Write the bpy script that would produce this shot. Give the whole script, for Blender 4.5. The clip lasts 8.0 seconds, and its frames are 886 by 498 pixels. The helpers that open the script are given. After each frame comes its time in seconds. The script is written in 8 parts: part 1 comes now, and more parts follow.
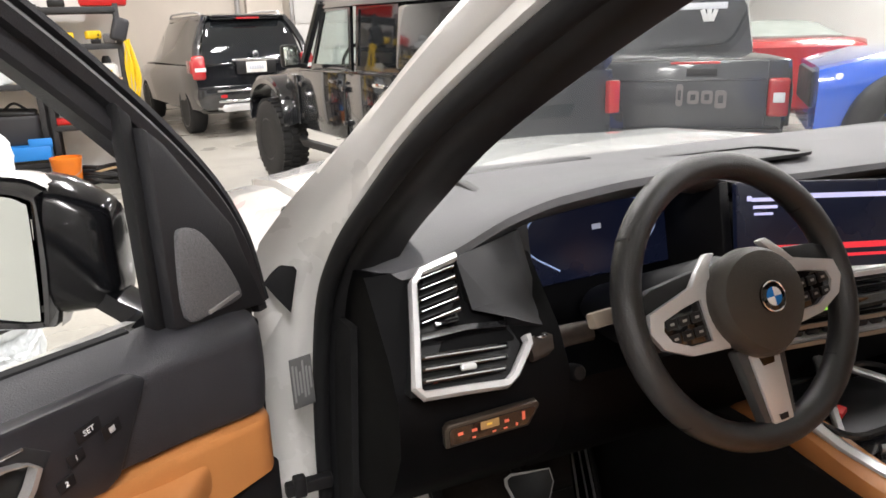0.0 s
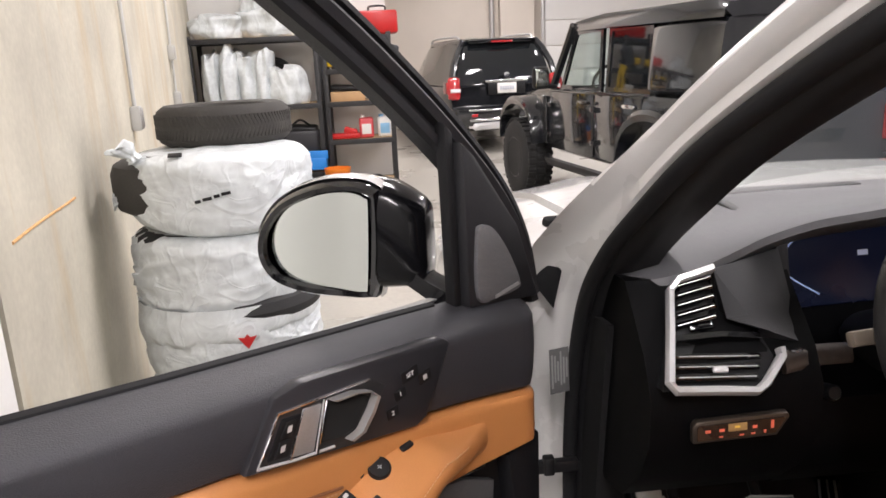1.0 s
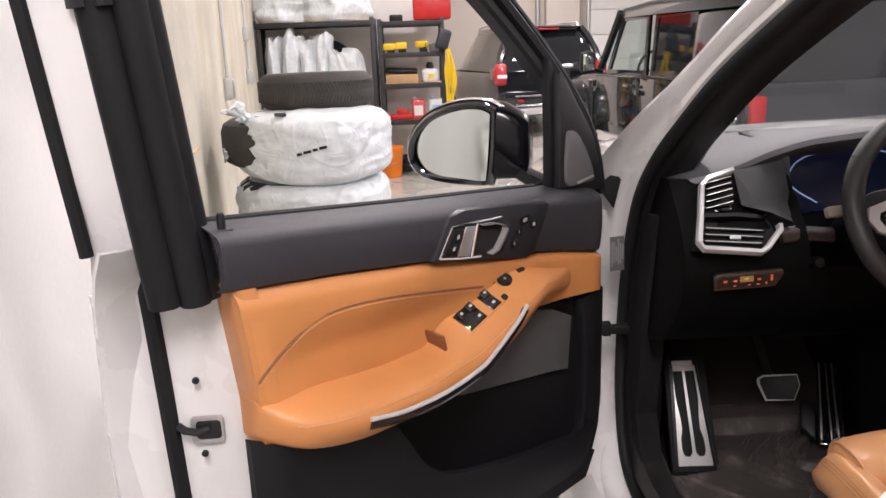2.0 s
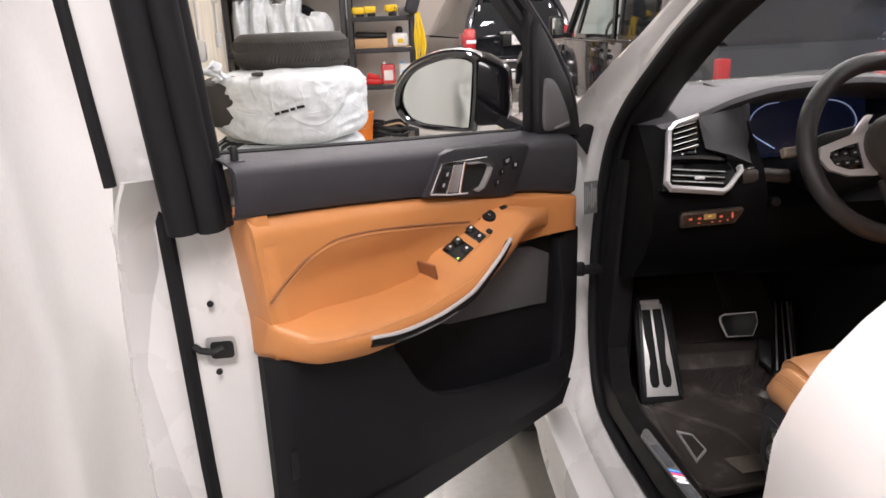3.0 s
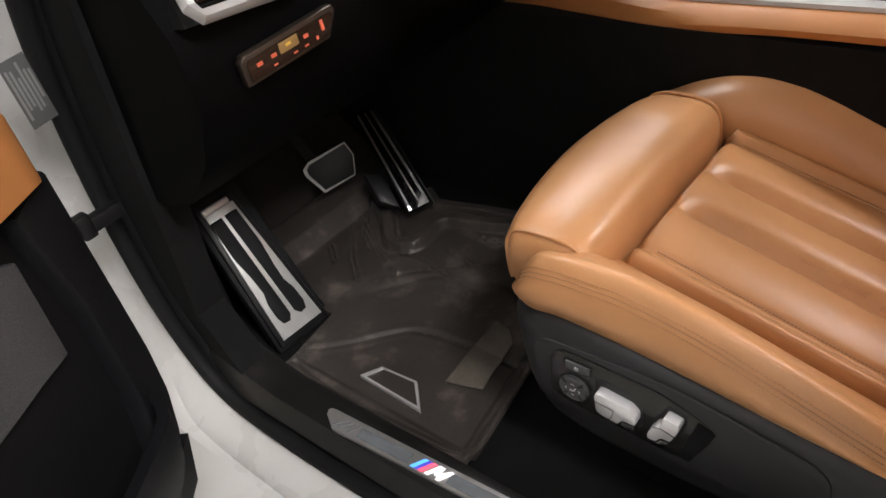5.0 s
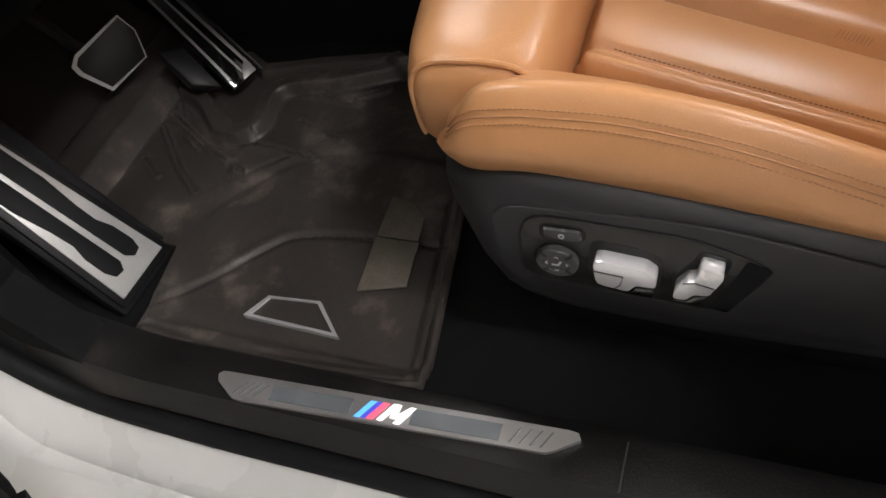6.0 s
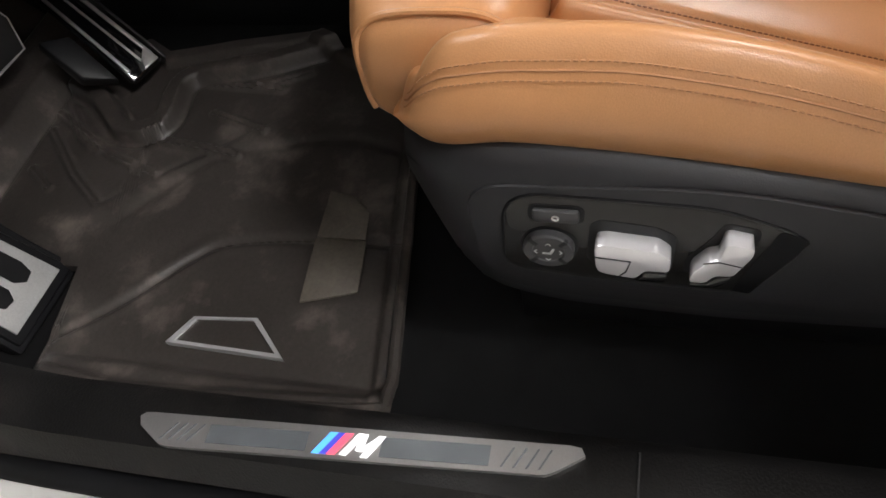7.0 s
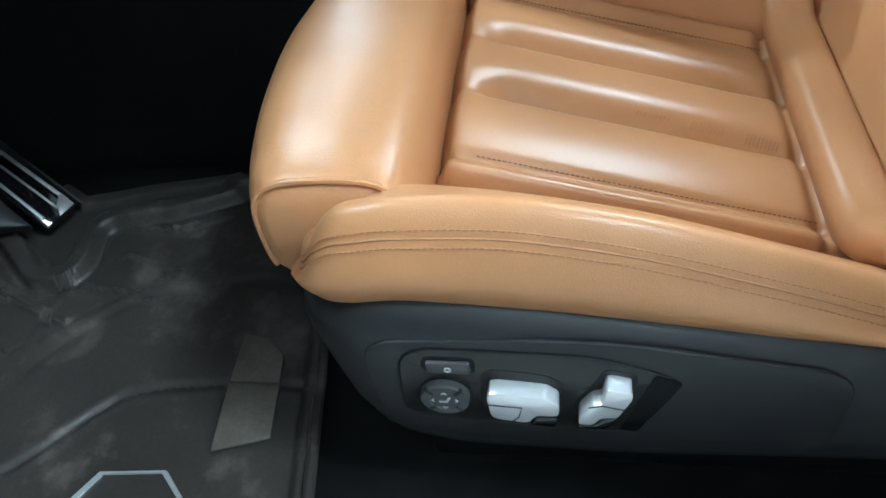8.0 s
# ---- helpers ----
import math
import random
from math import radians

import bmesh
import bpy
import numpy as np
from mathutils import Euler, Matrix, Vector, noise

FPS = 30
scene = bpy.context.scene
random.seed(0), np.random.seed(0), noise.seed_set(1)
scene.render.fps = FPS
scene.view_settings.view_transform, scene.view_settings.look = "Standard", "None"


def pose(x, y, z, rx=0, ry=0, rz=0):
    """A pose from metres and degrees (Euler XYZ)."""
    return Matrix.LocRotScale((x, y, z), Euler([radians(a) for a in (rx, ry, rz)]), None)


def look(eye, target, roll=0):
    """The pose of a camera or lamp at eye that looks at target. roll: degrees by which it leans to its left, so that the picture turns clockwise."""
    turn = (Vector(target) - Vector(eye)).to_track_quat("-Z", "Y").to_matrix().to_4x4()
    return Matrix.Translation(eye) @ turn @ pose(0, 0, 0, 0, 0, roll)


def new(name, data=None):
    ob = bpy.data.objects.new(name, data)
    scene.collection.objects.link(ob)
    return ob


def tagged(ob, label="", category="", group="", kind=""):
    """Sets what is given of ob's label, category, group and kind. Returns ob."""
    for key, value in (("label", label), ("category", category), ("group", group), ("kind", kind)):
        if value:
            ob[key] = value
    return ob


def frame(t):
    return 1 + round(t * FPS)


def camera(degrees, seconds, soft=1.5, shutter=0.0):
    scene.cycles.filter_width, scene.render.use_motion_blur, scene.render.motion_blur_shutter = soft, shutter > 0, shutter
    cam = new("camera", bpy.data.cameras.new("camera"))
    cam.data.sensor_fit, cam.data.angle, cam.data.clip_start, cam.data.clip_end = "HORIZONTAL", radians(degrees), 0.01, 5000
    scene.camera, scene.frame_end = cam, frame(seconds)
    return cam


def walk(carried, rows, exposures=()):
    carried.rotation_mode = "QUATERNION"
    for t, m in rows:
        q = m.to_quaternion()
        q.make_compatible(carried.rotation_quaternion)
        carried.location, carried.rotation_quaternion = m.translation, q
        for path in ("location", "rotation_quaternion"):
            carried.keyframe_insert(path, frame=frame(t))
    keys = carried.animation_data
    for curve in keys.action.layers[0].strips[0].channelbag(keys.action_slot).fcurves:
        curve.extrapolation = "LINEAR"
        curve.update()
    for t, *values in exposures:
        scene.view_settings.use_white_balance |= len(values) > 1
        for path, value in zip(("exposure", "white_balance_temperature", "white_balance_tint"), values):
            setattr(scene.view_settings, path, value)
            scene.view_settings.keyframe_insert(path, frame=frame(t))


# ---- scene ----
cam = camera(62.1, 8.0, soft=1.6)
PATH = [
    (0, (-0.282, 0.062, 1.513), (0.475, 1.822, 0.938), -1.8),
    (0.5, (-0.323, 0.066, 1.525), (0.086, 1.954, 1.007), -2.0),
    (1, (-0.364, -0.057, 1.529), (-0.204, 1.873, 1.028), -2.7),
    (1.5, (-0.425, -0.252, 1.513), (-0.379, 1.683, 1.01), -2.9),
    (2, (-0.526, -0.515, 1.473), (-0.465, 1.415, 0.952), -2.1),
    (2.2, (-0.518, -0.603, 1.463), (-0.482, 1.32, 0.913), -2.0),
    (3.3, (-0.58, -0.62, 1.445), (-0.304, 1.258, 0.815), -2.4),
    (3.5, (-0.564, -0.546, 1.449), (-0.167, 1.299, 0.786), -2.9),
    (4, (-0.476, -0.276, 1.434), (0.178, 1.444, 0.651), -5.2),
    (4.2, (-0.459, -0.193, 1.418), (0.294, 1.466, 0.594), -6.1),
    (4.5, (-0.392, -0.045, 1.374), (0.514, 1.461, 0.419), -8.4),
    (5, (-0.352, 0.171, 1.304), (0.747, 1.324, 0.094), -12.2),
    (5.2, (-0.339, 0.234, 1.284), (0.776, 1.249, -0.029), -13.7),
    (6.3, (-0.208, 0.398, 1.109), (0.832, 1.031, -0.478), -19.2),
    (6.5, (-0.2, 0.417, 1.091), (0.855, 1.006, -0.503), -18.2),
    (7, (-0.189, 0.433, 1.074), (0.915, 0.922, -0.521), -15.5),
    (7.5, (-0.182, 0.423, 1.093), (1.037, 0.842, -0.437), -12.8),
    (8, (-0.176, 0.4, 1.106), (1.183, 0.738, -0.322), -10.1),
]
EXPO = [(0, 0.65, 6500, 11), (1, 0.25, 6500, 16), (2.2, 0.22, 6500, 20), (3.5, 0.25, 6500, 15), (5, 0.35, 6500, 11), (6.5, 0.3, 6500, 11), (7.2, 0.46, 6200, 9), (8, 0.76, 4900, -10)]
walk(cam, [(t, look(eye, target, roll)) for t, eye, target, roll in PATH], EXPO)

# ---- light: a closed garage under ceiling panels ----
world = bpy.data.worlds.new("garage_air")
scene.world = world
world.use_nodes = True
world.node_tree.nodes["Background"].inputs[0].default_value = (0.9, 0.95, 1.0, 1)
world.node_tree.nodes["Background"].inputs[1].default_value = 0.02

CEIL = 4.3
# The last two are unseen fills, added to brighten the far east wall.
LAMPS = [(-0.42, -3.2), (2.6, -1.6), (-0.57, -1.42, 3.25, 0.78), (0.55, 3.3), (3.2, 2.6), (-0.6, 6.4), (3.6, 6.6), (7.0, 3.0), (7.0, 7.4), (0.9, 10.4), (4.6, 11.0), (2.0, 14.6), (6.5, -1.5), (10.8, 8.6, CEIL - 0.14, 1.7), (10.8, 4.4, CEIL - 0.14, 1.5)]
LAMP_POWER = 78.0


def ceiling_lamp(x, y, z=CEIL - 0.14, k=1.0):
    lamp = bpy.data.lights.new("panel_light", "AREA")
    lamp.shape, lamp.size, lamp.size_y = "RECTANGLE", 0.30, 1.15
    lamp.energy, lamp.color = LAMP_POWER * k, (1.0, 0.97, 0.955)
    ob = new("panel_light", lamp)
    ob.matrix_world = pose(x, y, z, 0, 0, 9)
    return ob


for place in LAMPS:
    ceiling_lamp(*place)


# ---- materials ----
def mat(name, col, rough=0.5, metal=0.0, var=0.12, scale=6.0, grain=0.0, gscale=300.0, bump=0.0, coat=0.0, rvar=0.1, glow=None, gs=1.0, spec=0.5, stain=None, voro=False):
    m = bpy.data.materials.new(name)
    m.use_nodes = True
    nt = m.node_tree
    b = nt.nodes["Principled BSDF"]
    b.inputs["Metallic"].default_value = metal
    b.inputs["Specular IOR Level"].default_value = spec
    b.inputs["Coat Weight"].default_value = coat
    b.inputs["Coat Roughness"].default_value = 0.05
    tc = nt.nodes.new("ShaderNodeTexCoord")
    n1 = nt.nodes.new("ShaderNodeTexNoise")
    n1.inputs["Scale"].default_value, n1.inputs["Detail"].default_value = scale, 5
    n2 = nt.nodes.new("ShaderNodeTexNoise")
    n2.inputs["Scale"].default_value, n2.inputs["Detail"].default_value = gscale, 2
    for n in (n1, n2):
        nt.links.new(tc.outputs["Object"], n.inputs["Vector"])
    ramp = nt.nodes.new("ShaderNodeMapRange")
    ramp.inputs[1].default_value, ramp.inputs[2].default_value = 0.25, 0.75
    ramp.inputs[3].default_value, ramp.inputs[4].default_value = 1 - var, 1 + var
    nt.links.new(n1.outputs["Fac"], ramp.inputs[0])
    r2 = nt.nodes.new("ShaderNodeMapRange")
    r2.inputs[1].default_value, r2.inputs[2].default_value = 0.25, 0.75
    r2.inputs[3].default_value, r2.inputs[4].default_value = 1 - grain, 1 + grain
    nt.links.new(n2.outputs["Fac"], r2.inputs[0])
    mul = nt.nodes.new("ShaderNodeMath")
    mul.operation = "MULTIPLY"
    nt.links.new(ramp.outputs[0], mul.inputs[0])
    nt.links.new(r2.outputs[0], mul.inputs[1])
    vm = nt.nodes.new("ShaderNodeVectorMath")
    vm.operation = "SCALE"
    vm.inputs[0].default_value = col
    nt.links.new(mul.outputs[0], vm.inputs["Scale"])
    out = vm.outputs[0]
    if stain:
        n3 = nt.nodes.new("ShaderNodeTexNoise")
        n3.inputs["Scale"].default_value, n3.inputs["Detail"].default_value, n3.inputs["Roughness"].default_value = stain[1], 7, 0.65
        mp = nt.nodes.new("ShaderNodeMapping")
        mp.inputs["Scale"].default_value = stain[4] if len(stain) > 4 else (1, 1, 1)
        nt.links.new(tc.outputs["Object"], mp.inputs[0])
        nt.links.new(mp.outputs[0], n3.inputs["Vector"])
        r3 = nt.nodes.new("ShaderNodeMapRange")
        r3.inputs[1].default_value, r3.inputs[2].default_value = stain[2], stain[3]
        nt.links.new(n3.outputs["Fac"], r3.inputs[0])
        mx = nt.nodes.new("ShaderNodeMix")
        mx.data_type = "RGBA"
        nt.links.new(r3.outputs[0], mx.inputs[0])
        nt.links.new(out, mx.inputs[6])
        mx.inputs[7].default_value = (*stain[0], 1)
        out = mx.outputs[2]
    nt.links.new(out, b.inputs["Base Color"])
    rr = nt.nodes.new("ShaderNodeMapRange")
    rr.inputs[1].default_value, rr.inputs[2].default_value = 0.2, 0.8
    rr.inputs[3].default_value, rr.inputs[4].default_value = max(0.02, rough * (1 - rvar)), min(1, rough * (1 + rvar))
    nt.links.new(n1.outputs["Fac"], rr.inputs[0])
    nt.links.new(rr.outputs[0], b.inputs["Roughness"])
    if bump:
        bp = nt.nodes.new("ShaderNodeBump")
        bp.inputs["Strength"].default_value, bp.inputs["Distance"].default_value = bump, 0.002
        if voro:
            v = nt.nodes.new("ShaderNodeTexVoronoi")
            v.inputs["Scale"].default_value = gscale
            nt.links.new(tc.outputs["Object"], v.inputs["Vector"])
            nt.links.new(v.outputs["Distance"], bp.inputs["Height"])
        else:
            nt.links.new(n2.outputs["Fac"], bp.inputs["Height"])
        nt.links.new(bp.outputs[0], b.inputs["Normal"])
    if glow:
        b.inputs["Emission Color"].default_value = (*glow, 1)
        b.inputs["Emission Strength"].default_value = gs
    return m


PAINT = mat("white_car_paint", (0.645, 0.64, 0.625), 0.28, var=0.02, coat=0.9, grain=0.02, gscale=900)
TAN = mat("tan_leather", (0.50, 0.205, 0.066), 0.42, var=0.07, scale=9, grain=0.05, gscale=900, bump=0.12, voro=True, rvar=0.2)
SEATTAN = mat("tan_seat_leather", (0.54, 0.268, 0.116), 0.31, var=0.09, scale=7, grain=0.05, gscale=850, bump=0.07, voro=True, rvar=0.06)
THREAD = mat("tan_thread", (0.60, 0.32, 0.16), 0.6)
THREADDK = mat("stitch_thread", (0.40, 0.19, 0.085), 0.6)
TOE = mat("dark_brown_carpet", (0.040, 0.033, 0.030), 0.9, var=0.2, scale=25, grain=0.3, gscale=900, bump=0.4, spec=0.15)
FOOTST = mat("dull_brushed_steel", (0.62, 0.62, 0.61), 0.36, 0.45, var=0.12, scale=15, grain=0.08, gscale=500)
MATPALE = mat("pale_mat_rubber", (0.120, 0.104, 0.086), 0.5, var=0.2, scale=40, grain=0.15)
GRAPH = mat("satin_graphite", (0.030, 0.029, 0.028), 0.24, 0.3, var=0.08)
SHIELD = mat("smooth_charcoal_plastic", (0.020, 0.020, 0.0225), 0.5, var=0.06, grain=0.06, gscale=900, bump=0.05, voro=True)
PEDST = mat("worn_pedal_steel", (0.24, 0.235, 0.23), 0.34, 0.6, var=0.15, scale=30)
KEYGREY = mat("grey_key_plastic", (0.055, 0.055, 0.057), 0.35)
SILVERSW = mat("silver_switch_cap", (0.84, 0.84, 0.86), 0.2, 0.4, var=0.03)
BEZEL = mat("black_bezel_plastic", (0.021, 0.021, 0.025), 0.38, var=0.1, grain=0.1, gscale=600)
LOWDOOR = mat("charcoal_lower_trim", (0.0065, 0.0065, 0.008), 0.55, spec=0.25, var=0.1, grain=0.1, gscale=700, bump=0.25, voro=True)
# Tan leather darkened: the shade of seams and grab recess is in the colour.
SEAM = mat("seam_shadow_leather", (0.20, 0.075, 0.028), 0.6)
SOFT = mat("charcoal_soft_plastic", (0.026, 0.026, 0.031), 0.52, var=0.1, grain=0.1, gscale=700, bump=0.25, voro=True)
DASH = mat("dark_dashboard_leatherette", (0.070, 0.070, 0.075), 0.5, var=0.1, grain=0.1, gscale=600, bump=0.3, voro=True)
BLK = mat("black_plastic", (0.008, 0.008, 0.009), 0.45, spec=0.35, var=0.15, grain=0.1)
# Darker than real plastic: the shade under the dash is put into the colour.
LOWDASH = mat("shaded_black_plastic", (0.0018, 0.0018, 0.0021), 0.6, var=0.15, grain=0.1, spec=0.07)
RUBBER = mat("black_seal_rubber", (0.008, 0.008, 0.009), 0.65, var=0.2, scale=15, spec=0.22)
GLOSS = mat("gloss_black_trim", (0.006, 0.006, 0.007), 0.06, var=0.1, coat=0.6)
CARPET = mat("black_carpet", (0.013, 0.013, 0.0135), 0.95, spec=0.12, var=0.25, scale=30, grain=0.5, gscale=1500, bump=0.8)
SATIN = mat("satin_aluminium", (0.66, 0.66, 0.67), 0.32, 0.45, var=0.04, grain=0.04, gscale=800)
CHROME = mat("chrome", (0.86, 0.86, 0.88), 0.08, 1.0, var=0.02)
SILLB = mat("scuffed_sill_plastic", (0.010, 0.0095, 0.0095), 0.42, var=0.3, scale=9, grain=0.25, gscale=500, bump=0.3, stain=((0.050, 0.042, 0.037), 9.0, 0.55, 0.85))
STEEL = mat("brushed_steel", (0.47, 0.46, 0.455), 0.36, 0.7, var=0.08, scale=20, grain=0.06, gscale=600)
MATRUB = mat("floor_mat_rubber", (0.050, 0.043, 0.039), 0.37, var=0.20, scale=9, grain=0.16, gscale=260, bump=0.12, rvar=0.10, stain=((0.16, 0.132, 0.116), 17.0, 0.54, 0.76))
SCREEN = mat("dark_display", (0.004, 0.005, 0.010), 0.28, var=0.0, glow=(0.010, 0.014, 0.040), gs=0.2)
MIRROR = mat("mirror_glass", (0.70, 0.74, 0.70), 0.09, 1.0, var=0.0)
RED = mat("red_plastic", (0.5, 0.015, 0.015), 0.35)
# Wheel leather in a browner tone: warm light on the hub is in the colour.
HUBL = mat("warm_lit_cover_leather", (0.040, 0.034, 0.028), 0.36, var=0.05, grain=0.08, gscale=700, bump=0.25, voro=True)
WHEELL = mat("steering_wheel_leather", (0.017, 0.0165, 0.0165), 0.36, var=0.05, grain=0.08, gscale=700, bump=0.25, voro=True)
GREYMESH = mat("grey_speaker_mesh", (0.135, 0.135, 0.14), 0.5, metal=0.3, grain=0.5, gscale=900, bump=0.6)
TRIMDK = mat("dark_ash_wood_trim", (0.035, 0.026, 0.021), 0.3, var=0.4, scale=12, grain=0.3, gscale=90, coat=0.3)


def glass(name, col=(1, 1, 1), rough=0.0, ior=1.45, tint=0.08):
    m = bpy.data.materials.new(name)
    m.use_nodes = True
    nt = m.node_tree
    nt.nodes.clear()
    out = nt.nodes.new("ShaderNodeOutputMaterial")
    tr = nt.nodes.new("ShaderNodeBsdfTransparent")
    tr.inputs[0].default_value = (*col, 1)
    gl = nt.nodes.new("ShaderNodeBsdfGlossy")
    gl.inputs["Roughness"].default_value = 0.01
    lw = nt.nodes.new("ShaderNodeLayerWeight")
    pw = nt.nodes.new("ShaderNodeMath")
    pw.operation, pw.inputs[1].default_value = "POWER", 4.0
    nt.links.new(lw.outputs["Facing"], pw.inputs[0])
    fr = nt.nodes.new("ShaderNodeMath")
    fr.operation, fr.inputs[1].default_value, fr.inputs[2].default_value = "MULTIPLY_ADD", 0.5, 0.045
    nt.links.new(pw.outputs[0], fr.inputs[0])
    mx = nt.nodes.new("ShaderNodeMixShader")
    nt.links.new(fr.outputs[0], mx.inputs[0])
    nt.links.new(tr.outputs[0], mx.inputs[1])
    nt.links.new(gl.outputs[0], mx.inputs[2])
    nt.links.new(mx.outputs[0], out.inputs[0])
    return m


GLASS = glass("clear_car_glass", (0.86, 0.90, 0.89))
TINT = glass("tinted_car_glass", (0.05, 0.055, 0.055))

# ---- building helpers ----
BASE = {}
V = Vector


def thing(name, at, label, category, group="", kind=""):
    ob = new(name)
    ob.location = at
    ob.empty_display_size = 0.1
    BASE[ob.name] = V(at)
    return tagged(ob, label, category, group, kind)


def link_mesh(name, bm, material, base, sharp=38):
    bmesh.ops.recalc_face_normals(bm, faces=bm.faces)
    me = bpy.data.meshes.new(name)
    if base.length:
        bmesh.ops.translate(bm, verts=bm.verts, vec=-base)
    bm.to_mesh(me)
    bm.free()
    me.polygons.foreach_set("use_smooth", [True] * len(me.polygons))
    me.set_sharp_from_angle(angle=radians(sharp))
    for m in (material if isinstance(material, (list, tuple)) else [material]):
        me.materials.append(m)
    return me


def part(name, bm, material, parent, label="", sharp=38):
    base = BASE[parent.name]
    ob = new(name, link_mesh(name, bm, material, base, sharp))
    ob.parent = parent
    BASE[ob.name] = base
    if label:
        ob["label"] = label
    return ob


def solo(name, bm, material, label, category, group="", kind="", sharp=38):
    """A thing that is one mesh; its origin goes to its base."""
    lo = [min(v.co[i] for v in bm.verts) for i in range(3)]
    hi = [max(v.co[i] for v in bm.verts) for i in range(3)]
    base = V(((lo[0] + hi[0]) / 2, (lo[1] + hi[1]) / 2, lo[2]))
    ob = new(name, link_mesh(name, bm, material, base, sharp))
    ob.location = base
    BASE[ob.name] = base
    return tagged(ob, label, category, group, kind)


def axes(o, ex, ey):
    ex = V(ex).normalized()
    ez = ex.cross(V(ey)).normalized()
    ey = ez.cross(ex)
    m = Matrix((ex, ey, ez)).transposed().to_4x4()
    m.translation = V(o)
    return m


def spl(pts, n=6, closed=False):
    """A smooth line through points."""
    pts = [V(p) for p in pts]
    k, out = len(pts), []
    for i in range(k if closed else k - 1):
        a = pts[(i - 1) % k] if closed or i else pts[0] * 2 - pts[1]
        b, c = pts[i], pts[(i + 1) % k]
        d = pts[(i + 2) % k] if closed or i + 2 < k else c * 2 - b
        for j in range(n):
            t = j / n
            out.append(0.5 * (2 * b + (c - a) * t + (2 * a - 5 * b + 4 * c - d) * t * t + (3 * b - a - 3 * c + d) * t ** 3))
    if not closed:
        out.append(pts[-1])
    return out


def lin(tab, x):
    """Smooth-ish table lookup."""
    xs, ys = zip(*tab)
    return float(np.interp(x, xs, ys))


def grid(rows, ring=False, close=False, caps=False, bm=None):
    """A sheet through rows of points. ring: each row closes on itself; close: last row joins the first."""
    bm = bm or bmesh.new()
    vs = [[bm.verts.new(p) for p in r] for r in rows]
    n = len(rows[0])
    for i in range(len(rows) if close else len(rows) - 1):
        a, b = vs[i], vs[(i + 1) % len(rows)]
        for j in range(n if ring else n - 1):
            k = (j + 1) % n
            bm.faces.new((a[j], a[k], b[k], b[j]))
    if caps and ring and not close:
        bm.faces.new(vs[0][::-1])
        bm.faces.new(vs[-1])
    return bm


def slab(rows, off):
    """A closed sheet: rows of points and the same pushed by off (a vector or a function of the point)."""
    f = off if callable(off) else (lambda p: V(off))
    back = [[V(p) + f(V(p)) for p in r] for r in rows]
    ringrows = [list(map(V, r)) + b[::-1] for r, b in zip(rows, back)]
    return grid(ringrows, ring=True, caps=True)


def tube(path, r, n=8, closed=False, flat=1.0, up=None):
    path = [V(p) for p in path]
    k = len(path)
    rows, ref = [], V(up) if up else None
    for i, p in enumerate(path):
        t = (path[(i + 1) % k] - path[i - 1]) if closed or 0 < i < k - 1 else (path[1] - path[0] if i == 0 else path[-1] - path[-2])
        t.normalize()
        if ref is None:
            ref = V((0, 0, 1)) if abs(t.z) < 0.9 else V((1, 0, 0))
        s = t.cross(ref)
        if s.length < 1e-4:
            s = t.orthogonal()
        s.normalize()
        u = s.cross(t).normalized()
        if not up:
            ref = u
        rr = r[i] if isinstance(r, (list, tuple)) else r
        rows.append([p + s * (rr * math.cos(a)) + u * (rr * flat * math.sin(a)) for a in (2 * math.pi * j / n for j in range(n))])
    return grid(rows, ring=True, close=closed, caps=not closed)


def prism(poly, h, m=None, bev=0.0, seg=2):
    """A plate: polygon in local x, y, thick by h along local z."""
    bm = bmesh.new()
    vs = [bm.verts.new((x, y, 0)) for x, y in poly]
    f = bm.faces.new(vs)
    r = bmesh.ops.extrude_face_region(bm, geom=[f])
    bmesh.ops.translate(bm, verts=[v for v in r["geom"] if isinstance(v, bmesh.types.BMVert)], vec=(0, 0, h))
    if bev:
        bmesh.ops.bevel(bm, geom=list(bm.edges), offset=bev, segments=seg, affect="EDGES", profile=0.5, clamp_overlap=True)
    if m is not None:
        bm.transform(m)
    return bm


def rbox(size, m, r=0.005, seg=2):
    sx, sy, sz = size
    bm = bmesh.new()
    bmesh.ops.create_cube(bm, size=1)
    bmesh.ops.scale(bm, verts=bm.verts, vec=size)
    r = min(r, 0.48 * min(size))
    if r > 0:
        bmesh.ops.bevel(bm, geom=list(bm.edges), offset=r, segments=seg, affect="EDGES", profile=0.5)
    bm.transform(m if isinstance(m, Matrix) else Matrix.Translation(m))
    return bm


def lathe(prof, n=24, m=None, caps=True):
    """Profile of (radius, height) turned round local z."""
    rows = [[(r * math.cos(2 * math.pi * j / n), r * math.sin(2 * math.pi * j / n), z) for j in range(n)] for r, z in prof]
    bm = grid(rows, ring=True, caps=caps)
    if m is not None:
        bm.transform(m)
    return bm


def merge(*bms):
    out = bmesh.new()
    for b in bms:
        me = bpy.data.meshes.new("tmp")
        b.to_mesh(me)
        b.free()
        out.from_mesh(me)
        bpy.data.meshes.remove(me)
    return out


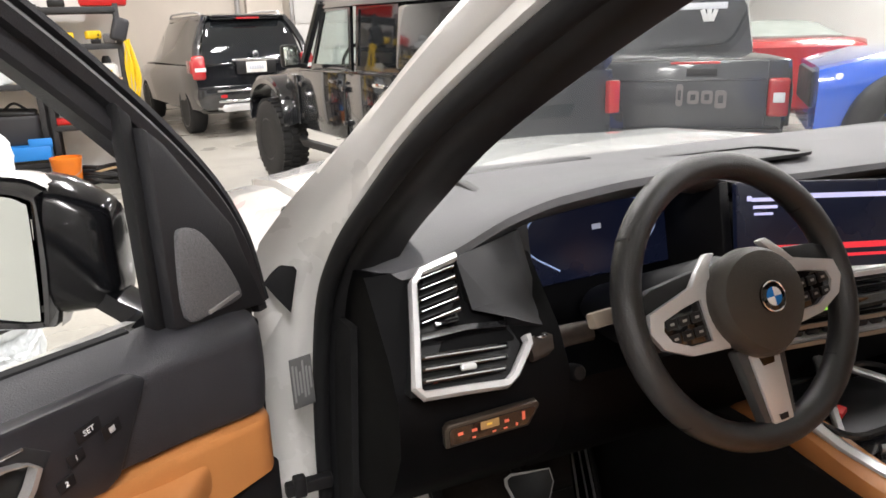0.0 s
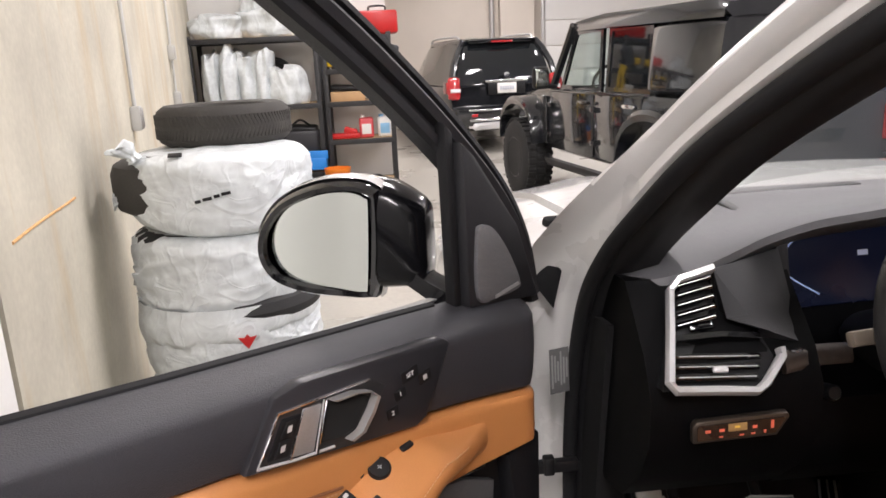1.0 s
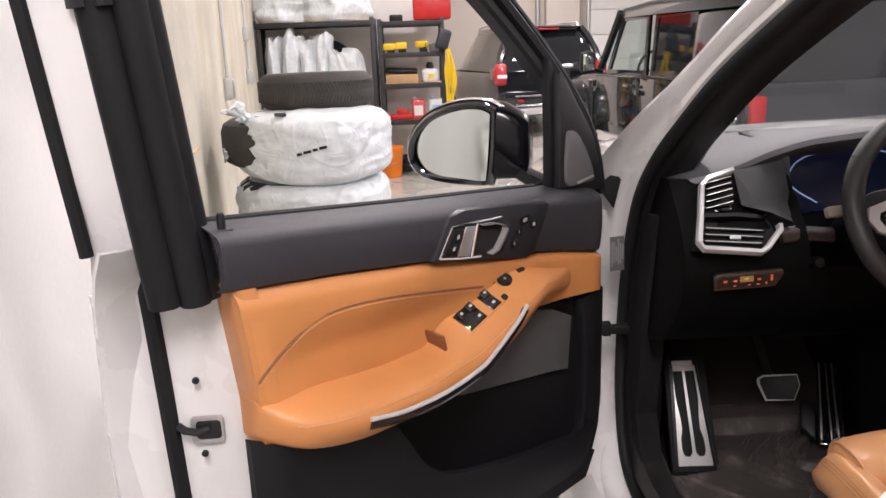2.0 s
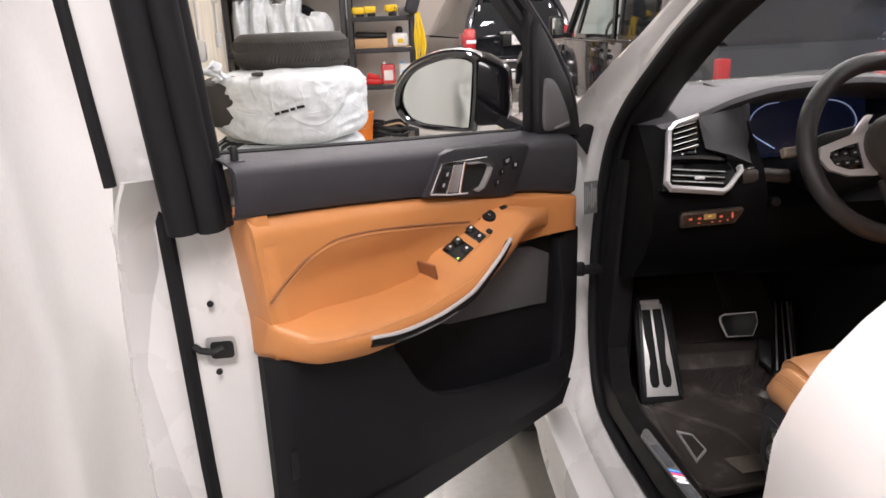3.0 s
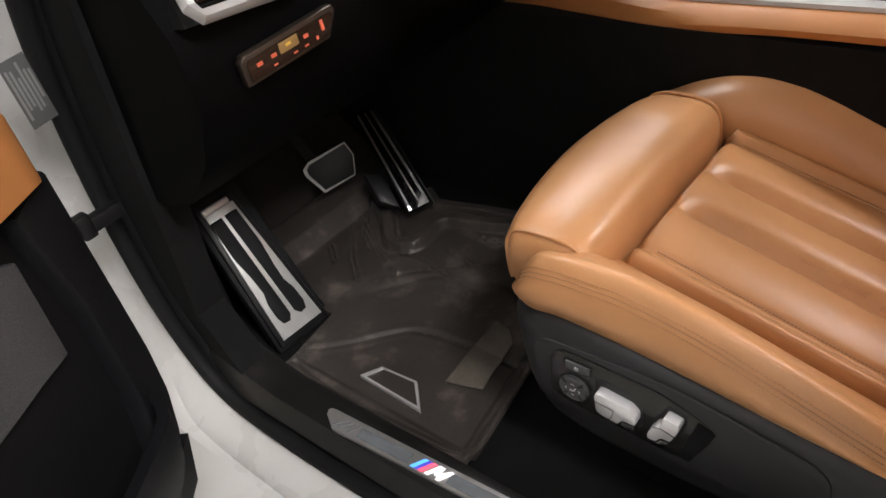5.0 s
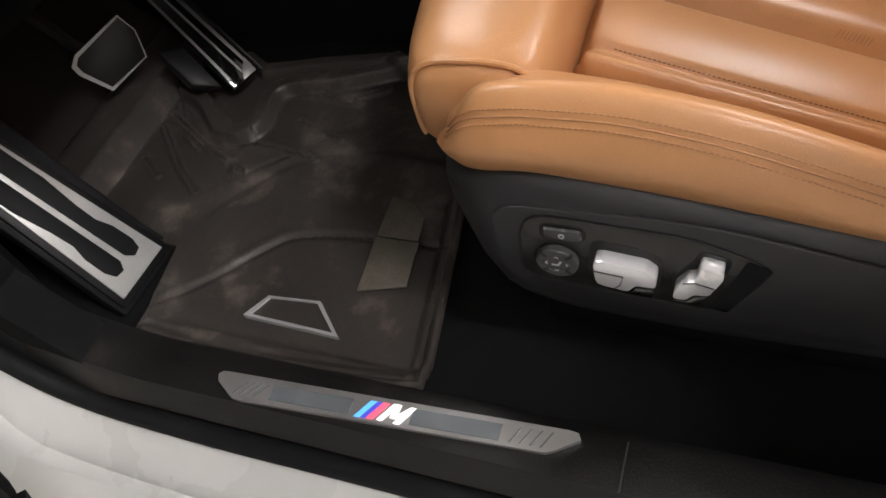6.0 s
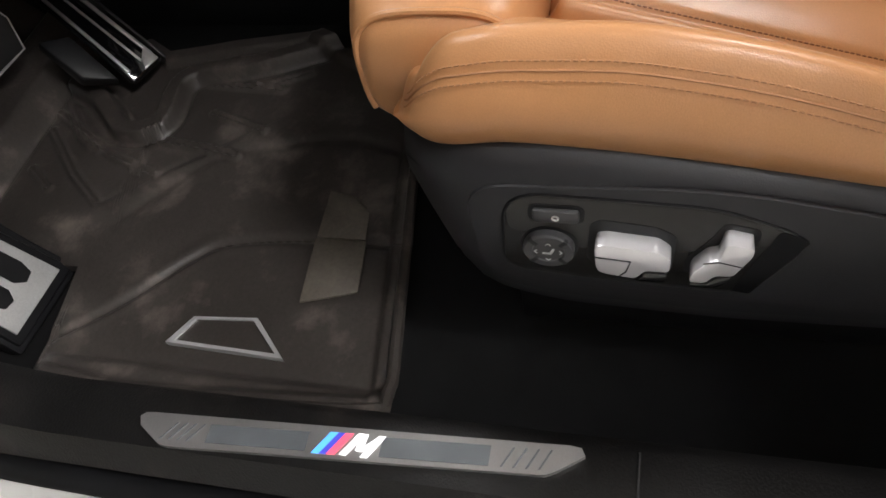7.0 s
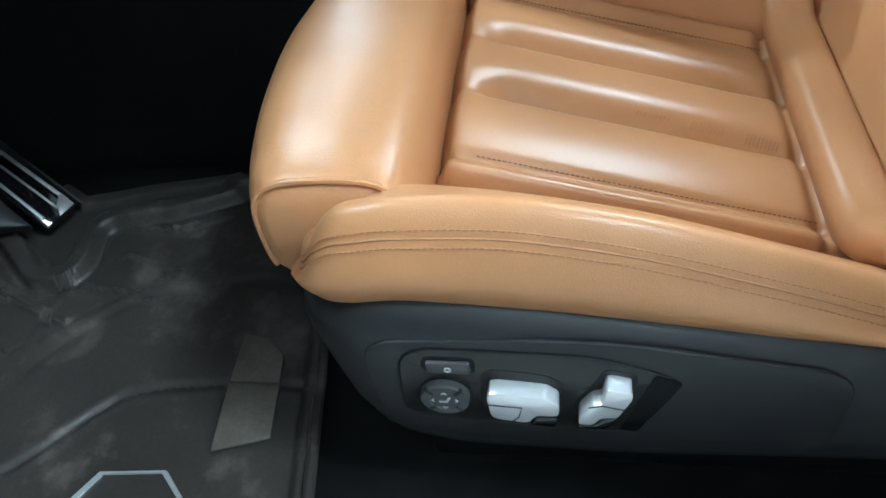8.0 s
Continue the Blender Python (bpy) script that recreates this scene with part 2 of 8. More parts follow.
def letters(text, size, m, depth=0.0006):
    """Raised writing in the built-in font, as a bmesh."""
    cu = bpy.data.curves.new("t", "FONT")
    cu.body, cu.size, cu.align_x, cu.align_y, cu.extrude = text, size, "CENTER", "CENTER", depth
    ob = bpy.data.objects.new("t", cu)
    scene.collection.objects.link(ob)
    bpy.context.view_layer.update()
    me = bpy.data.meshes.new_from_object(ob.evaluated_get(bpy.context.evaluated_depsgraph_get()))
    bm = bmesh.new()
    bm.from_mesh(me)
    bm.transform(m)
    bpy.data.objects.remove(ob)
    bpy.data.curves.remove(cu)
    bpy.data.meshes.remove(me)
    return bm


def rrect(w, h, r, n=4, cx=0.0, cy=0.0):
    out = []
    for sx, sy, a0 in ((1, 1, 0), (-1, 1, 90), (-1, -1, 180), (1, -1, 270)):
        for i in range(n + 1):
            a = radians(a0 + 90 * i / n)
            out.append((cx + sx * (w / 2 - r) + r * math.cos(a), cy + sy * (h / 2 - r) + r * math.sin(a)))
    return out


def ringplate(outer, inner, h, m):
    """A flat frame between two outlines of equal count, thick by h."""
    rows = []
    for o, i in zip(outer, inner):
        rows.append([(o[0], o[1], 0), (o[0], o[1], h), (i[0], i[1], h), (i[0], i[1], 0)])
    bm = grid(rows, ring=True, close=True)
    bm.transform(m)
    return bm


# ---- the garage ----
CONC = mat("cast_concrete_wall", (0.52, 0.49, 0.405), 0.85, var=0.18, scale=2.6, grain=0.06, gscale=40, bump=0.2, stain=((0.47, 0.35, 0.19), 1.6, 0.52, 0.82, (2.4, 2.4, 0.30)))
WHITEW = mat("white_painted_wall", (0.80, 0.79, 0.77), 0.6, var=0.03, scale=1.2, grain=0.02, gscale=90, bump=0.1)
BEIGEW = mat("beige_painted_wall", (0.66, 0.60, 0.53), 0.7, var=0.06, scale=0.8, grain=0.03, gscale=60, bump=0.1)
FLOORM = mat("sealed_concrete_floor", (0.40, 0.385, 0.345), 0.30, var=0.14, scale=1.1, grain=0.06, gscale=40, bump=0.04, rvar=0.35, stain=((0.30, 0.28, 0.25), 2.3, 0.56, 0.80))
CEILM = mat("white_ceiling_paint", (0.74, 0.74, 0.73), 0.8, var=0.04)
LAMPON = mat("lit_diffuser", (0.9, 0.9, 0.9), 0.5, glow=(1.0, 0.965, 0.92), gs=9.0)
JOINT = mat("grey_joint_sealant", (0.33, 0.31, 0.27), 0.8)

WD = V((-0.155, 0.988, 0)).normalized()


def on_wall(y, z, out=0.0):
    """A place on the slanting side wall, pushed out of it into the garage."""
    x = -1.3 - 0.157 * (y - 1.74)
    return V((x, y, z)) + V((WD.y, -WD.x, 0)) * out


def wall_piece(name, y0, y1, z1, thick, material, label, out=0.0):
    a, b = on_wall(y0, 0, out), on_wall(y1, 0, out)
    n = V((-WD.y, WD.x, 0)) * thick
    bm = prism([(a.x, a.y), (b.x, b.y), ((b + n).x, (b + n).y), ((a + n).x, (a + n).y)], z1)
    return solo(name, bm, material, label, "wall", kind="structure")


wall_piece("wall_west", 1.75, 9.6, CEIL, 0.22, CONC, "stained cast concrete side wall of the garage")
wall_piece("wall_west_painted", -6.2, 1.69, CEIL, 0.22, WHITEW, "white painted stretch of the side wall", 0.008)
wall_piece("trim", 1.69, 1.75, CEIL, 0.16, JOINT, "grey sealed joint between wall sections", -0.012)


def flat_wall(name, x0, x1, y0, y1, z0, z1, material, label, kind="structure", cat="wall"):
    return solo(name, rbox((x1 - x0, y1 - y0, z1 - z0), V(((x0 + x1) / 2, (y0 + y1) / 2, (z0 + z1) / 2)), 0.004, 1), material, label, cat, kind=kind)


flat_wall("floor", -3.6, 13.2, -6.6, 18.0, -0.12, 0.0, FLOORM, "light sealed concrete garage floor with faint stains", cat="floor")
flat_wall("ceiling", -3.6, 13.2, -6.6, 18.0, CEIL, CEIL + 0.12, CEILM, "white garage ceiling", cat="ceiling")
flat_wall("wall_shelf_back", -3.2, -0.15, 9.42, 9.6, 0, CEIL, WHITEW, "white wall behind the storage shelves")
flat_wall("wall_return", -0.55, -0.35, 9.6, 17.5, 0, CEIL, BEIGEW, "beige side wall beside the parked SUV")
flat_wall("wall_north", -0.55, 13.2, 17.5, 17.7, 0, CEIL, BEIGEW, "beige far wall of the garage")
flat_wall("wall_east", 13.0, 13.2, -6.6, 17.5, 0, CEIL, WHITEW, "white far side wall")
flat_wall("wall_south", -0.9, 13.0, -6.6, -6.4, 0, CEIL, WHITEW, "white wall behind the parked car")


def roller_door(x0, x1, y):
    d = thing("door_1", ((x0 + x1) / 2, y, 0), "white sectional garage door, closed", "garage door", kind="structure")
    n = 6
    for i in range(n):
        part("panel", rbox((x1 - x0, 0.05, 3.4 / n - 0.012), V(((x0 + x1) / 2, y, 3.4 * (i + 0.5) / n)), 0.008), WHITEW, d)
    part("track", rbox((0.07, 0.07, 3.6), V((x0 - 0.06, y - 0.02, 1.8)), 0.01), STEEL, d)
    return d


roller_door(3.7, 8.6, 17.42)
solo("pipe", tube([(2.45, 17.4, 0.0), (2.45, 17.4, CEIL)], 0.06, 12), STEEL, "grey vertical conduit pipe on the far wall", "pipe", kind="structure")
flat_wall("wall_column", 2.62, 3.4, 17.2, 17.5, 0, CEIL, BEIGEW, "beige column on the far wall")

# Fixtures are drawn for the two added fill lamps as well.
for place in LAMPS:
    lx, ly = place[:2]
    lz = (place[2] + 0.14) if len(place) > 2 else CEIL
    f = thing("ceiling_light", (lx, ly, lz - 0.1), "white linear ceiling light with a lit diffuser", "ceiling light", group="ceiling lights")
    rot = pose(lx, ly, lz - 0.06, 0, 0, 9)
    part("housing", rbox((0.36, 1.24, 0.08), rot, 0.012), CEILM, f)
    part("diffuser", rbox((0.30, 1.15, 0.02), pose(lx, ly, lz - 0.108, 0, 0, 9), 0.006), LAMPON, f)
    if lz < CEIL:
        for dy in (-0.45, 0.45):
            part("hanging_wire", tube([rot @ V((0, dy, 0.03)), V((*(rot @ V((0, dy, 0)))[:2], CEIL))], 0.003, 6), STEEL, f)

# ---- the white car ----
car = thing("suv_car", (0.77, 0.2, 0), "white SUV with its driver door open and a tan leather cabin", "car")
CX = 0.77


def mirx(p):
    return V((2 * CX - p[0], p[1], p[2]))


# side opening: line of the door seal, from the roof down the A-pillar, round the sill and up the B-pillar
SEAL = spl([(0.075, 0.02, 1.655), (0.066, 0.18, 1.638), (0.050, 0.33, 1.605), (0.030, 0.51, 1.535), (0.0, 0.725, 1.422), (-0.022, 0.85, 1.33), (-0.040, 0.96, 1.235),
            (-0.048, 1.045, 1.127), (-0.050, 1.105, 0.95), (-0.050, 1.128, 0.76), (-0.050, 1.112, 0.60), (-0.050, 1.04, 0.485), (-0.050, 0.88, 0.462),
            (-0.050, 0.65, 0.476), (-0.050, 0.35, 0.49), (-0.050, 0.15, 0.50), (-0.052, 0.075, 0.53), (-0.060, 0.045, 0.62), (-0.070, 0.035, 0.85), (-0.065, 0.03, 1.05), (-0.030, 0.025, 1.25), (0.030, 0.02, 1.48), (0.075, 0.02, 1.645)], 6)


def opening_rows(prof_up, prof_low, path=SEAL, prof_top=None):
    mid = V((0, 0.5, 0.95))
    rows = []
    for i, p in enumerate(path):
        t = path[min(i + 1, len(path) - 1)] - path[max(i - 1, 0)]
        o = V((0, t.z, -t.y)).normalized()
        if o.dot(p - mid) < 0:
            o = -o
        k = min(1, max(0, (-o.z - 0.15) / 0.75)) if p.z < 0.8 else 0
        k = k * k * (3 - 2 * k)
        g = min(1, max(0, (p.z - 1.20) / 0.20)) if prof_top and p.y > 0.02 else 0
        rows.append([p + o * ((a[0] * (1 - g) + c[0] * g) * (1 - k) + b[0] * k) + V(((a[1] * (1 - g) + c[1] * g) * (1 - k) + b[1] * k, 0, 0)) for a, b, c in zip(prof_up, prof_low, prof_top or prof_up)])
    return rows


UPP = [(0.012, 0.018), (0.012, 0.0), (0.024, -0.008), (0.038, -0.012), (0.052, -0.020), (0.062, -0.034), (0.066, -0.062), (0.060, -0.09)]
UPT = [(0.012, 0.018), (0.012, 0.0), (0.018, -0.010), (0.031, -0.010), (0.035, -0.017), (0.051, -0.026), (0.062, -0.021), (0.078, 0.004)]
LOW = [(0.010, 0.018), (0.012, 0.0), (0.018, -0.020), (0.026, -0.045), (0.046, -0.060), (0.052, -0.100), (0.070, -0.135), (0.150, -0.150)]
n_b = 16 * 6
part("door_frame", grid(opening_rows(UPP, LOW, SEAL[:n_b], UPT)), PAINT, car, "white painted door opening with A-pillar and sill")
part("door_seal", tube([p + V((-0.002, 0, 0)) for p in SEAL], 0.013, 10), RUBBER, car, "black rubber door seal")
INN = [(0.010, 0.010), (-0.006, 0.022), (-0.014, 0.045), (-0.010, 0.082), (0.02, 0.11)]
INL = [(0.004, 0.004), (-0.010, 0.012), (-0.014, 0.024), (-0.030, 0.036), (-0.012, 0.055)]
part("pillar_trim", grid(opening_rows(INN, INL)), BLK, car, "black inner pillar trim")
BPP = [(0.010, 0.01), (0.012, -0.006), (0.03, -0.02), (0.05, -0.024), (0.062, -0.01)]
part("b_pillar", grid(opening_rows(BPP, BPP, SEAL[n_b - 1:])), RUBBER, car, "black B-pillar")

# sill: black step trim between seal and carpet, with the illuminated plate on it
SZ = lambda y: 0.517 + (0.84 - y) * 0.035
rows = []
for y in np.linspace(1.12, 0.02, 24):
    k = max(0, (y - 0.95) / 0.17)
    dy = 0.05 * k
    rows.append([(-0.045, y, SZ(y) - 0.030), (-0.034, y, SZ(y) - 0.012 + dy), (-0.028, y, SZ(y) - 0.003 + dy), (0.017, y, SZ(y) - 0.003 + dy), (0.030, y, SZ(y) - 0.012 + dy), (0.040, y, SZ(y) - 0.07)])
part("sill_joint", rbox((0.045, 0.0016, 0.004), V((-0.005, 0.415, SZ(0.415) - 0.003)), 0.0004, 1), KEYGREY, car)
part("sill_trim", grid(rows), SILLB, car, "black textured sill step trim")
plate = [(-0.004, 0.836), (-0.012, 0.832), (-0.026, 0.808), (-0.027, 0.800), (-0.010, 0.482), (-0.006, 0.474), (0.008, 0.454), (0.014, 0.457), (0.015, 0.466), (0.001, 0.824), (0.0, 0.832)]


def sill_pt(x, y, up=0.0):
    return V((x, y, SZ(y) + up))


def sill_plate():
    def slabpoly(poly, up, h):
        bm = bmesh.new()
        f = bm.faces.new([bm.verts.new(sill_pt(x, y, up)) for x, y in poly])
        r = bmesh.ops.extrude_face_region(bm, geom=[f])
        bmesh.ops.translate(bm, verts=[v for v in r["geom"] if isinstance(v, bmesh.types.BMVert)], vec=(0, 0, h))
        return bm
    p = part("sill_plate", slabpoly(plate, -0.003, 0.005), STEEL, car, "brushed steel sill plate with an illuminated badge")
    DARKST = mat("dark_steel_inlay", (0.23, 0.25, 0.27), 0.22, 0.35, var=0.25, scale=18)

    def inlay(name, y0, y1, material, inset=0.0045, up=0.0022, skew=0.0, bars=False):
        xm = lambda y: -0.0135 + (0.8 - y) * 0.047
        hw = 0.0125 - inset
        q = [(xm(y0) - hw, y0 - skew), (xm(y0) + hw, y0 + skew), (xm(y1) + hw, y1 + skew), (xm(y1) - hw, y1 - skew)]
        part(name, slabpoly(q, up, 0.0007), material, p)
    inlay("inlay", 0.765, 0.675, DARKST)
    inlay("inlay", 0.612, 0.525, DARKST)
    for k in range(4):
        inlay("groove", 0.803 - k * 0.0085, 0.8018 - k * 0.0085, DARKST, skew=-0.006)
        inlay("groove", 0.512 - k * 0.0095, 0.5105 - k * 0.0095, DARKST, skew=-0.004)
    for nm, y0, y1, c in (("light_blue_stripe", 0.663, 0.656, (0.10, 0.40, 0.85)), ("dark_blue_stripe", 0.656, 0.650, (0.06, 0.06, 0.45)), ("red_stripe", 0.650, 0.643, (0.85, 0.10, 0.16))):
        inlay("badge_stripe", y0, y1, mat(nm, c, 0.3, glow=c, gs=0.9), 0.003, 0.0024, -0.006)
    W = mat("lit_white_badge", (0.9, 0.9, 0.9), 0.3, glow=(1, 1, 1), gs=0.9)
    xm = -0.0135 + (0.8 - 0.63) * 0.047
    hw = 0.0095
    at = lambda f, g: (xm - hw + 2 * hw * g, 0.6395 - 0.024 * f + 0.006 - 0.012 * g)
    for a, b, w in (((0.02, 0), (0.02, 1), 0.24), ((0.15, 1), (0.42, 0.25), 0.22), ((0.78, 1), (0.50, 0.25), 0.20), ((0.76, 1), (0.76, 0), 0.24)):
        q = [at(a[0], a[1]), at(a[0] + w, a[1]), at(b[0] + w, b[1]), at(b[0], b[1])]
        part("badge_bar", slabpoly(q, 0.0024, 0.0007 + 0.0001 * w), W, p)


sill_plate()

# rocker, rear door and body sides
SIDE = [(0.03, 1.20), (-0.05, 1.205), (-0.085, 1.188), (-0.122, 1.155), (-0.160, 1.112), (-0.184, 1.068), (-0.198, 1.03), (-0.202, 0.96), (-0.196, 0.86), (-0.185, 0.74), (-0.178, 0.62), (-0.185, 0.54), (-0.180, 0.47), (-0.14, 0.44)]


def side_rows(y0, y1, n, prof=SIDE, bulge=0.0, flip=False):
    rows = []
    for y in np.linspace(y0, y1, n):
        r = [V((x - bulge * math.exp(-((y + 1.25) / 0.55) ** 2) * (1 if z < 1.0 else 0.4), y, z)) for x, z in prof]
        rows.append([mirx(p) for p in r] if flip else r)
    return rows


def arch(y, yc):
    """Height of the wheel arch's edge over the sill line."""
    d = 0.445 ** 2 - (y - yc) ** 2
    return 0.375 + math.sqrt(d) if d > 0 else 0.0


def door_skin(y0, y1, flip=False):
    rows = side_rows(y0, y1, 14, bulge=0.02, flip=flip)
    inner = V((0.05 if not flip else -0.05, 0, 0))
    return slab(rows, inner)


def rear_door(y0, y1, flip=False):
    g = -1 if flip else 1
    d = part("rear_door", door_skin(y0, y1, flip), PAINT, car, "closed white rear door")
    f = (lambda p: mirx(p)) if flip else (lambda p: V(p))
    wl = [(-0.048, y0 - 0.01, 1.212), (-0.048, y1, 1.235), (0.05, y1 + 0.1, 1.50), (0.085, y1 + 0.2, 1.60), (0.085, y0 - 0.02, 1.64)]
    part("window", slab([[f(wl[0]), f(wl[1])], [f(V(wl[0]).lerp(V(wl[4]), 0.5)), f(V(wl[1]).lerp(V(wl[3]), 0.5))], [f(wl[4]), f(wl[3])]], (0.006 * g, 0, 0)), TINT, d)
    part("window_trim", tube([f(p) for p in [wl[0], wl[1]]], 0.009, 8), GLOSS, d)
    part("window_frame", tube([f(p) for p in [wl[1], wl[2], wl[3], wl[4], wl[0]]], 0.022, 8), RUBBER, d)
    part("handle", tube(spl([f(p) for p in [(-0.205, y1 + 0.32, 1.0), (-0.232, y1 + 0.27, 1.005), (-0.236, y1 + 0.17, 1.01), (-0.212, y1 + 0.1, 1.012)]], 5), 0.012, 8, flat=1.4), PAINT, d)
    return d


rear_door(-0.004, -1.0)
rear_door(-0.004, -1.0, True)
part("front_door", door_skin(1.10, 0.004, True), PAINT, car, "closed white passenger door")
wr = [mirx(p) for p in [(-0.048, 0.02, 1.212), (-0.06, 1.0, 1.22), (0.0, 0.72, 1.42), (0.075, 0.02, 1.645)]]
part("passenger_window", slab([[wr[0], wr[1]], [wr[0].lerp(wr[3], 0.5), wr[1].lerp(wr[2], 1.0)], [wr[3], wr[2] + V((-0.06, -0.45, 0.18))]], (0.006, 0, 0)), TINT, car)
for fl in (False, True):
    part("rear_quarter", slab([[V((p[0], p[1], max(p[2], min(0.82, arch(p[1], -1.25))))) for p in r] for r in side_rows(-1.004, -2.18, 44, bulge=0.03, flip=fl)], (-0.05 if fl else 0.05, 0, 0)), PAINT, car)
    part("rocker", slab(side_rows(1.16, -1.0, 8, [(-0.13, 0.44), (-0.19, 0.42), (-0.20, 0.36), (-0.17, 0.31), (-0.10, 0.30)], flip=fl), (0, 0, 0.012)), PAINT, car)

# fenders, bonnet, roof
HOODZ = [(1.14, 1.20), (1.45, 1.185), (1.9, 1.155), (2.3, 1.09), (2.55, 0.98), (2.66, 0.86)]


def fender(flip):
    rows = []
    for y in np.linspace(1.125, 2.52, 44):
        zt = lin(HOODZ, y)
        top = zt - 0.045
        w = 0.0 if y < 2.3 else (y - 2.3) * 0.34
        r = [V((0.13 + w if y < 1.40 else 0.05 + w, y, zt - 0.004 if y < 1.40 else zt - 0.012)), V((-0.035 + w, y, top + 0.022)), V((-0.105 + w, y, top - 0.02)), V((-0.155 + w, y, top - 0.09)), V((-0.19 + w, y, 0.95)), V((-0.205 + w, y, 0.86)), V((-0.198 + w, y, max(0.70, arch(y, 1.80)))), V((-0.192 + w, y, max(0.52, arch(y, 1.80)))), V((-0.185 + w, y, max(0.34, arch(y, 1.80))))]
        rows.append([mirx(p) for p in r] if flip else r)
    return slab(rows, (-0.02 if flip else 0.02, 0, -0.02))


FILM = mat("white_paint_under_clear_film", (0.74, 0.735, 0.725), 0.22, var=0.05, scale=4, coat=0.8, grain=0.03, gscale=30, bump=0.5)
part("fender", fender(False), PAINT, car, "white front fender")
part("fender", fender(True), PAINT, car)
hood_rows = []
for y in np.linspace(1.36, 2.60, 20):
    zt = lin(HOODZ, y)
    w = 0.0 if y < 2.3 else (y - 2.3) * 0.34
    hood_rows.append([V((x, y, zt + 0.052 * (1 - ((x - CX) / 0.75) ** 2) + 0.012 * math.exp(-((abs(x - CX) - 0.5) / 0.07) ** 2))) for x in np.linspace(0.055 + w, 2 * CX - 0.055 - w, 26)])
part("bonnet", slab(hood_rows, (0, 0, -0.03)), FILM, car, "white bonnet wrapped in clear protective film")
cowl = [[V((x, y, z)) for x in np.linspace(0.02, 2 * CX - 0.02, 12)] for y, z in ((1.16, 1.14), (1.25, 1.17), (1.37, 1.175))]
part("cowl_panel", slab(cowl, (0, 0, -0.02)), BLK, car, "black plastic cowl under the windscreen")
roof_rows = []
for y in np.linspace(0.42, -2.05, 16):
    z = 1.70 - 0.05 * max(0, (y - 0.1) / 0.32) ** 1.6 - 0.035 * max(0, (-0.9 - y) / 1.1) ** 2
    roof_rows.append([V((x, y, z + 0.03 * (1 - ((x - CX) / 0.7) ** 2))) for x in np.linspace(0.075, 2 * CX - 0.075, 15)])
LINER = mat("dark_headliner", (0.03, 0.03, 0.03), 0.9)
for piece in (roof_rows[:3], roof_rows[9:], [r[:4] for r in roof_rows[2:10]], [r[11:] for r in roof_rows[2:10]]):
    part("roof", slab(piece, (0, 0, 0.02)), PAINT, car, "white roof panel")
    part("headliner", slab([[p + V((0, 0, -0.035)) for p in r] for r in piece], (0, 0, 0.01)), LINER, car)
pan_ = part("roof_glass", grid([[p + V((0, 0, 0.012)) for p in r[3:12]] for r in roof_rows[2:10]]), GLASS, car, "panoramic roof glass")
pan_.visible_shadow = False
ws = []
for k in np.linspace(0, 1, 10):
    y, z = 1.335 - 0.93 * k, 1.238 + 0.44 * k + 0.035 * math.sin(math.pi * k)
    xl = 0.04 + 0.075 * k
    ws.append([V((x, y + 0.10 * (1 - ((x - CX) / 0.75) ** 2) * (1 - 0.6 * k), z)) for x in np.linspace(xl, 2 * CX - xl, 12)])
wsh = part("windscreen", grid(ws), GLASS, car, "clear windscreen glass")
wsh.visible_shadow = False
part("roof_rail", tube(spl([(0.10, 0.2, 1.70), (0.09, -0.4, 1.735), (0.10, -1.7, 1.70)], 6), 0.016, 8), GLOSS, car)
part("roof_rail", tube(spl([mirx(p) for p in [(0.10, 0.2, 1.70), (0.09, -0.4, 1.735), (0.10, -1.7, 1.70)]], 6), 0.016, 8), GLOSS, car)
part("a_pillar", tube(spl([mirx(p) for p in [(-0.05, 1.08, 1.21), (0.0, 0.75, 1.44), (0.05, 0.36, 1.62), (0.08, 0.0, 1.68)]], 6), 0.05, 10), PAINT, car)
tail = [[V((x, -2.12 - 0.10 * math.sin(math.pi * min(1, (1.68 - z) / 0.9)) - 0.05 * (1 - ((x - CX) / 0.9) ** 2), z)) for x in np.linspace(-0.12 + 0.23 * max(0, (z - 1.1) / 0.58), 2 * CX + 0.12 - 0.23 * max(0, (z - 1.1) / 0.58), 12)] for z in np.linspace(1.68, 0.42, 14)]
part("tailgate", slab(tail, (0, 0.05, 0)), PAINT, car, "closed white tailgate")
nose = [[V((x, yb - 0.40 * abs((x - CX) / 0.90) ** 3.5, z - dz * abs((x - CX) / 0.90) ** 2)) for x in np.linspace(-0.12, 2 * CX + 0.12, 30)] for yb, z, dz in ((2.50, 1.055, 0.06), (2.60, 1.01, 0.06), (2.66, 0.96, 0.05), (2.70, 0.88, 0.02), (2.72, 0.74, 0), (2.72, 0.56, 0), (2.70, 0.42, 0), (2.64, 0.30, 0))]
part("front_bumper", slab(nose, (0, -0.05, 0)), PAINT, car, "white front bumper")
for s in (-1, 1):
    part("kidney_grille", rbox((0.36, 0.05, 0.26), V((CX + s * 0.20, 2.705, 0.80)), 0.03), GLOSS, car)
    part("headlight", rbox((0.42, 0.10, 0.10), pose(CX + s * 0.62, 2.555, 0.82, 0, 0, -s * 30), 0.03), GLOSS, car)
TYRE = mat("tyre_rubber", (0.018, 0.018, 0.019), 0.75, var=0.25, scale=14, grain=0.15, gscale=200, bump=0.3)
ALLOY = mat("grey_alloy", (0.35, 0.35, 0.37), 0.3, 1.0, var=0.05)


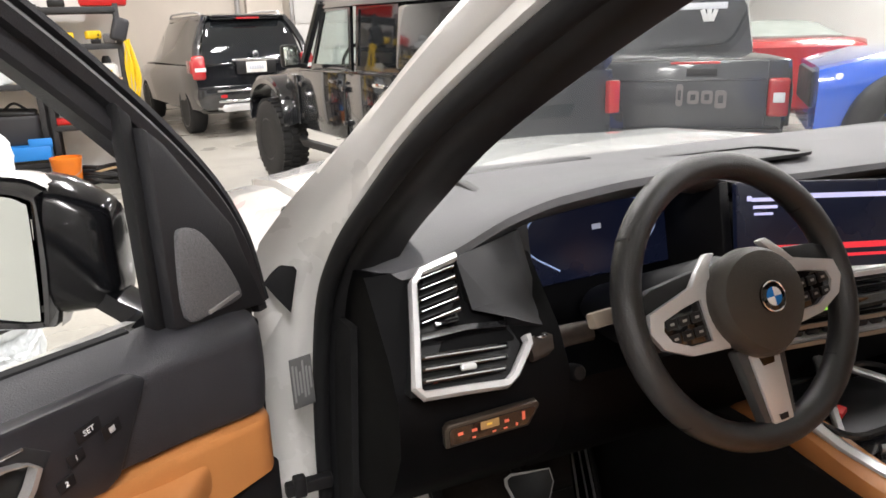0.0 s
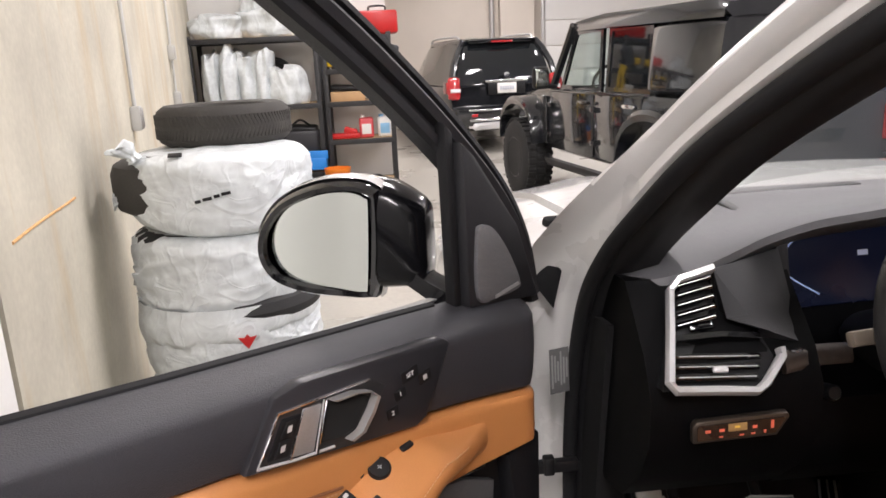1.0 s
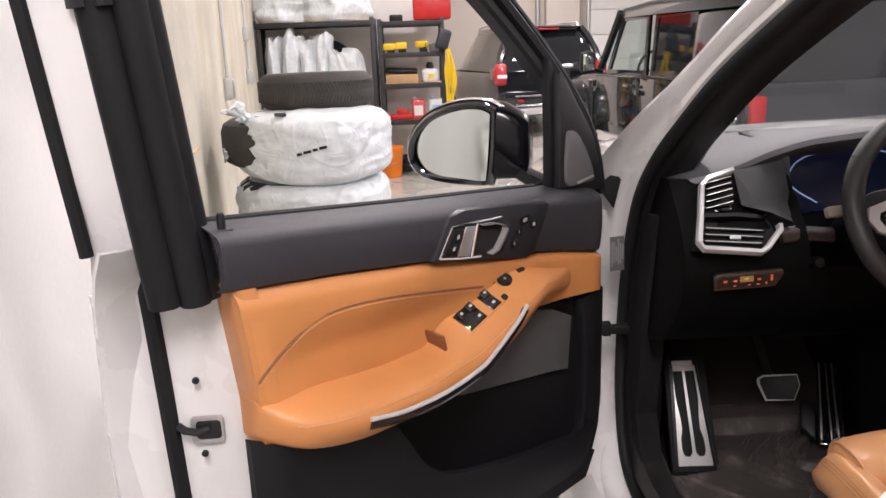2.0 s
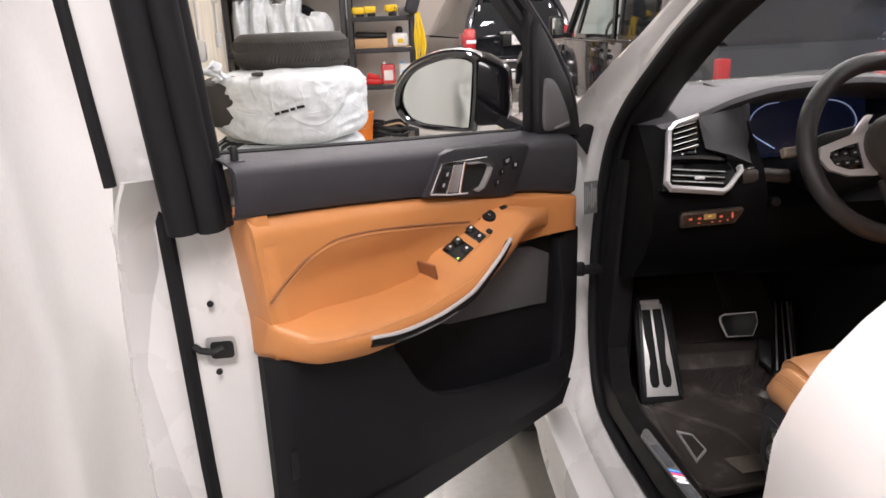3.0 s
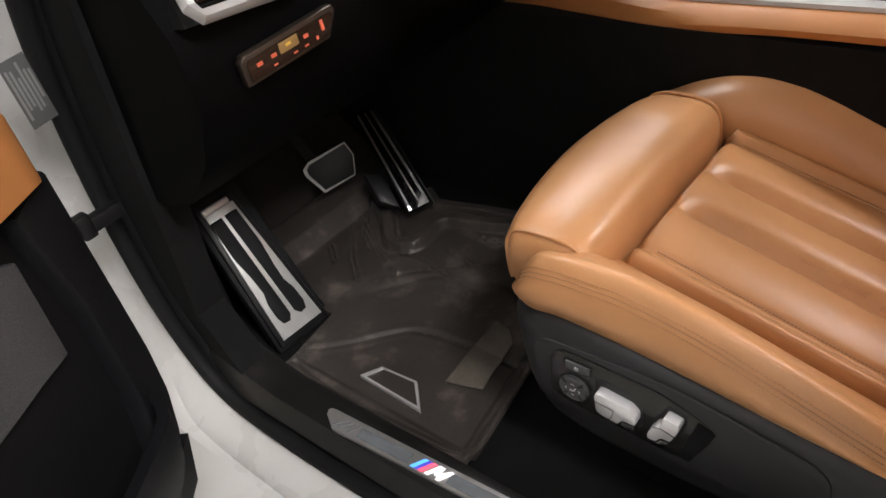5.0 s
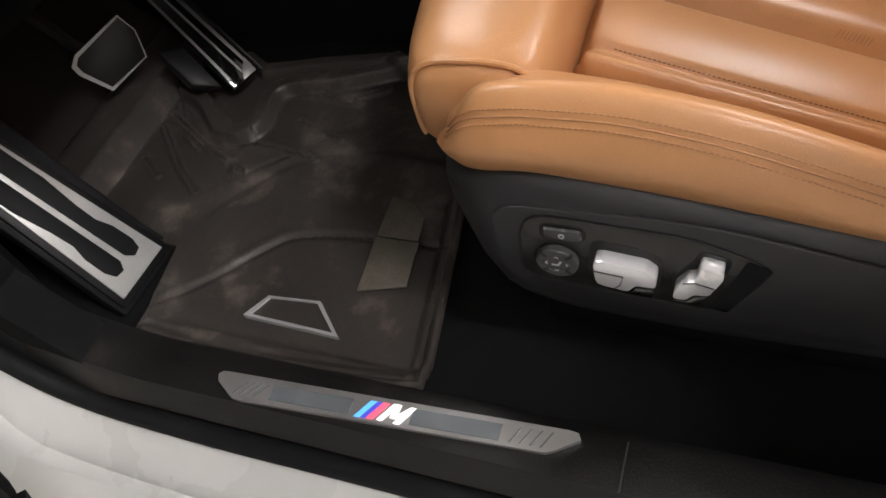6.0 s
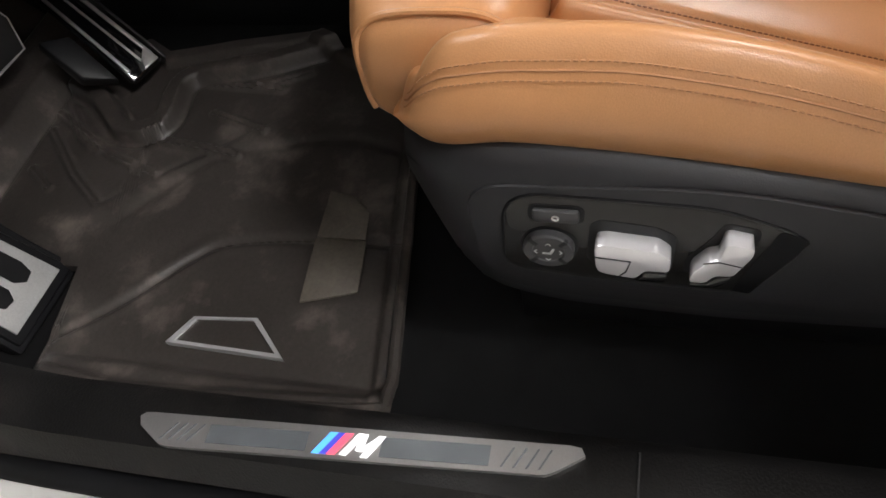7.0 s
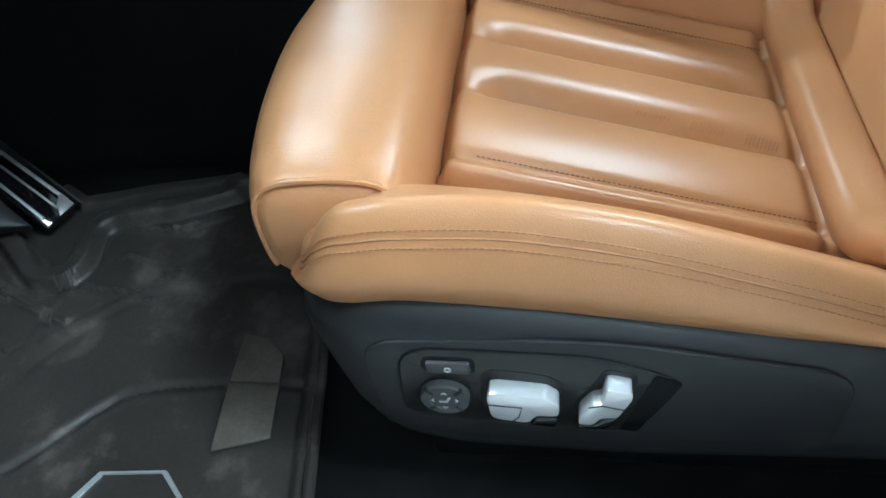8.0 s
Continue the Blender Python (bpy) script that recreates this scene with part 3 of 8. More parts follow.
def wheel(parent, x, y, r, w, side, rim_r, rimmat=ALLOY, spokes=5, tread=0, heading=0.0):
    """A tyre with its rim; side -1: the outer face looks to local -x. heading turns it about z."""
    m = pose(x, y, r, 0, 0, heading) @ Matrix.Rotation(radians(90), 4, "Y")
    t = part("wheel", lathe([(rim_r, -w / 2), (rim_r + 0.02, -w / 2 - 0.004), (r * 0.86, -w / 2 - 0.008), (r * 0.96, -w / 2 + 0.012), (r, -w / 2 + 0.04), (r, w / 2 - 0.04), (r * 0.96, w / 2 - 0.012), (r * 0.86, w / 2 + 0.008), (rim_r + 0.02, w / 2 + 0.004), (rim_r, w / 2)], 40, m), TYRE, parent)
    so = side * w / 2
    rb = lathe([(rim_r + 0.012, so * 0.98), (rim_r, so * 1.02), (rim_r - 0.02, so * 0.95), (rim_r - 0.03, so * 0.3), (0.05, so * 0.25)], 32, m)
    rows = [rb]
    for k in range(spokes):
        a = 2 * math.pi * k / spokes
        rows.append(rbox((rim_r - 0.02, 0.055, 0.03), m @ Matrix.Rotation(a, 4, "Z") @ Matrix.Translation((rim_r / 2, 0, so * 0.8)), 0.012))
    rows.append(lathe([(0.075, so * 0.4), (0.075, so * 0.88), (0.05, so * 0.95)], 20, m))
    part("rim", merge(*rows), rimmat, t)
    if tread:
        bl = []
        for k in range(tread):
            a = 2 * math.pi * k / tread
            for j, off in ((-1, 0), (0, 0.5), (1, 0)):
                aa = a + off * 2 * math.pi / tread
                bl.append(rbox((0.022, 2 * math.pi * r / tread * 0.62, w * 0.27), m @ Matrix.Rotation(aa, 4, "Z") @ Matrix.Translation((r + 0.004, 0, j * w * 0.33)), 0.003, 1))
        part("tread", merge(*bl), TYRE, t)
    return t


for y in (1.80, -1.25):
    for sx, xx in ((-1, -0.055), (1, 2 * CX + 0.055)):
        wheel(car, xx, y, 0.375, 0.27, sx, 0.265)
UNDER = mat("black_underbody", (0.015, 0.015, 0.015), 0.8)
part("underbody", rbox((1.5, 4.4, 0.06), V((CX, 0.15, 0.34)), 0.02), UNDER, car)
part("firewall", rbox((1.56, 0.05, 0.84), V((CX, 1.50, 0.76)), 0.01), CARPET, car, "black carpeted bulkhead")
part("cabin_floor", rbox((1.60, 3.3, 0.05), V((CX + 0.04, -0.15, 0.425)), 0.01), CARPET, car, "black carpet floor")
part("kick_panel", prism([(0.90, 0.42), (1.47, 0.42), (1.47, 1.06), (0.98, 1.12), (1.02, 0.9), (1.06, 0.62), (0.99, 0.50)], 0.05, axes((-0.03, 0, 0), (0, 1, 0), (0, 0, 1))), CARPET, car, "black kick panel beside the footrest")
part("kick_panel", rbox((0.04, 0.6, 0.75), V((2 * CX - 0.02, 1.2, 0.8)), 0.01), LOWDASH, car)


# ---- the open driver door ----
D0, EU, EN = V((-0.038, 0.995, 0)), V((-0.752, -0.659, 0)).normalized(), V((0.659, -0.752, 0)).normalized()
UPZ = V((0, 0, 1))


def dp(u, z, n=0.0):
    """A place on the door: u from the hinge, z up, n inwards from the trim."""
    return D0 + EU * u + EN * n + UPZ * z


def dplate(poly, n0, h, bev=0.0):
    """A plate on the door whose inner face lies at n0 and that is h thick outwards."""
    return prism(poly, h, axes(dp(0, 0, n0), EU, UPZ), bev)


def soft4(w, h, r=0.006):
    return rrect(w, h, r)


def sq(a, p):
    c, s = math.cos(a), math.sin(a)
    return math.copysign(abs(c) ** p, c), math.copysign(abs(s) ** p, s)


BELT = [(0.0, 1.19), (0.10, 1.20), (0.172, 1.209), (0.40, 1.228), (0.655, 1.247), (0.99, 1.276)]
ORTOP = [(0.0, 1.02), (0.10, 1.055), (0.173, 1.073), (0.30, 1.101), (0.431, 1.124), (0.651, 1.157), (0.80, 1.175), (0.99, 1.192)]
ORLOW = [(0.0, 0.955), (0.184, 1.0), (0.30, 1.012), (0.45, 1.02), (0.60, 0.985), (0.80, 0.965), (0.90, 0.955), (0.99, 0.985)]
door = part("front_door", dplate([(0.165, 0.72), (0.20, 0.64), (0.26, 0.595), (0.60, 0.575), (0.90, 0.52), (0.925, 0.56), (0.93, 0.75), (0.935, 1.0), (0.945, 1.20), (0.10, 1.16)], -0.080, 0.085, 0.006), PAINT, car, "open white driver door with tan leather trim")


def skew(u, z):
    """The trim's rear end leans forwards below the belt."""
    return -0.10 * (1.19 - min(1.19, max(z, 1.02))) * sm(u, 0.8, 0.96)


def dpanel(name, lo, hi, nf, u0, u1, material, label="", nu=34, nv=12, thick=0.012):
    rows = []
    for u in np.linspace(u0, u1, nu):
        z0, z1 = lin(lo, u), lin(hi, u)
        rows.append([dp(u + skew(u, z0 + (z1 - z0) * v), z0 + (z1 - z0) * v, nf(u, v)) for v in np.linspace(0, 1, nv)])
    return part(name, slab(rows, EN * -thick), material, door, label)


def sm(x, a, b):
    t = min(1, max(0, (x - a) / (b - a)))
    return t * t * (3 - 2 * t)


def n_upper(u, v):
    return -0.055 * max(0, (v - 0.80) / 0.2) ** 2.2 - 0.012 * (1 - sm(v, 0, 0.08)) + 0.006 * math.sin(math.pi * v) - 0.05 * (1 - sm(u, 0.12, 0.20)) ** 2


dpanel("upper_trim", ORTOP, BELT, n_upper, 0.135, 0.972, SOFT, "charcoal soft-touch upper door trim", 40, 16)


def n_tan(u, v):
    rec = sm(u, 0.52, 0.68) * (1 - sm(u, 0.82, 0.95)) * (1 - sm(v, 0.45, 0.78))
    return 0.004 - 0.022 * rec - 0.012 * max(0, (v - 0.9) / 0.1) ** 2 - 0.05 * (1 - sm(u, 0.12, 0.20)) ** 2


dpanel("tan_panel", ORLOW, ORTOP, n_tan, 0.14, 0.958, TAN, "tan leather door panel with a stitched line", 44, 18)
# rear end of the tan panel wraps onto the door's edge
part("tan_end", slab([[dp(0.948 + skew(0.96, z), z, 0.004 + w0), dp(0.955 + skew(0.96, z), z, 0.001 + w0), dp(0.959 + skew(0.96, z), z, -0.006 + w0), dp(0.958 + skew(0.96, z), z, -0.03), dp(0.950 + skew(0.96, z), z, -0.082)] for z, w0 in ((1.192, -0.006), (1.15, 0), (1.08, 0), (1.02, 0), (0.965, -0.002))], EU * -0.02), TAN, door, "tan leather end of the door panel")

# armrest
ZI = [(0.26, 1.070), (0.33, 1.078), (0.40, 1.098), (0.449, 1.106), (0.52, 1.082), (0.575, 1.060), (0.61, 1.046), (0.63, 1.010), (0.72, 1.006), (0.80, 1.012), (0.90, 1.022), (0.975, 1.032)]
ZL = [(0.28, 1.055), (0.35, 1.066), (0.40, 1.074), (0.485, 1.045), (0.58, 1.008), (0.70, 0.988), (0.816, 0.990), (0.909, 1.002), (0.95, 1.016), (0.975, 1.03)]
NLIP = [(0.27, 0.0), (0.32, 0.022), (0.385, 0.045), (0.48, 0.062), (0.60, 0.068), (0.80, 0.066), (0.87, 0.064), (0.905, 0.056), (0.93, 0.042), (0.95, 0.022), (0.962, 0.0)]


def arm_rows():
    rows = []
    for u in np.linspace(0.26, 0.962, 72):
        zi, zl, nl = lin(ZI, u), lin(ZL, u), lin(NLIP, u)
        drop = 0.018 + 0.016 * sm(u, 0.35, 0.55)
        us = u
        u = u + skew(u, 1.02)
        rows.append([dp(u, zi - 0.05, -0.045), dp(u, zi + 0.002, -0.040), dp(u, zi + 0.004, -0.01), dp(u, (zi + zl) / 2 + 0.006, nl * 0.45), dp(u, zl + 0.008, nl * 0.8), dp(u, zl, nl * 0.97), dp(u, zl - 0.012, nl), dp(u, zl - drop, nl * 0.93), dp(u, zl - drop - 0.006, nl * 0.7), dp(u, zl - drop - 0.012, -0.04)])
    return rows


def smooth_rows(rows, it=2):
    for _ in range(it):
        rows = [rows[0]] + [[(a + b * 2 + c) / 4 for a, b, c in zip(rows[i - 1], rows[i], rows[i + 1])] for i in range(1, len(rows) - 1)] + [rows[-1]]
    return rows


part("armrest", grid(smooth_rows(arm_rows()), ring=True, caps=True), TAN, door, "tan leather armrest sloping into the switch pod", sharp=60)


def arm_pt(u, k, up=0.0):
    """A place on the armrest's top: k 0 at the panel, 1 at the lip."""
    zi, zl, nl = lin(ZI, u), lin(ZL, u), lin(NLIP, u)
    return dp(u, zi + 0.005 + (zl + 0.008 - zi) * k + up, -0.02 + (nl * 0.8 + 0.02) * k)


def stitch(name, path, step=0.0055, r=0.0008, parent=None, material=THREAD):
    """A row of single stitches along a line."""
    path = [V(p) for p in path]
    bl, run, on = [], 0.0, True
    for a, b in zip(path[:-1], path[1:]):
        d = (b - a).length
        t = 0.0
        while run + (d - t) >= step:
            t += step - run
            run = 0.0
            p = a + (b - a) * (t / d)
            e = (b - a).normalized() * step * 0.32
            bl.append((p - e, p + e))
        run += d - t
    bm = bmesh.new()
    for p, q in bl:
        t = (q - p).normalized()
        s = t.orthogonal().normalized() * r
        w = t.cross(s)
        vs = [bm.verts.new(c + o) for c in (p, q) for o in (s, w, -s, -w)]
        for j in range(4):
            k = (j + 1) % 4
            bm.faces.new((vs[j], vs[k], vs[4 + k], vs[4 + j]))
        bm.faces.new(vs[:4][::-1])
        bm.faces.new(vs[4:])
    return part(name, bm, material, parent or door, "row of tan stitches")


lip = [dp(u, lin(ZL, u) + 0.003, lin(NLIP, u) * 0.93 + 0.0012) for u in np.linspace(0.34, 0.915, 60)]
stitch("stitching", lip)
seam = spl([dp(0.52, 1.092, 0.001), dp(0.60, 1.106, 0.0), dp(0.72, 1.124, -0.002), (dp(0.81, 1.130, -0.002)), dp(0.86, 1.117, -0.005), dp(0.90, 1.096, -0.003), dp(0.925, 1.080, 0.0), dp(0.944, 1.066, 0.002)], 8)
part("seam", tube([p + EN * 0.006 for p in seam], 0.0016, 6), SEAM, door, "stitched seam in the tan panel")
stitch("stitching", [p + EN * 0.008 + UPZ * -0.0045 for p in seam])

# switches on the pod


def pod_axes(u, k, up=0.0):
    return axes(arm_pt(u, k, up), arm_pt(u + 0.03, 0.5) - arm_pt(u - 0.03, 0.5), arm_pt(u, 0.75) - arm_pt(u, 0.25))


def switch_block(u0, k0, k1, du, n):
    for i in range(n):
        k = k0 + (k1 - k0) * (i + 0.5) / n
        m = pod_axes(u0, k, 0.004)
        s = part("window_switch", rbox((du, 0.0165, 0.011), m, 0.003), BLK, door)
        part("switch_tip", rbox((du * 0.34, 0.0045, 0.001), m @ Matrix.Translation((-du * 0.08, 0, 0.0056)), 0.0004), SATIN, s, "silver window symbol")


part("switch_well", rbox((0.100, 0.044, 0.006), pod_axes(0.543, 0.50, 0.001), 0.003), TAN, door)
for u, w in ((0.518, 0.024), (0.563, 0.044)):
    part("switch_base", rbox((w, 0.041, 0.006), pod_axes(u, 0.50, 0.003), 0.0028), GLOSS, door)
switch_block(0.518, 0.22, 0.78, 0.017, 2)
switch_block(0.553, 0.22, 0.78, 0.016, 2)
switch_block(0.574, 0.22, 0.50, 0.014, 1)
part("indicator", rbox((0.004, 0.003, 0.004), pod_axes(0.578, 0.68, 0.007), 0.001), mat("green_lit_mark", (0.3, 0.7, 0.1), 0.4, glow=(0.5, 0.9, 0.05), gs=1.0), door)
km = pod_axes(0.470, 0.42, 0.004)
kn = part("mirror_knob", lathe([(0.0135, -0.006), (0.0135, 0.004), (0.012, 0.006), (0.0115, 0.0045)], 28, km), BLK, door, "round black mirror adjuster")
part("knob_cross", merge(rbox((0.006, 0.0006, 0.001), km @ Matrix.Translation((0, 0, 0.0056)), 0), rbox((0.0006, 0.006, 0.001), km @ Matrix.Translation((0, 0, 0.0056)), 0)), SATIN, kn)
for u, k in ((0.490, 0.26), (0.493, 0.70)):
    part("small_button", rbox((0.011, 0.011, 0.010), pod_axes(u, k, 0.003), 0.003), BLK, door)
part("lock_button", rbox((0.020, 0.009, 0.006), pod_axes(0.425, 0.42, 0.003), 0.0028), BLK, door, "small oval lock button")
# Solid plate; its dark colour stands in for shade inside the recess.
part("grab_shade", rbox((0.046, 0.036, 0.006), axes(dp(0.629, 1.026, 0.004), EN, UPZ + EU * 0.25), 0.002), SEAM, door, "dark plate standing in for the shaded grab recess behind the switches")

# chrome strip under the armrest
strip = spl([dp(0.470, 1.058, 0.060), dp(0.505, 1.036, 0.066), dp(0.562, 1.004, 0.070), dp(0.597, 0.990, 0.072), dp(0.67, 0.977, 0.072), dp(0.75, 0.975, 0.070), dp(0.812, 0.984, 0.067)], 8)
part("chrome_strip", tube(strip, 0.0040, 8, flat=0.8), SATIN, door, "bright chrome strip under the armrest")
part("strip_edge", tube([p + UPZ * -0.010 + EN * -0.006 for p in strip], 0.008, 8), GLOSS, door)

# recessed lower part, speaker mesh, bin
part("recess_back", dplate([(0.18, 0.60), (0.84, 0.60), (0.88, 0.99), (0.62, 0.99), (0.40, 1.06), (0.15, 0.99)], -0.030, 0.02), BLK, door, "black recess behind the door bin")
part("speaker_mesh", dplate([(0.24, 0.955), (0.30, 0.985), (0.385, 1.002), (0.46, 0.975), (0.53, 0.945), (0.63, 0.922), (0.55, 0.895), (0.42, 0.874), (0.30, 0.855), (0.25, 0.845)], -0.020, 0.012, 0.002), GREYMESH, door, "dark grey woofer mesh")
part("gloss_corner", dplate([(0.27, 0.995), (0.34, 1.005), (0.455, 1.005), (0.445, 1.035), (0.415, 1.062), (0.36, 1.07), (0.30, 1.055)], -0.004, 0.03, 0.004), GLOSS, door)
RIM = [(0.02, 0.71), (0.16, 0.715), (0.26, 0.728), (0.452, 0.757), (0.58, 0.785), (0.645, 0.808), (0.69, 0.845), (0.72, 0.90), (0.75, 0.945), (0.80, 0.962), (0.90, 0.955), (0.985, 0.985)]
BOT = [(0.02, 0.715), (0.163, 0.712), (0.170, 0.672), (0.185, 0.632), (0.21, 0.600), (0.25, 0.578), (0.32, 0.566), (0.5, 0.562), (0.80, 0.55), (0.985, 0.56)]


def n_low(u, v):
    return 0.012 + 0.024 * sm(u, 0.05, 0.30) * (1 - sm(u, 0.70, 0.90)) * sm(v, 0.1, 0.9) - 0.05 * (1 - sm(v, 0.0, 0.28)) - 0.06 * (1 - sm(u, 0.15, 0.27)) ** 2 - 0.02 * sm(u, 0.94, 0.985)


dpanel("door_bin", BOT, RIM, n_low, 0.185, 0.975, LOWDOOR, "charcoal lower door panel with a storage bin", 44, 14, 0.014)
part("bin_floor", dplate([(0.24, 0.61), (0.80, 0.60), (0.82, 0.66), (0.21, 0.66)], 0.02, 0.06), BLK, door)
part("front_band", dplate([(0.150, 1.00), (0.150, 0.75), (0.158, 0.685), (0.180, 0.632), (0.225, 0.592), (0.275, 0.585), (0.235, 0.640), (0.212, 0.720), (0.205, 0.860), (0.225, 0.990)], -0.006, 0.035, 0.007), LOWDOOR, door, "dark front end of the lower door panel")
part("panel_clip", rbox((0.012, 0.05, 0.004), axes(dp(0.935, 0.80, 0.014), EU, UPZ), 0.002), BLK, door)

# handle bezel
bz = [(0.634, 1.158), (0.594, 1.224), (0.56, 1.229), (0.36, 1.212), (0.347, 1.204), (0.392, 1.124), (0.41, 1.118)]
part("handle_bezel", dplate(bz, 0.0105, 0.02, 0.004), BEZEL, door, "charcoal handle bezel")
HN = 0.0125


def hpath(pts, n=HN, r=0.0018, closed=False):
    return tube([dp(u, z, n) for u, z in pts], r, 8, closed)


hd = part("door_handle", dplate([(0.619, 1.162), (0.590, 1.208), (0.475, 1.203), (0.453, 1.186), (0.482, 1.149), (0.515, 1.144)], 0.011, 0.006, 0.001), mat("dark_handle_shell", (0.05, 0.05, 0.053), 0.3, 0.5), door, "black and chrome inner door handle")
part("chrome_outline", hpath([(0.621, 1.162), (0.606, 1.185), (0.592, 1.208), (0.535, 1.206), (0.478, 1.203)], r=0.0016), CHROME, hd)
part("chrome_outline", hpath([(0.621, 1.162), (0.576, 1.153), (0.530, 1.147)], r=0.0016), SATIN, hd)
part("lock_block", dplate([(0.609, 1.165), (0.588, 1.201), (0.566, 1.199), (0.586, 1.161)], 0.0135, 0.004, 0.001), BLK, hd)
for z, u in ((1.173, 0.593), (1.190, 0.583)):
    b = part("lock_button", dplate([(u + 0.010, z - 0.007), (u + 0.002, z + 0.007), (u - 0.010, z + 0.006), (u - 0.002, z - 0.009)], 0.0155, 0.003, 0.001), BLK, hd)
    part("lock_symbol", dplate([(u + 0.003, z - 0.003), (u + 0.001, z + 0.003), (u - 0.004, z + 0.003), (u - 0.002, z - 0.003)], 0.0160, 0.001), SATIN, b)
part("chrome_line", hpath([(0.585, 1.157), (0.564, 1.203)], 0.0145, 0.0010), CHROME, hd)
part("handle_plate", dplate([(0.583, 1.158), (0.562, 1.202), (0.541, 1.200), (0.556, 1.153)], 0.0135, 0.004, 0.001), STEEL, hd)
part("chrome_line", hpath([(0.554, 1.151), (0.538, 1.204)], 0.0150, 0.0022), CHROME, hd)
part("handle_cavity", dplate([(0.546, 1.158), (0.533, 1.198), (0.494, 1.195), (0.480, 1.184), (0.500, 1.157), (0.52, 1.154)], 0.0130, 0.004), mat("cavity_black", (0.003, 0.003, 0.003), 0.8), hd)
part("handle_lever", grid([[dp(u + du, z + dz, n) for du, dz, n in ((0.004, 0.002, 0.012), (0.002, 0.001, 0.021), (-0.002, -0.0015, 0.021), (-0.005, -0.003, 0.012))] for u, z in ((0.530, 1.200), (0.500, 1.198), (0.480, 1.192), (0.472, 1.184), (0.480, 1.170), (0.496, 1.152), (0.512, 1.148))], ring=True, caps=True), STEEL, hd, "chrome pull of the handle")
for (u, z, w, h, tx) in ((0.418, 1.187, 0.026, 0.014, "SET"), (0.434, 1.169, 0.017, 0.012, "1"), (0.447, 1.151, 0.017, 0.012, "2"), (0.395, 1.176, 0.020, 0.014, "")):
    m = axes(dp(u, z, 0.0118), -EU, UPZ)
    b = part("memory_button", rbox((w, h, 0.0012), m @ pose(0, 0, 0, 0, 0, 8), 0.0015), BLK, door)
    if tx:
        part("writing", letters(tx, 0.0075, m @ pose(0, 0, 0.0008, 0, 0, 8), 0.0003), mat("button_white", (0.7, 0.7, 0.7), 0.5), b)
    else:
        part("symbol", rbox((0.006, 0.006, 0.0006), m @ pose(0, 0, 0.0009, 0, 0, 8), 0.0002), SATIN, b)
part("lock_pin", lathe([(0.0055, 0), (0.0055, 0.022), (0.004, 0.026)], 12, Matrix.Translation(dp(0.952, 1.262, -0.028))), BLK, door, "black door lock pin")
part("lock_pin_cap", rbox((0.022, 0.018, 0.004), axes(dp(0.952, 1.266, -0.028), EU, EN), 0.0018), SOFT, door)

# sail panel with the small speaker, window frame
SAIL = mat("dark_sail_plastic", (0.013, 0.013, 0.015), 0.5, var=0.08, grain=0.1, gscale=700, bump=0.15, voro=True, spec=0.35)
part("sail_panel", dplate([(0.115, 1.19), (0.266, 1.212), (0.268, 1.43), (0.245, 1.41), (0.16, 1.305)], -0.03, 0.045, 0.006), SAIL, door, "charcoal mirror sail panel")
spk = spl([V((x, y, 0)) for x, y in [(0.253, 1.224), (0.252, 1.306), (0.243, 1.320), (0.218, 1.310), (0.186, 1.268), (0.166, 1.226), (0.173, 1.217), (0.215, 1.216)]], 4, True)
part("tweeter_mesh", dplate([(p.x, p.y) for p in spk], -0.024, 0.008, 0.001), GREYMESH, door, "dark grey tweeter mesh")
part("tweeter_badge", dplate([(0.171, 1.224), (0.222, 1.217), (0.222, 1.221), (0.173, 1.228)], -0.0215, 0.003), STEEL, door)
part("window_bar", dplate([(0.262, 1.20), (0.278, 1.20), (0.284, 1.455), (0.268, 1.44)], -0.045, 0.018, 0.004), RUBBER, door)
wf = spl([dp(0.119, 1.18, -0.055), dp(0.138, 1.271, -0.06), dp(0.188, 1.357, -0.066), dp(0.303, 1.472, -0.070), dp(0.454, 1.588, -0.066), dp(0.616, 1.684, -0.06), dp(0.85, 1.722, -0.055), dp(1.0, 1.712, -0.055), dp(1.045, 1.66, -0.055), dp(1.035, 1.45, -0.058), dp(1.02, 1.27, -0.06), dp(1.015, 1.18, -0.062)], 8)
FSEC = [(-0.026, -0.022), (-0.027, 0.006), (-0.022, 0.012), (-0.012, 0.013), (-0.009, 0.006), (-0.004, 0.006), (-0.001, 0.016), (0.010, 0.019), (0.015, 0.014), (0.017, 0.002), (0.023, 0.000), (0.026, 0.006), (0.032, 0.005), (0.036, -0.006), (0.036, -0.022)]


def frame_sweep(path, sec):
    """A stepped section led along a line that lies in the door's plane."""
    rows = []
    for i, p in enumerate(path):
        t = (path[min(i + 1, len(path) - 1)] - path[max(i - 1, 0)]).normalized()
        o = EN.cross(t).normalized()
        if o.dot(p - dp(0.62, 1.25, -0.06)) < 0:
            o = -o
        rows.append([p + o * a + EN * b for a, b in sec])
    return grid(rows, ring=True, caps=True)


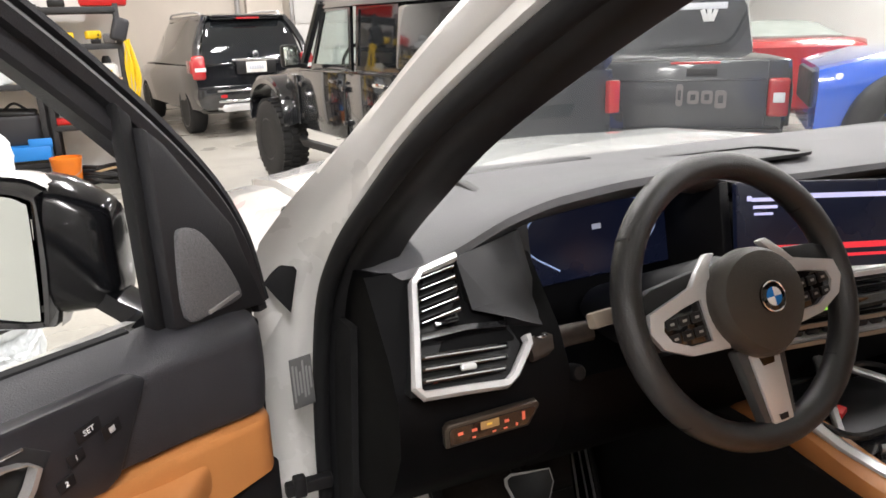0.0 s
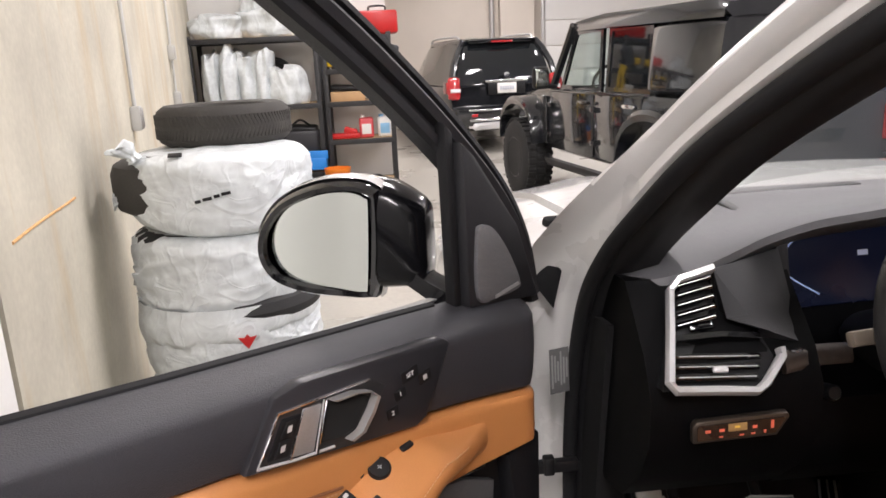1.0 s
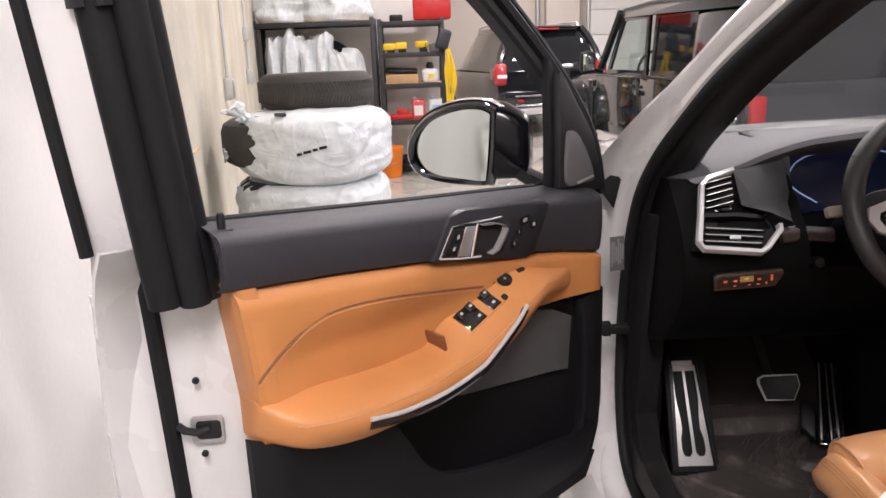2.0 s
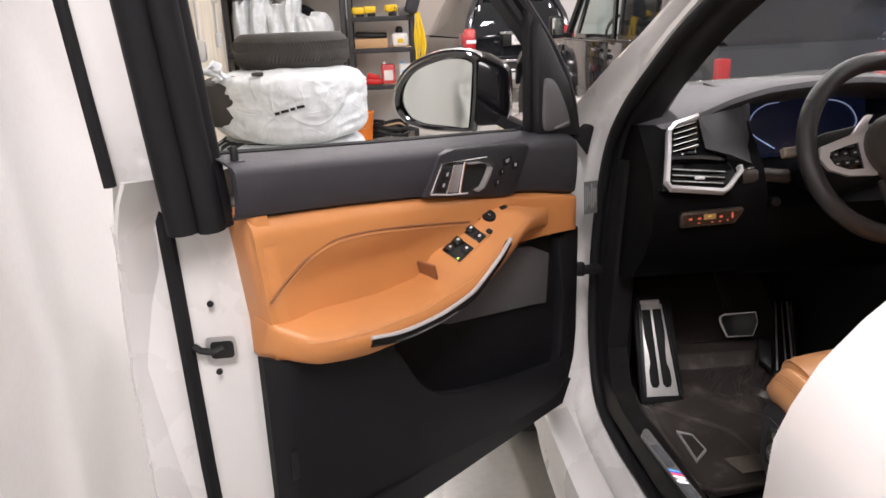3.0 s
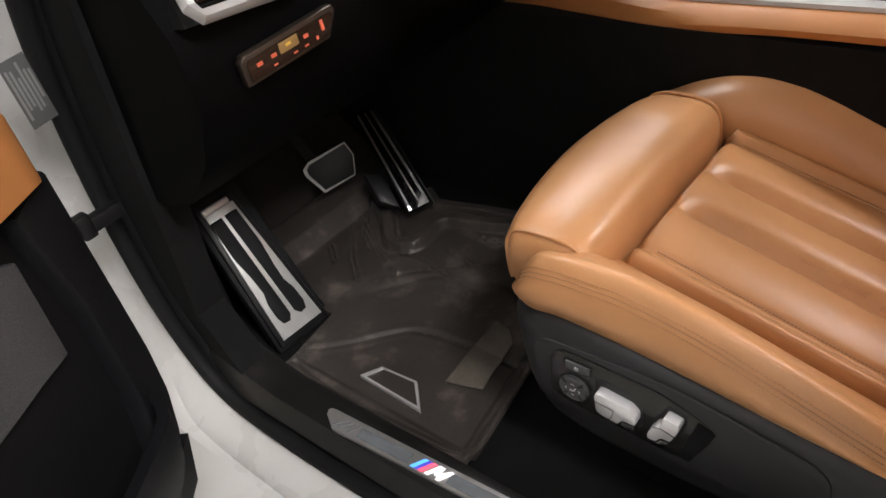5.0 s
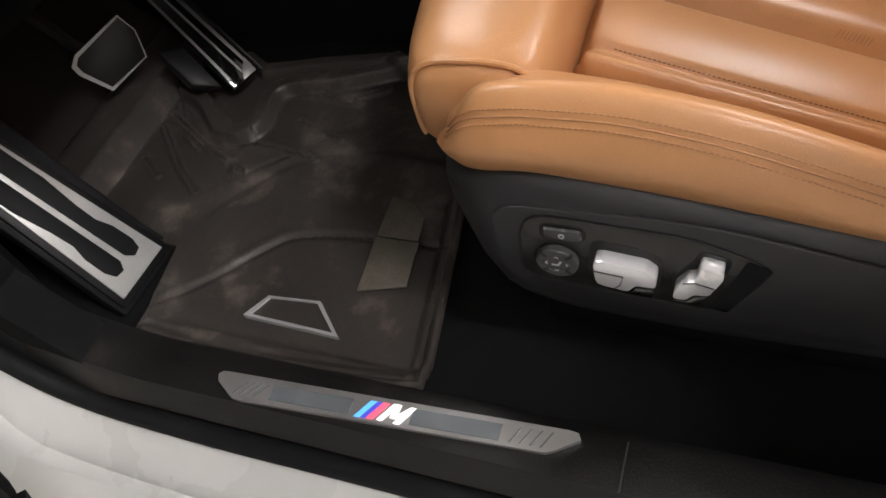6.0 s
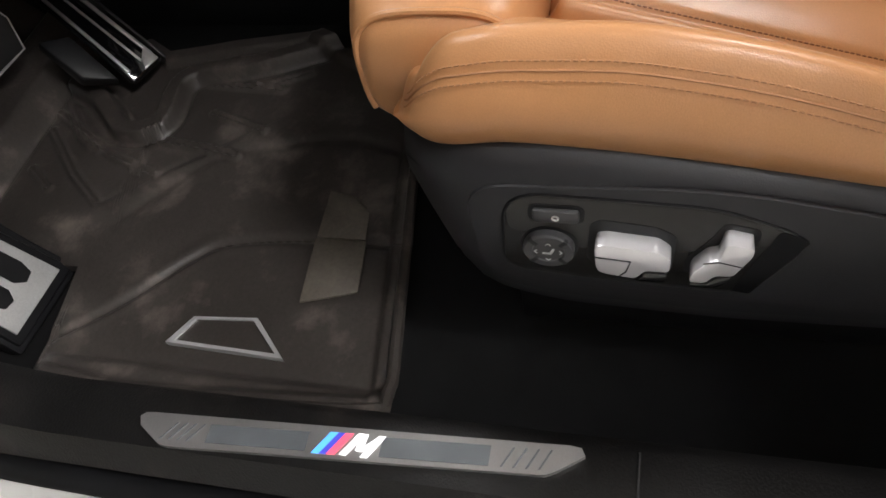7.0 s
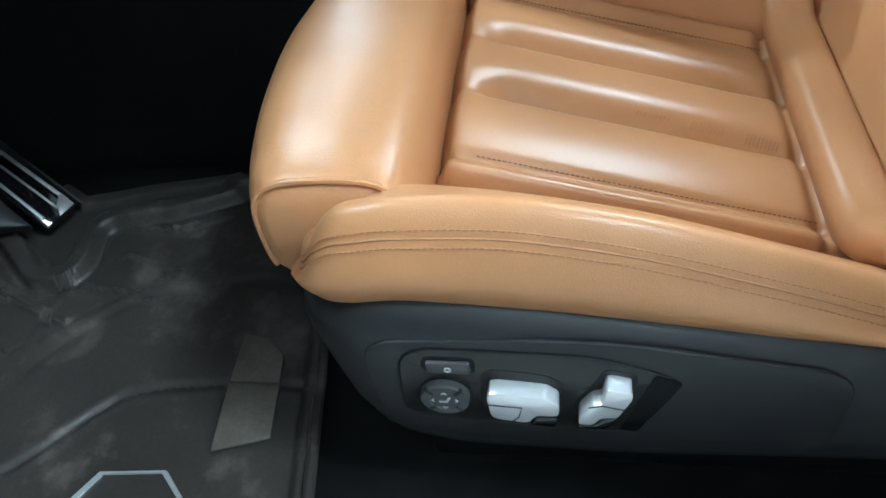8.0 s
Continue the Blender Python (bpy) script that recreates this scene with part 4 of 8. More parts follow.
part("window_frame", frame_sweep(wf[:9 * 8 - 2], FSEC), SAIL, door, "dark stepped window frame of the open door", sharp=25)
part("frame_rubber", tube([p + EN * -0.028 + UPZ * 0.018 for p in wf[4:60]], 0.018, 8), RUBBER, door)
for du, dn, r in ((0.0, 0.012, 0.020), (0.028, -0.01, 0.024), (-0.022, 0.0, 0.018)):
    part("frame_pillar", tube([dp(1.00 + du - 0.01 + 0.09 * (z - 1.2), z, -0.06 + dn) for z in (1.175, 1.3, 1.5, 1.69)], r, 10), RUBBER, door)
part("frame_reveal", slab([[dp(1.012, 1.08, -0.134), dp(1.040, 1.08, -0.153), dp(1.072, 1.08, -0.168)], [dp(1.014, 1.16, -0.123), dp(1.046, 1.16, -0.144), dp(1.077, 1.16, -0.161)], [dp(1.022, 1.24, -0.097), dp(1.052, 1.24, -0.118), dp(1.078, 1.24, -0.135)]] + [[dp(1.030 + 0.09 * (z - 1.2), z, -0.075), dp(1.055 + 0.09 * (z - 1.2), z, -0.10), dp(1.075 + 0.09 * (z - 1.2), z, -0.115)] for z in (1.34, 1.45, 1.55, 1.69)], EU * -0.012), PAINT, door)
part("edge_rubber", tube([dp(1.083 + 0.09 * (z - 1.2), z, -0.118) for z in (1.245, 1.4, 1.55, 1.69)], 0.009, 8), RUBBER, door)
part("window_sealing", tube([dp(u, lin(BELT, u) - 0.004, -0.068) for u in np.linspace(0.30, 1.0, 20)], 0.009, 8), RUBBER, door)
# rear end of the door: painted edge, seal and latch
EDGE = [(0.40, -0.06), (0.55, -0.050), (0.75, -0.040), (0.95, -0.034), (1.1, -0.030), (1.185, -0.026)]
rows = []
for z in np.linspace(0.42, 1.182, 14):
    e = lin(EDGE, z)
    rows.append([dp(0.962 + e, z, -0.066), dp(0.982 + e, z, -0.074), dp(1.030 + e, z, -0.112), dp(1.040 + e, z, -0.122), dp(1.044 + e, z, -0.134), dp(1.062 + e, z, -0.142), dp(1.092 + e, z, -0.154), dp(1.104 + e, z, -0.160), dp(1.104 + e, z, -0.168), dp(1.04 + e, z, -0.170)])
part("door_edge", slab(rows, EU * -0.012), PAINT, door, "white painted rear edge of the door")
part("door_seal", tube([dp(1.046 + lin(EDGE, z), z, -0.126) for z in np.linspace(0.42, 1.2, 12)], 0.012, 8), RUBBER, door)
LX = EU * -0.78 + EN * 0.62
lm = axes(dp(0.976, 0.978, -0.0905), LX, UPZ)
lt = part("latch", prism(soft4(0.044, 0.040), 0.004, lm), STEEL, door, "steel door latch round a black slot")
part("latch_slot", prism(soft4(0.034, 0.028), 0.0045, lm @ Matrix.Translation((0.002, 0, 0))), mat("latch_black", (0.004, 0.004, 0.004), 0.6), lt)
part("latch_claw", tube([lm @ V((0.004, 0.004, 0.006)), lm @ V((-0.012, 0.0, 0.010)), lm @ V((-0.028, 0.004, 0.010)), lm @ V((-0.038, 0.010, 0.006))], 0.0055, 8), BLK, lt)
for z in (1.055, 0.945):
    part("door_screw", lathe([(0.005, 0), (0.005, 0.003), (0.0025, 0.004)], 12, axes(dp(0.985, z, -0.088), LX, UPZ)), BLK, door)
# outer skin
rows = []
for u in np.linspace(0.08, 1.085, 18):
    r = []
    for z, o in ((1.20, -0.105), (1.165, -0.135), (1.12, -0.158), (1.06, -0.175), (0.96, -0.185), (0.80, -0.178), (0.62, -0.168), (0.45, -0.165)):
        r.append(dp(u, z + 0.05 * u * (1 if z > 1.1 else 0), o + 0.018 * sm(u, 0.8, 1.115)))
    rows.append(r)
part("door_skin", slab(rows, EN * 0.012), PAINT, door, "white outer door skin")
# hinge side
part("hinge_cover", dplate([(0.10, 0.76), (0.15, 0.73), (0.15, 1.17), (0.09, 1.16)], -0.065, 0.08, 0.008), RUBBER, door)
part("door_check", merge(rbox((0.075, 0.018, 0.022), V((-0.090, 1.068, 0.835)), 0.004), rbox((0.020, 0.020, 0.034), V((-0.105, 1.066, 0.838)), 0.004)), BLK, car, "black door check strap")
part("corner_trim", prism([(-0.074, 1.190), (-0.080, 1.216), (-0.124, 1.168), (-0.110, 1.146), (-0.090, 1.118)], 0.012, axes((0, 1.092, 0), (1, 0, 0), (0, 0, 1)), 0.002), RUBBER, car, "black rubber corner at the pillar foot")
ST = mat("printed_label", (0.10, 0.10, 0.10), 0.4)
stm = axes((-0.0905, 1.043, 1.024), (0.96, 0.28, 0), (0, 0.05, 1))
lb = part("pillar_label", rbox((0.036, 0.078, 0.0012), stm, 0.0005), ST, car, "dark label with columns of unreadable print")
for i in range(6):
    part("print_bar", rbox((0.003, 0.058 - 0.012 * (i % 3), 0.0006), stm @ Matrix.Translation((-0.0135 + 0.0054 * i, 0.004 * (i % 2), 0.0009)), 0), mat("print_grey", (0.24, 0.24, 0.24), 0.5) if i == 0 else bpy.data.materials["print_grey"], lb)

# wing mirror
MIR = -6.5
MIRBLK = mat("satin_black_housing", (0.005, 0.005, 0.006), 0.14, var=0.05, spec=0.25)
GM = axes((-0.446, 0.955, 1.288), (0.945, -0.327, 0), (0, -0.05, 1))
go = [(-p.x, p.y) for p in spl([V(q).to_3d() for q in [(-0.074, 0.050), (-0.070, 0.066), (-0.045, 0.073), (0.0, 0.068), (0.050, 0.048), (0.080, 0.016), (0.088, -0.018), (0.074, -0.046), (0.04, -0.060), (-0.02, -0.066), (-0.056, -0.068), (-0.064, -0.055)]], 4, True)]


def scaled(poly, f, dx=0.0, dy=0.0, e=0.0):
    out = []
    for x, y in poly:
        L = math.hypot(x, y)
        out.append((x * f + e * x / L + dx, y * f + e * y / L + dy))
    return out


rings = []
for f, zz, e in ((1.0, 0.002, 0.0005), (1.0, 0.010, 0.003), (1.0, 0.012, 0.010), (1.0, 0.003, 0.015), (1.0, -0.025, 0.018), (0.95, -0.055, 0.016), (0.82, -0.085, 0.012), (0.55, -0.105, 0.004), (0.2, -0.112, 0.0)):
    rings.append([GM @ V((x, y, zz)) for x, y in scaled(go, f, -0.004 * 0, 0, e)])
mh = part("wing_mirror", grid(rings[::-1], ring=True, caps=False), GLOSS, car, "gloss black wing mirror with a white cap")
part("mirror_glass", prism(scaled(go, 1.0), 0.003, GM @ Matrix.Translation((0, 0, 0.002)) @ Matrix.Rotation(radians(MIR), 4, "Y")), MIRROR, mh, "grey-green mirror glass")
cap = []
for f, zz, e in ((1.0, -0.004, 0.0195), (1.0, -0.025, 0.0215), (0.95, -0.057, 0.0185), (0.82, -0.088, 0.0145), (0.55, -0.108, 0.006)):
    ring = scaled(go, f, 0, 0, e)
    cap.append([GM @ V((x, y, zz)) for x, y in ring[-6:] + ring[:22]])
part("mirror_cap", grid(cap), PAINT, mh, "white painted mirror cap")
part("mirror_arm", grid([[GM @ V((x, yc + 0.018 * a, zc + 0.026 * b)) for a, b in ((1, 0), (0.8, 0.8), (-0.6, 0.9), (-1, 0), (-0.6, -1), (0.8, -1))] for x, yc, zc in ((0.06, -0.040, -0.04), (0.11, -0.050, -0.03), (0.15, -0.068, -0.012), (0.19, -0.084, 0.0))], ring=True, caps=True), MIRBLK, mh, "black mirror foot")
part("mirror_shoulder", grid([[GM @ V((x, 0.006 - 0.25 * max(0, x - 0.09) + h * c, -0.036 + d * s_)) for c, s_ in (sq(2 * math.pi * j / 20, 0.55) for j in range(20))] for x, h, d in ((0.074, 0.078, 0.046), (0.098, 0.074, 0.045), (0.120, 0.067, 0.042), (0.136, 0.060, 0.037), (0.143, 0.054, 0.031), (0.145, 0.040, 0.022))], ring=True, caps=True), MIRBLK, mh, "black mirror housing")


# ---- dashboard ----
ZC = [(-0.03, 1.19), (0.0, 1.206), (0.045, 1.215), (0.11, 1.232), (0.19, 1.259), (0.27, 1.279), (0.40, 1.291), (0.50, 1.293), (0.58, 1.284), (0.66, 1.262), (0.75, 1.252), (1.56, 1.245)]
YC = [(-0.03, 0.955), (0.0, 0.935), (0.05, 0.920), (0.11, 0.922), (0.20, 0.940), (0.5, 0.945), (0.6, 0.96), (0.7, 0.99), (1.56, 0.99)]
rows = []
for x in list(np.linspace(-0.018, 0.7, 34)) + list(np.linspace(0.75, 1.56, 10)):
    z, y = lin(ZC, x), lin(YC, x)
    rows.append([(x, y + 0.06, z - 0.050), (x, y + 0.012, z - 0.030), (x, y, z - 0.016), (x, y + 0.004, z - 0.005), (x, y + 0.022, z + 0.001), (x, y + 0.10, z * 0.75 + 1.262 * 0.25), (max(x, 0.02 + 0.3 * x), y + 0.20, z * 0.4 + 1.262 * 0.6), (max(x, 0.055 + 0.3 * x), 1.30, 1.252), (max(x, 0.06 + 0.3 * x), 1.40, 1.240), (max(x, 0.06 + 0.3 * x), 1.42, 1.18)])
dash = part("dashboard", grid(smooth_rows([[V(p) for p in r] for r in rows], 1), ring=True, caps=True), DASH, car, "dark grey dashboard pad with a cowl over the instruments")
part("demister_slot", rbox((0.34, 0.030, 0.006), pose(0.40, 1.275, 1.254, 0, 0, 7), 0.002), BLK, dash)
part("headup_frame", ringplate(rrect(0.34, 0.16, 0.05), rrect(0.30, 0.12, 0.03), 0.006, pose(0.77, 1.13, 1.258, -3, 0, 0)), BLK, dash, "dark frame of the head-up display")
part("headup_glass", prism(rrect(0.30, 0.12, 0.03), 0.003, pose(0.77, 1.13, 1.256, -3, 0, 0)), DASH, dash)
# face under the pad
low2 = []
for x in np.linspace(-0.02, 0.225, 8):
    low2.append([(x, 1.02, 1.20), (x, 0.935, 1.205), (x, 0.85, 1.12), (x, 0.822, 1.07), (x, 0.824, 1.0), (x, 0.86, 0.93), (x, 0.93, 0.86), (x, 1.0, 0.835), (x, 1.12, 0.83), (x, 1.3, 0.9), (x, 1.38, 1.15)])
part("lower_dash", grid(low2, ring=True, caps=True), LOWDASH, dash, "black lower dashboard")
mid = []
for x in np.linspace(0.225, 0.625, 8):
    mid.append([(x, 1.2, 1.14), (x, 1.09, 1.10), (x, 0.95, 1.06), (x, 0.86, 1.03), (x, 0.85, 0.98), (x, 0.88, 0.91), (x, 0.94, 0.85), (x, 1.0, 0.825), (x, 1.12, 0.82), (x, 1.3, 0.9), (x, 1.38, 1.1)])
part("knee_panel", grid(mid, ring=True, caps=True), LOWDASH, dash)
rgt = []
for x in np.linspace(0.625, 1.56, 10):
    rgt.append([(x, 1.1, 1.21), (x, 0.985, 1.215), (x, 0.94, 1.12), (x, 0.91, 1.05), (x, 0.90, 0.98), (x, 0.93, 0.90), (x, 0.98, 0.84), (x, 1.1, 0.80), (x, 1.3, 0.85), (x, 1.38, 1.1)])
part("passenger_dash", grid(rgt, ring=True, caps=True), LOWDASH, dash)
part("binnacle_cheek", prism([(0.945, 1.21), (0.955, 1.255), (1.16, 1.27), (1.16, 1.08), (1.0, 1.06), (0.90, 1.08)], 0.02, axes((0.215, 0, 0), (0, 1, 0), (0, 0, 1)), 0.004), BLK, dash)
part("binnacle_cheek", prism([(0.955, 1.21), (0.965, 1.26), (1.16, 1.27), (1.16, 1.08), (1.0, 1.06), (0.93, 1.10)], 0.02, axes((0.60, 0, 0), (0, 1, 0), (0, 0, 1)), 0.004), BLK, dash)
# instrument display
cm = axes((0.435, 1.085, 1.165), (1, 0.06, 0), (0, 0.22, 1))
cl = part("instrument_display", rbox((0.35, 0.145, 0.012), cm, 0.004), SCREEN, dash, "dark digital instrument display")
ARC = mat("lit_dial_arc", (0.2, 0.3, 0.6), 0.4, glow=(0.45, 0.55, 0.85), gs=0.28)
for s in (-1, 1):
    pth = spl([cm @ V((s * x, y, 0.0075)) for x, y in [(0.075, -0.052), (0.125, -0.02), (0.140, 0.005), (0.125, 0.035), (0.095, 0.052), (0.06, 0.058)]], 5)
    part("dial_arc", tube(pth, 0.0016, 6), ARC, cl)
part("readout", rbox((0.018, 0.009, 0.002), cm @ Matrix.Translation((0.01, 0.012, 0.007)), 0), mat("lit_readout", (0.5, 0.5, 0.6), 0.4, glow=(0.7, 0.75, 0.95), gs=0.2), cl)
# air vent
vm = axes((0.06, 0.832, 1.135), (1, 0.02, 0), (0, 0.62, 0.78))
VT = {"tl": V((0.040, 0.917, 1.207)), "tr": V((0.098, 0.905, 1.222)), "bl": V((-0.009, 0.788, 1.101)), "br": V((0.128, 0.796, 1.086)), "r": V((0.160, 0.822, 1.124)), "tm": V((0.105, 0.872, 1.160)), "ri": V((0.150, 0.845, 1.150))}
back = [VT["tl"], VT["tr"], VT["tm"], VT["ri"], VT["r"], VT["br"], VT["bl"]]
bm = bmesh.new()
top = [bm.verts.new(p + V((0, 0.020, -0.012))) for p in back]
bot = [bm.verts.new(p + V((0, 0.07, -0.02))) for p in back]
bm.faces.new(top)
for i in range(7):
    j = (i + 1) % 7
    bm.faces.new((top[i], top[j], bot[j], bot[i]))
vent = part("air_vent", bm, BLK, dash, "black air vent in a satin silver frame")


def ribbon(path, w, th, nrm):
    """A flat bar along a path; nrm looks out of its broad face."""
    path = [V(p) for p in path]
    rows = []
    for i, p in enumerate(path):
        t = (path[min(i + 1, len(path) - 1)] - path[max(i - 1, 0)]).normalized()
        s = t.cross(V(nrm)).normalized() * (w / 2)
        nn = V(nrm).normalized() * th
        rows.append([p - s - nn, p - s * 1.0, p - s * 0.6 + nn * 0.5, p + s * 0.6 + nn * 0.5, p + s, p + s - nn])
    return grid(rows, ring=True, caps=True)


FN = (-0.05, -0.80, 0.60)
fr = [VT["tr"] + V((0, 0, 0.004)), VT["tl"] + V((0.012, -0.002, 0.002)), VT["tl"] + V((0.0, -0.004, -0.012)), VT["tl"].lerp(VT["bl"], 0.5) + V((0.0, -0.006, 0)), VT["bl"] + V((0.0, -0.004, 0.012)), VT["bl"] + V((0.010, -0.002, 0.0)), VT["bl"].lerp(VT["br"], 0.5), VT["br"] + V((-0.012, 0, 0.0)), VT["br"] + V((0.002, 0.004, 0.008)), VT["r"] + V((0.002, 0, -0.003)), VT["r"] + V((0.002, 0.006, 0.006))]
part("vent_frame", ribbon(fr, 0.011, 0.010, FN), SATIN, vent, "satin silver vent frame")
for k in range(5):
    f = (k + 0.6) / 5.2
    a = VT["tl"].lerp(VT["bl"], f * 0.50) + V((0.010, 0.006, -0.002))
    b = a + (VT["tr"] - VT["tl"]) * (0.84 + 0.10 * f) + V((0, 0.004, 0))
    part("vent_slat", ribbon([a, a.lerp(b, 0.5), b], 0.007, 0.004, (0, -0.45, 0.9)), GLOSS, vent)
    part("slat_edge", tube([a + V((0.003, -0.004, 0.001)), b + V((-0.002, -0.004, 0.001))], 0.0007, 6), STEEL, vent)
part("vent_divider", ribbon([VT["tl"].lerp(VT["bl"], 0.57) + V((0.006, 0.0, 0)), VT["tl"].lerp(VT["bl"], 0.57) + (VT["br"] - VT["bl"]) * 0.55 + V((0, 0.010, 0.004)), VT["tl"].lerp(VT["bl"], 0.57) + (VT["br"] - VT["bl"]) * 0.98 + V((0, 0.010, 0.002))], 0.013, 0.016, (0, -0.8, 0.6)), GLOSS, vent, "gloss black bar between the vent openings")
for k in range(3):
    f = (k + 0.5) / 3
    a = VT["tl"].lerp(VT["bl"], 0.69 + 0.27 * f) + V((0.010, 0.006, 0))
    b = a + (VT["br"] - VT["bl"]) * (0.92 - 0.02 * k) + V((0, 0.006, 0))
    part("vent_slat", ribbon([a, a.lerp(b, 0.5), b], 0.008, 0.004, (0, -0.5, 0.87)), GLOSS, vent)
    part("slat_edge", tube([a + V((0.004, -0.004, 0.001)), b + V((-0.004, -0.004, 0.001))], 0.0009, 6), SATIN, vent)
part("vent_slider", rbox((0.022, 0.008, 0.007), axes((0.070, 0.812, 1.112), (1, 0.03, -0.08), (0, 0.6, 0.8)), 0.003), SATIN, vent)
part("vent_wheel", rbox((0.034, 0.016, 0.010), axes(VT["tl"].lerp(VT["bl"], 0.49).lerp(VT["tm"], 0.5) + V((0.004, 0.004, -0.002)), (1, -0.05, 0.1), (0, 0.65, 0.76)), 0.003), GLOSS, vent)
CHK = [[VT["tr"].lerp(V((0.215, 0.945, 1.235)), k), VT["tm"].lerp(V((0.215, 0.905, 1.175)), k) + V((0, -0.006 * math.sin(math.pi * k), 0)), VT["ri"].lerp(V((0.215, 0.862, 1.120)), k) + V((0, -0.006 * math.sin(math.pi * k), 0)), VT["ri"].lerp(V((0.215, 0.862, 1.120)), k) + V((0, 0.02, -0.02))] for k in np.linspace(0, 1, 8)]
part("vent_cheek", slab(CHK, (0, 0.02, -0.006)), mat("dark_cheek_leatherette", (0.013, 0.013, 0.015), 0.7, var=0.08, grain=0.1, gscale=600, bump=0.2, voro=True), dash, "dark soft panel between vent and instruments", sharp=85)
part("trim_strip", ribbon([(0.165, 0.825, 1.108), (0.24, 0.86, 1.10), (0.30, 0.88, 1.09)], 0.03, 0.01, (0, -0.9, 0.4)), TRIMDK, dash, "dark wood trim strip")
part("trim_glint", rbox((0.014, 0.004, 0.014), axes((0.185, 0.832, 1.122), (1, 0.4, 0), (0, 0.3, 1)), 0.003), CHROME, dash)
# light switch panel
lm = axes((0.100, 0.811, 1.0265), (1, -0.05, 0.06), (0, -0.05, 1))
lo = [(-0.066, -0.016), (0.050, -0.016), (0.067, 0.010), (0.064, 0.017), (-0.060, 0.017), (-0.066, 0.010)]
li = [(-0.060, -0.011), (0.047, -0.011), (0.060, 0.009), (0.058, 0.012), (-0.057, 0.012), (-0.060, 0.008)]
lp = part("light_panel", prism(lo, 0.012, lm @ Matrix.Translation((0, 0, -0.006)), 0.002), mat("bronze_trim", (0.060, 0.047, 0.037), 0.35, 0.6), dash, "light switch panel with red and amber lit symbols")
part("panel_face", prism(li, 0.002, lm @ Matrix.Translation((0, 0, 0.0055))), GLOSS, lp)
GR = mat("red_lit_symbol", (0.5, 0.1, 0.05), 0.5, glow=(1.0, 0.16, 0.10), gs=0.13)
GA = mat("amber_lit_symbol", (0.5, 0.3, 0.05), 0.5, glow=(0.95, 0.62, 0.08), gs=0.2)
GD = mat("amber_button", (0.22, 0.13, 0.05), 0.45, glow=(0.9, 0.5, 0.15), gs=0.05)
part("auto_button", rbox((0.026, 0.012, 0.002), lm @ Matrix.Translation((-0.005, 0.005, 0.0075)), 0.001), GD, lp)
for x, y, w, h, mm in ((-0.046, 0.003, 0.007, 0.004, GR), (-0.027, 0.003, 0.007, 0.004, GR), (-0.006, 0.006, 0.007, 0.003, GA), (0.018, 0.003, 0.006, 0.004, GR), (0.042, 0.004, 0.004, 0.012, GR), (-0.028, -0.007, 0.005, 0.002, GR), (0.0, -0.007, 0.005, 0.002, GR), (0.016, -0.007, 0.005, 0.002, GR), (0.032, -0.006, 0.003, 0.004, GR)):
    part("lit_symbol", rbox((w, h, 0.001), lm @ Matrix.Translation((x, y, 0.0085)), 0), mm, lp)
# centre display
sm_ = axes((0.765, 0.895, 1.180), (1, -0.16, -0.06), (0, 0.20, 1))
sc = part("centre_display", prism([(-0.175, 0.072), (-0.170, 0.075), (0.165, 0.075), (0.172, 0.070), (0.200, -0.062), (0.196, -0.070), (-0.165, -0.070), (-0.170, -0.064)], 0.010, sm_, 0.002), SCREEN, dash, "wide centre display with red and white lit menu bars")
RB = mat("red_lit_bar", (0.3, 0.01, 0.01), 0.4, glow=(0.85, 0.04, 0.06), gs=0.55)
WB = mat("white_lit_bar", (0.3, 0.3, 0.4), 0.4, glow=(0.55, 0.55, 0.95), gs=0.55)
for x, y, w, h, mm in ((0.02, -0.034, 0.30, 0.010, RB), (0.02, -0.050, 0.31, 0.005, RB), (0.06, 0.050, 0.21, 0.008, WB), (-0.115, 0.046, 0.06, 0.006, WB), (-0.12, 0.034, 0.045, 0.005, WB), (-0.123, 0.023, 0.035, 0.004, WB), (-0.150, 0.048, 0.008, 0.008, WB), (-0.06, -0.062, 0.20, 0.006, mat("pink_lit_bar", (0.4, 0.2, 0.2), 0.4, glow=(0.9, 0.45, 0.45), gs=0.4))):
    part("menu_bar", rbox((w, h, 0.0015), sm_ @ Matrix.Translation((x, y, 0.0105)), 0), mm, sc)
# climate panel
for i, (z, y, mm) in enumerate(((1.085, 0.905, SATIN), (1.035, 0.885, GLOSS), (0.985, 0.880, STEEL))):
    part("climate_bar", rbox((0.34, 0.02, 0.012 if i != 1 else 0.034), axes((0.80, y, z), (1, -0.12, 0.0), (0, 1, 0.2)), 0.004), mm, dash)
for i in range(4):
    part("centre_vent_slat", rbox((0.26, 0.02, 0.004), axes((0.80, 0.90, 1.072 - 0.011 * i), (1, -0.12, 0.0), (0, 1, 0.2)), 0.001), GLOSS, dash)
for i in range(8):
    part("climate_button", rbox((0.024, 0.008, 0.010), axes((0.68 + 0.034 * i, 0.884 - 0.004 * i, 1.0), (1, -0.12, 0.0), (0, 1, 0.2)), 0.002), BLK, dash)
cax = lambda x, y, z: axes((x, y, z), (1, -0.12, 0.0), (0, 0.3, 1))
part("centre_vent_frame", ringplate(rrect(0.150, 0.048, 0.012), rrect(0.134, 0.032, 0.007), 0.010, cax(0.885, 0.880, 1.062)), SATIN, dash, "satin silver centre vent frame")
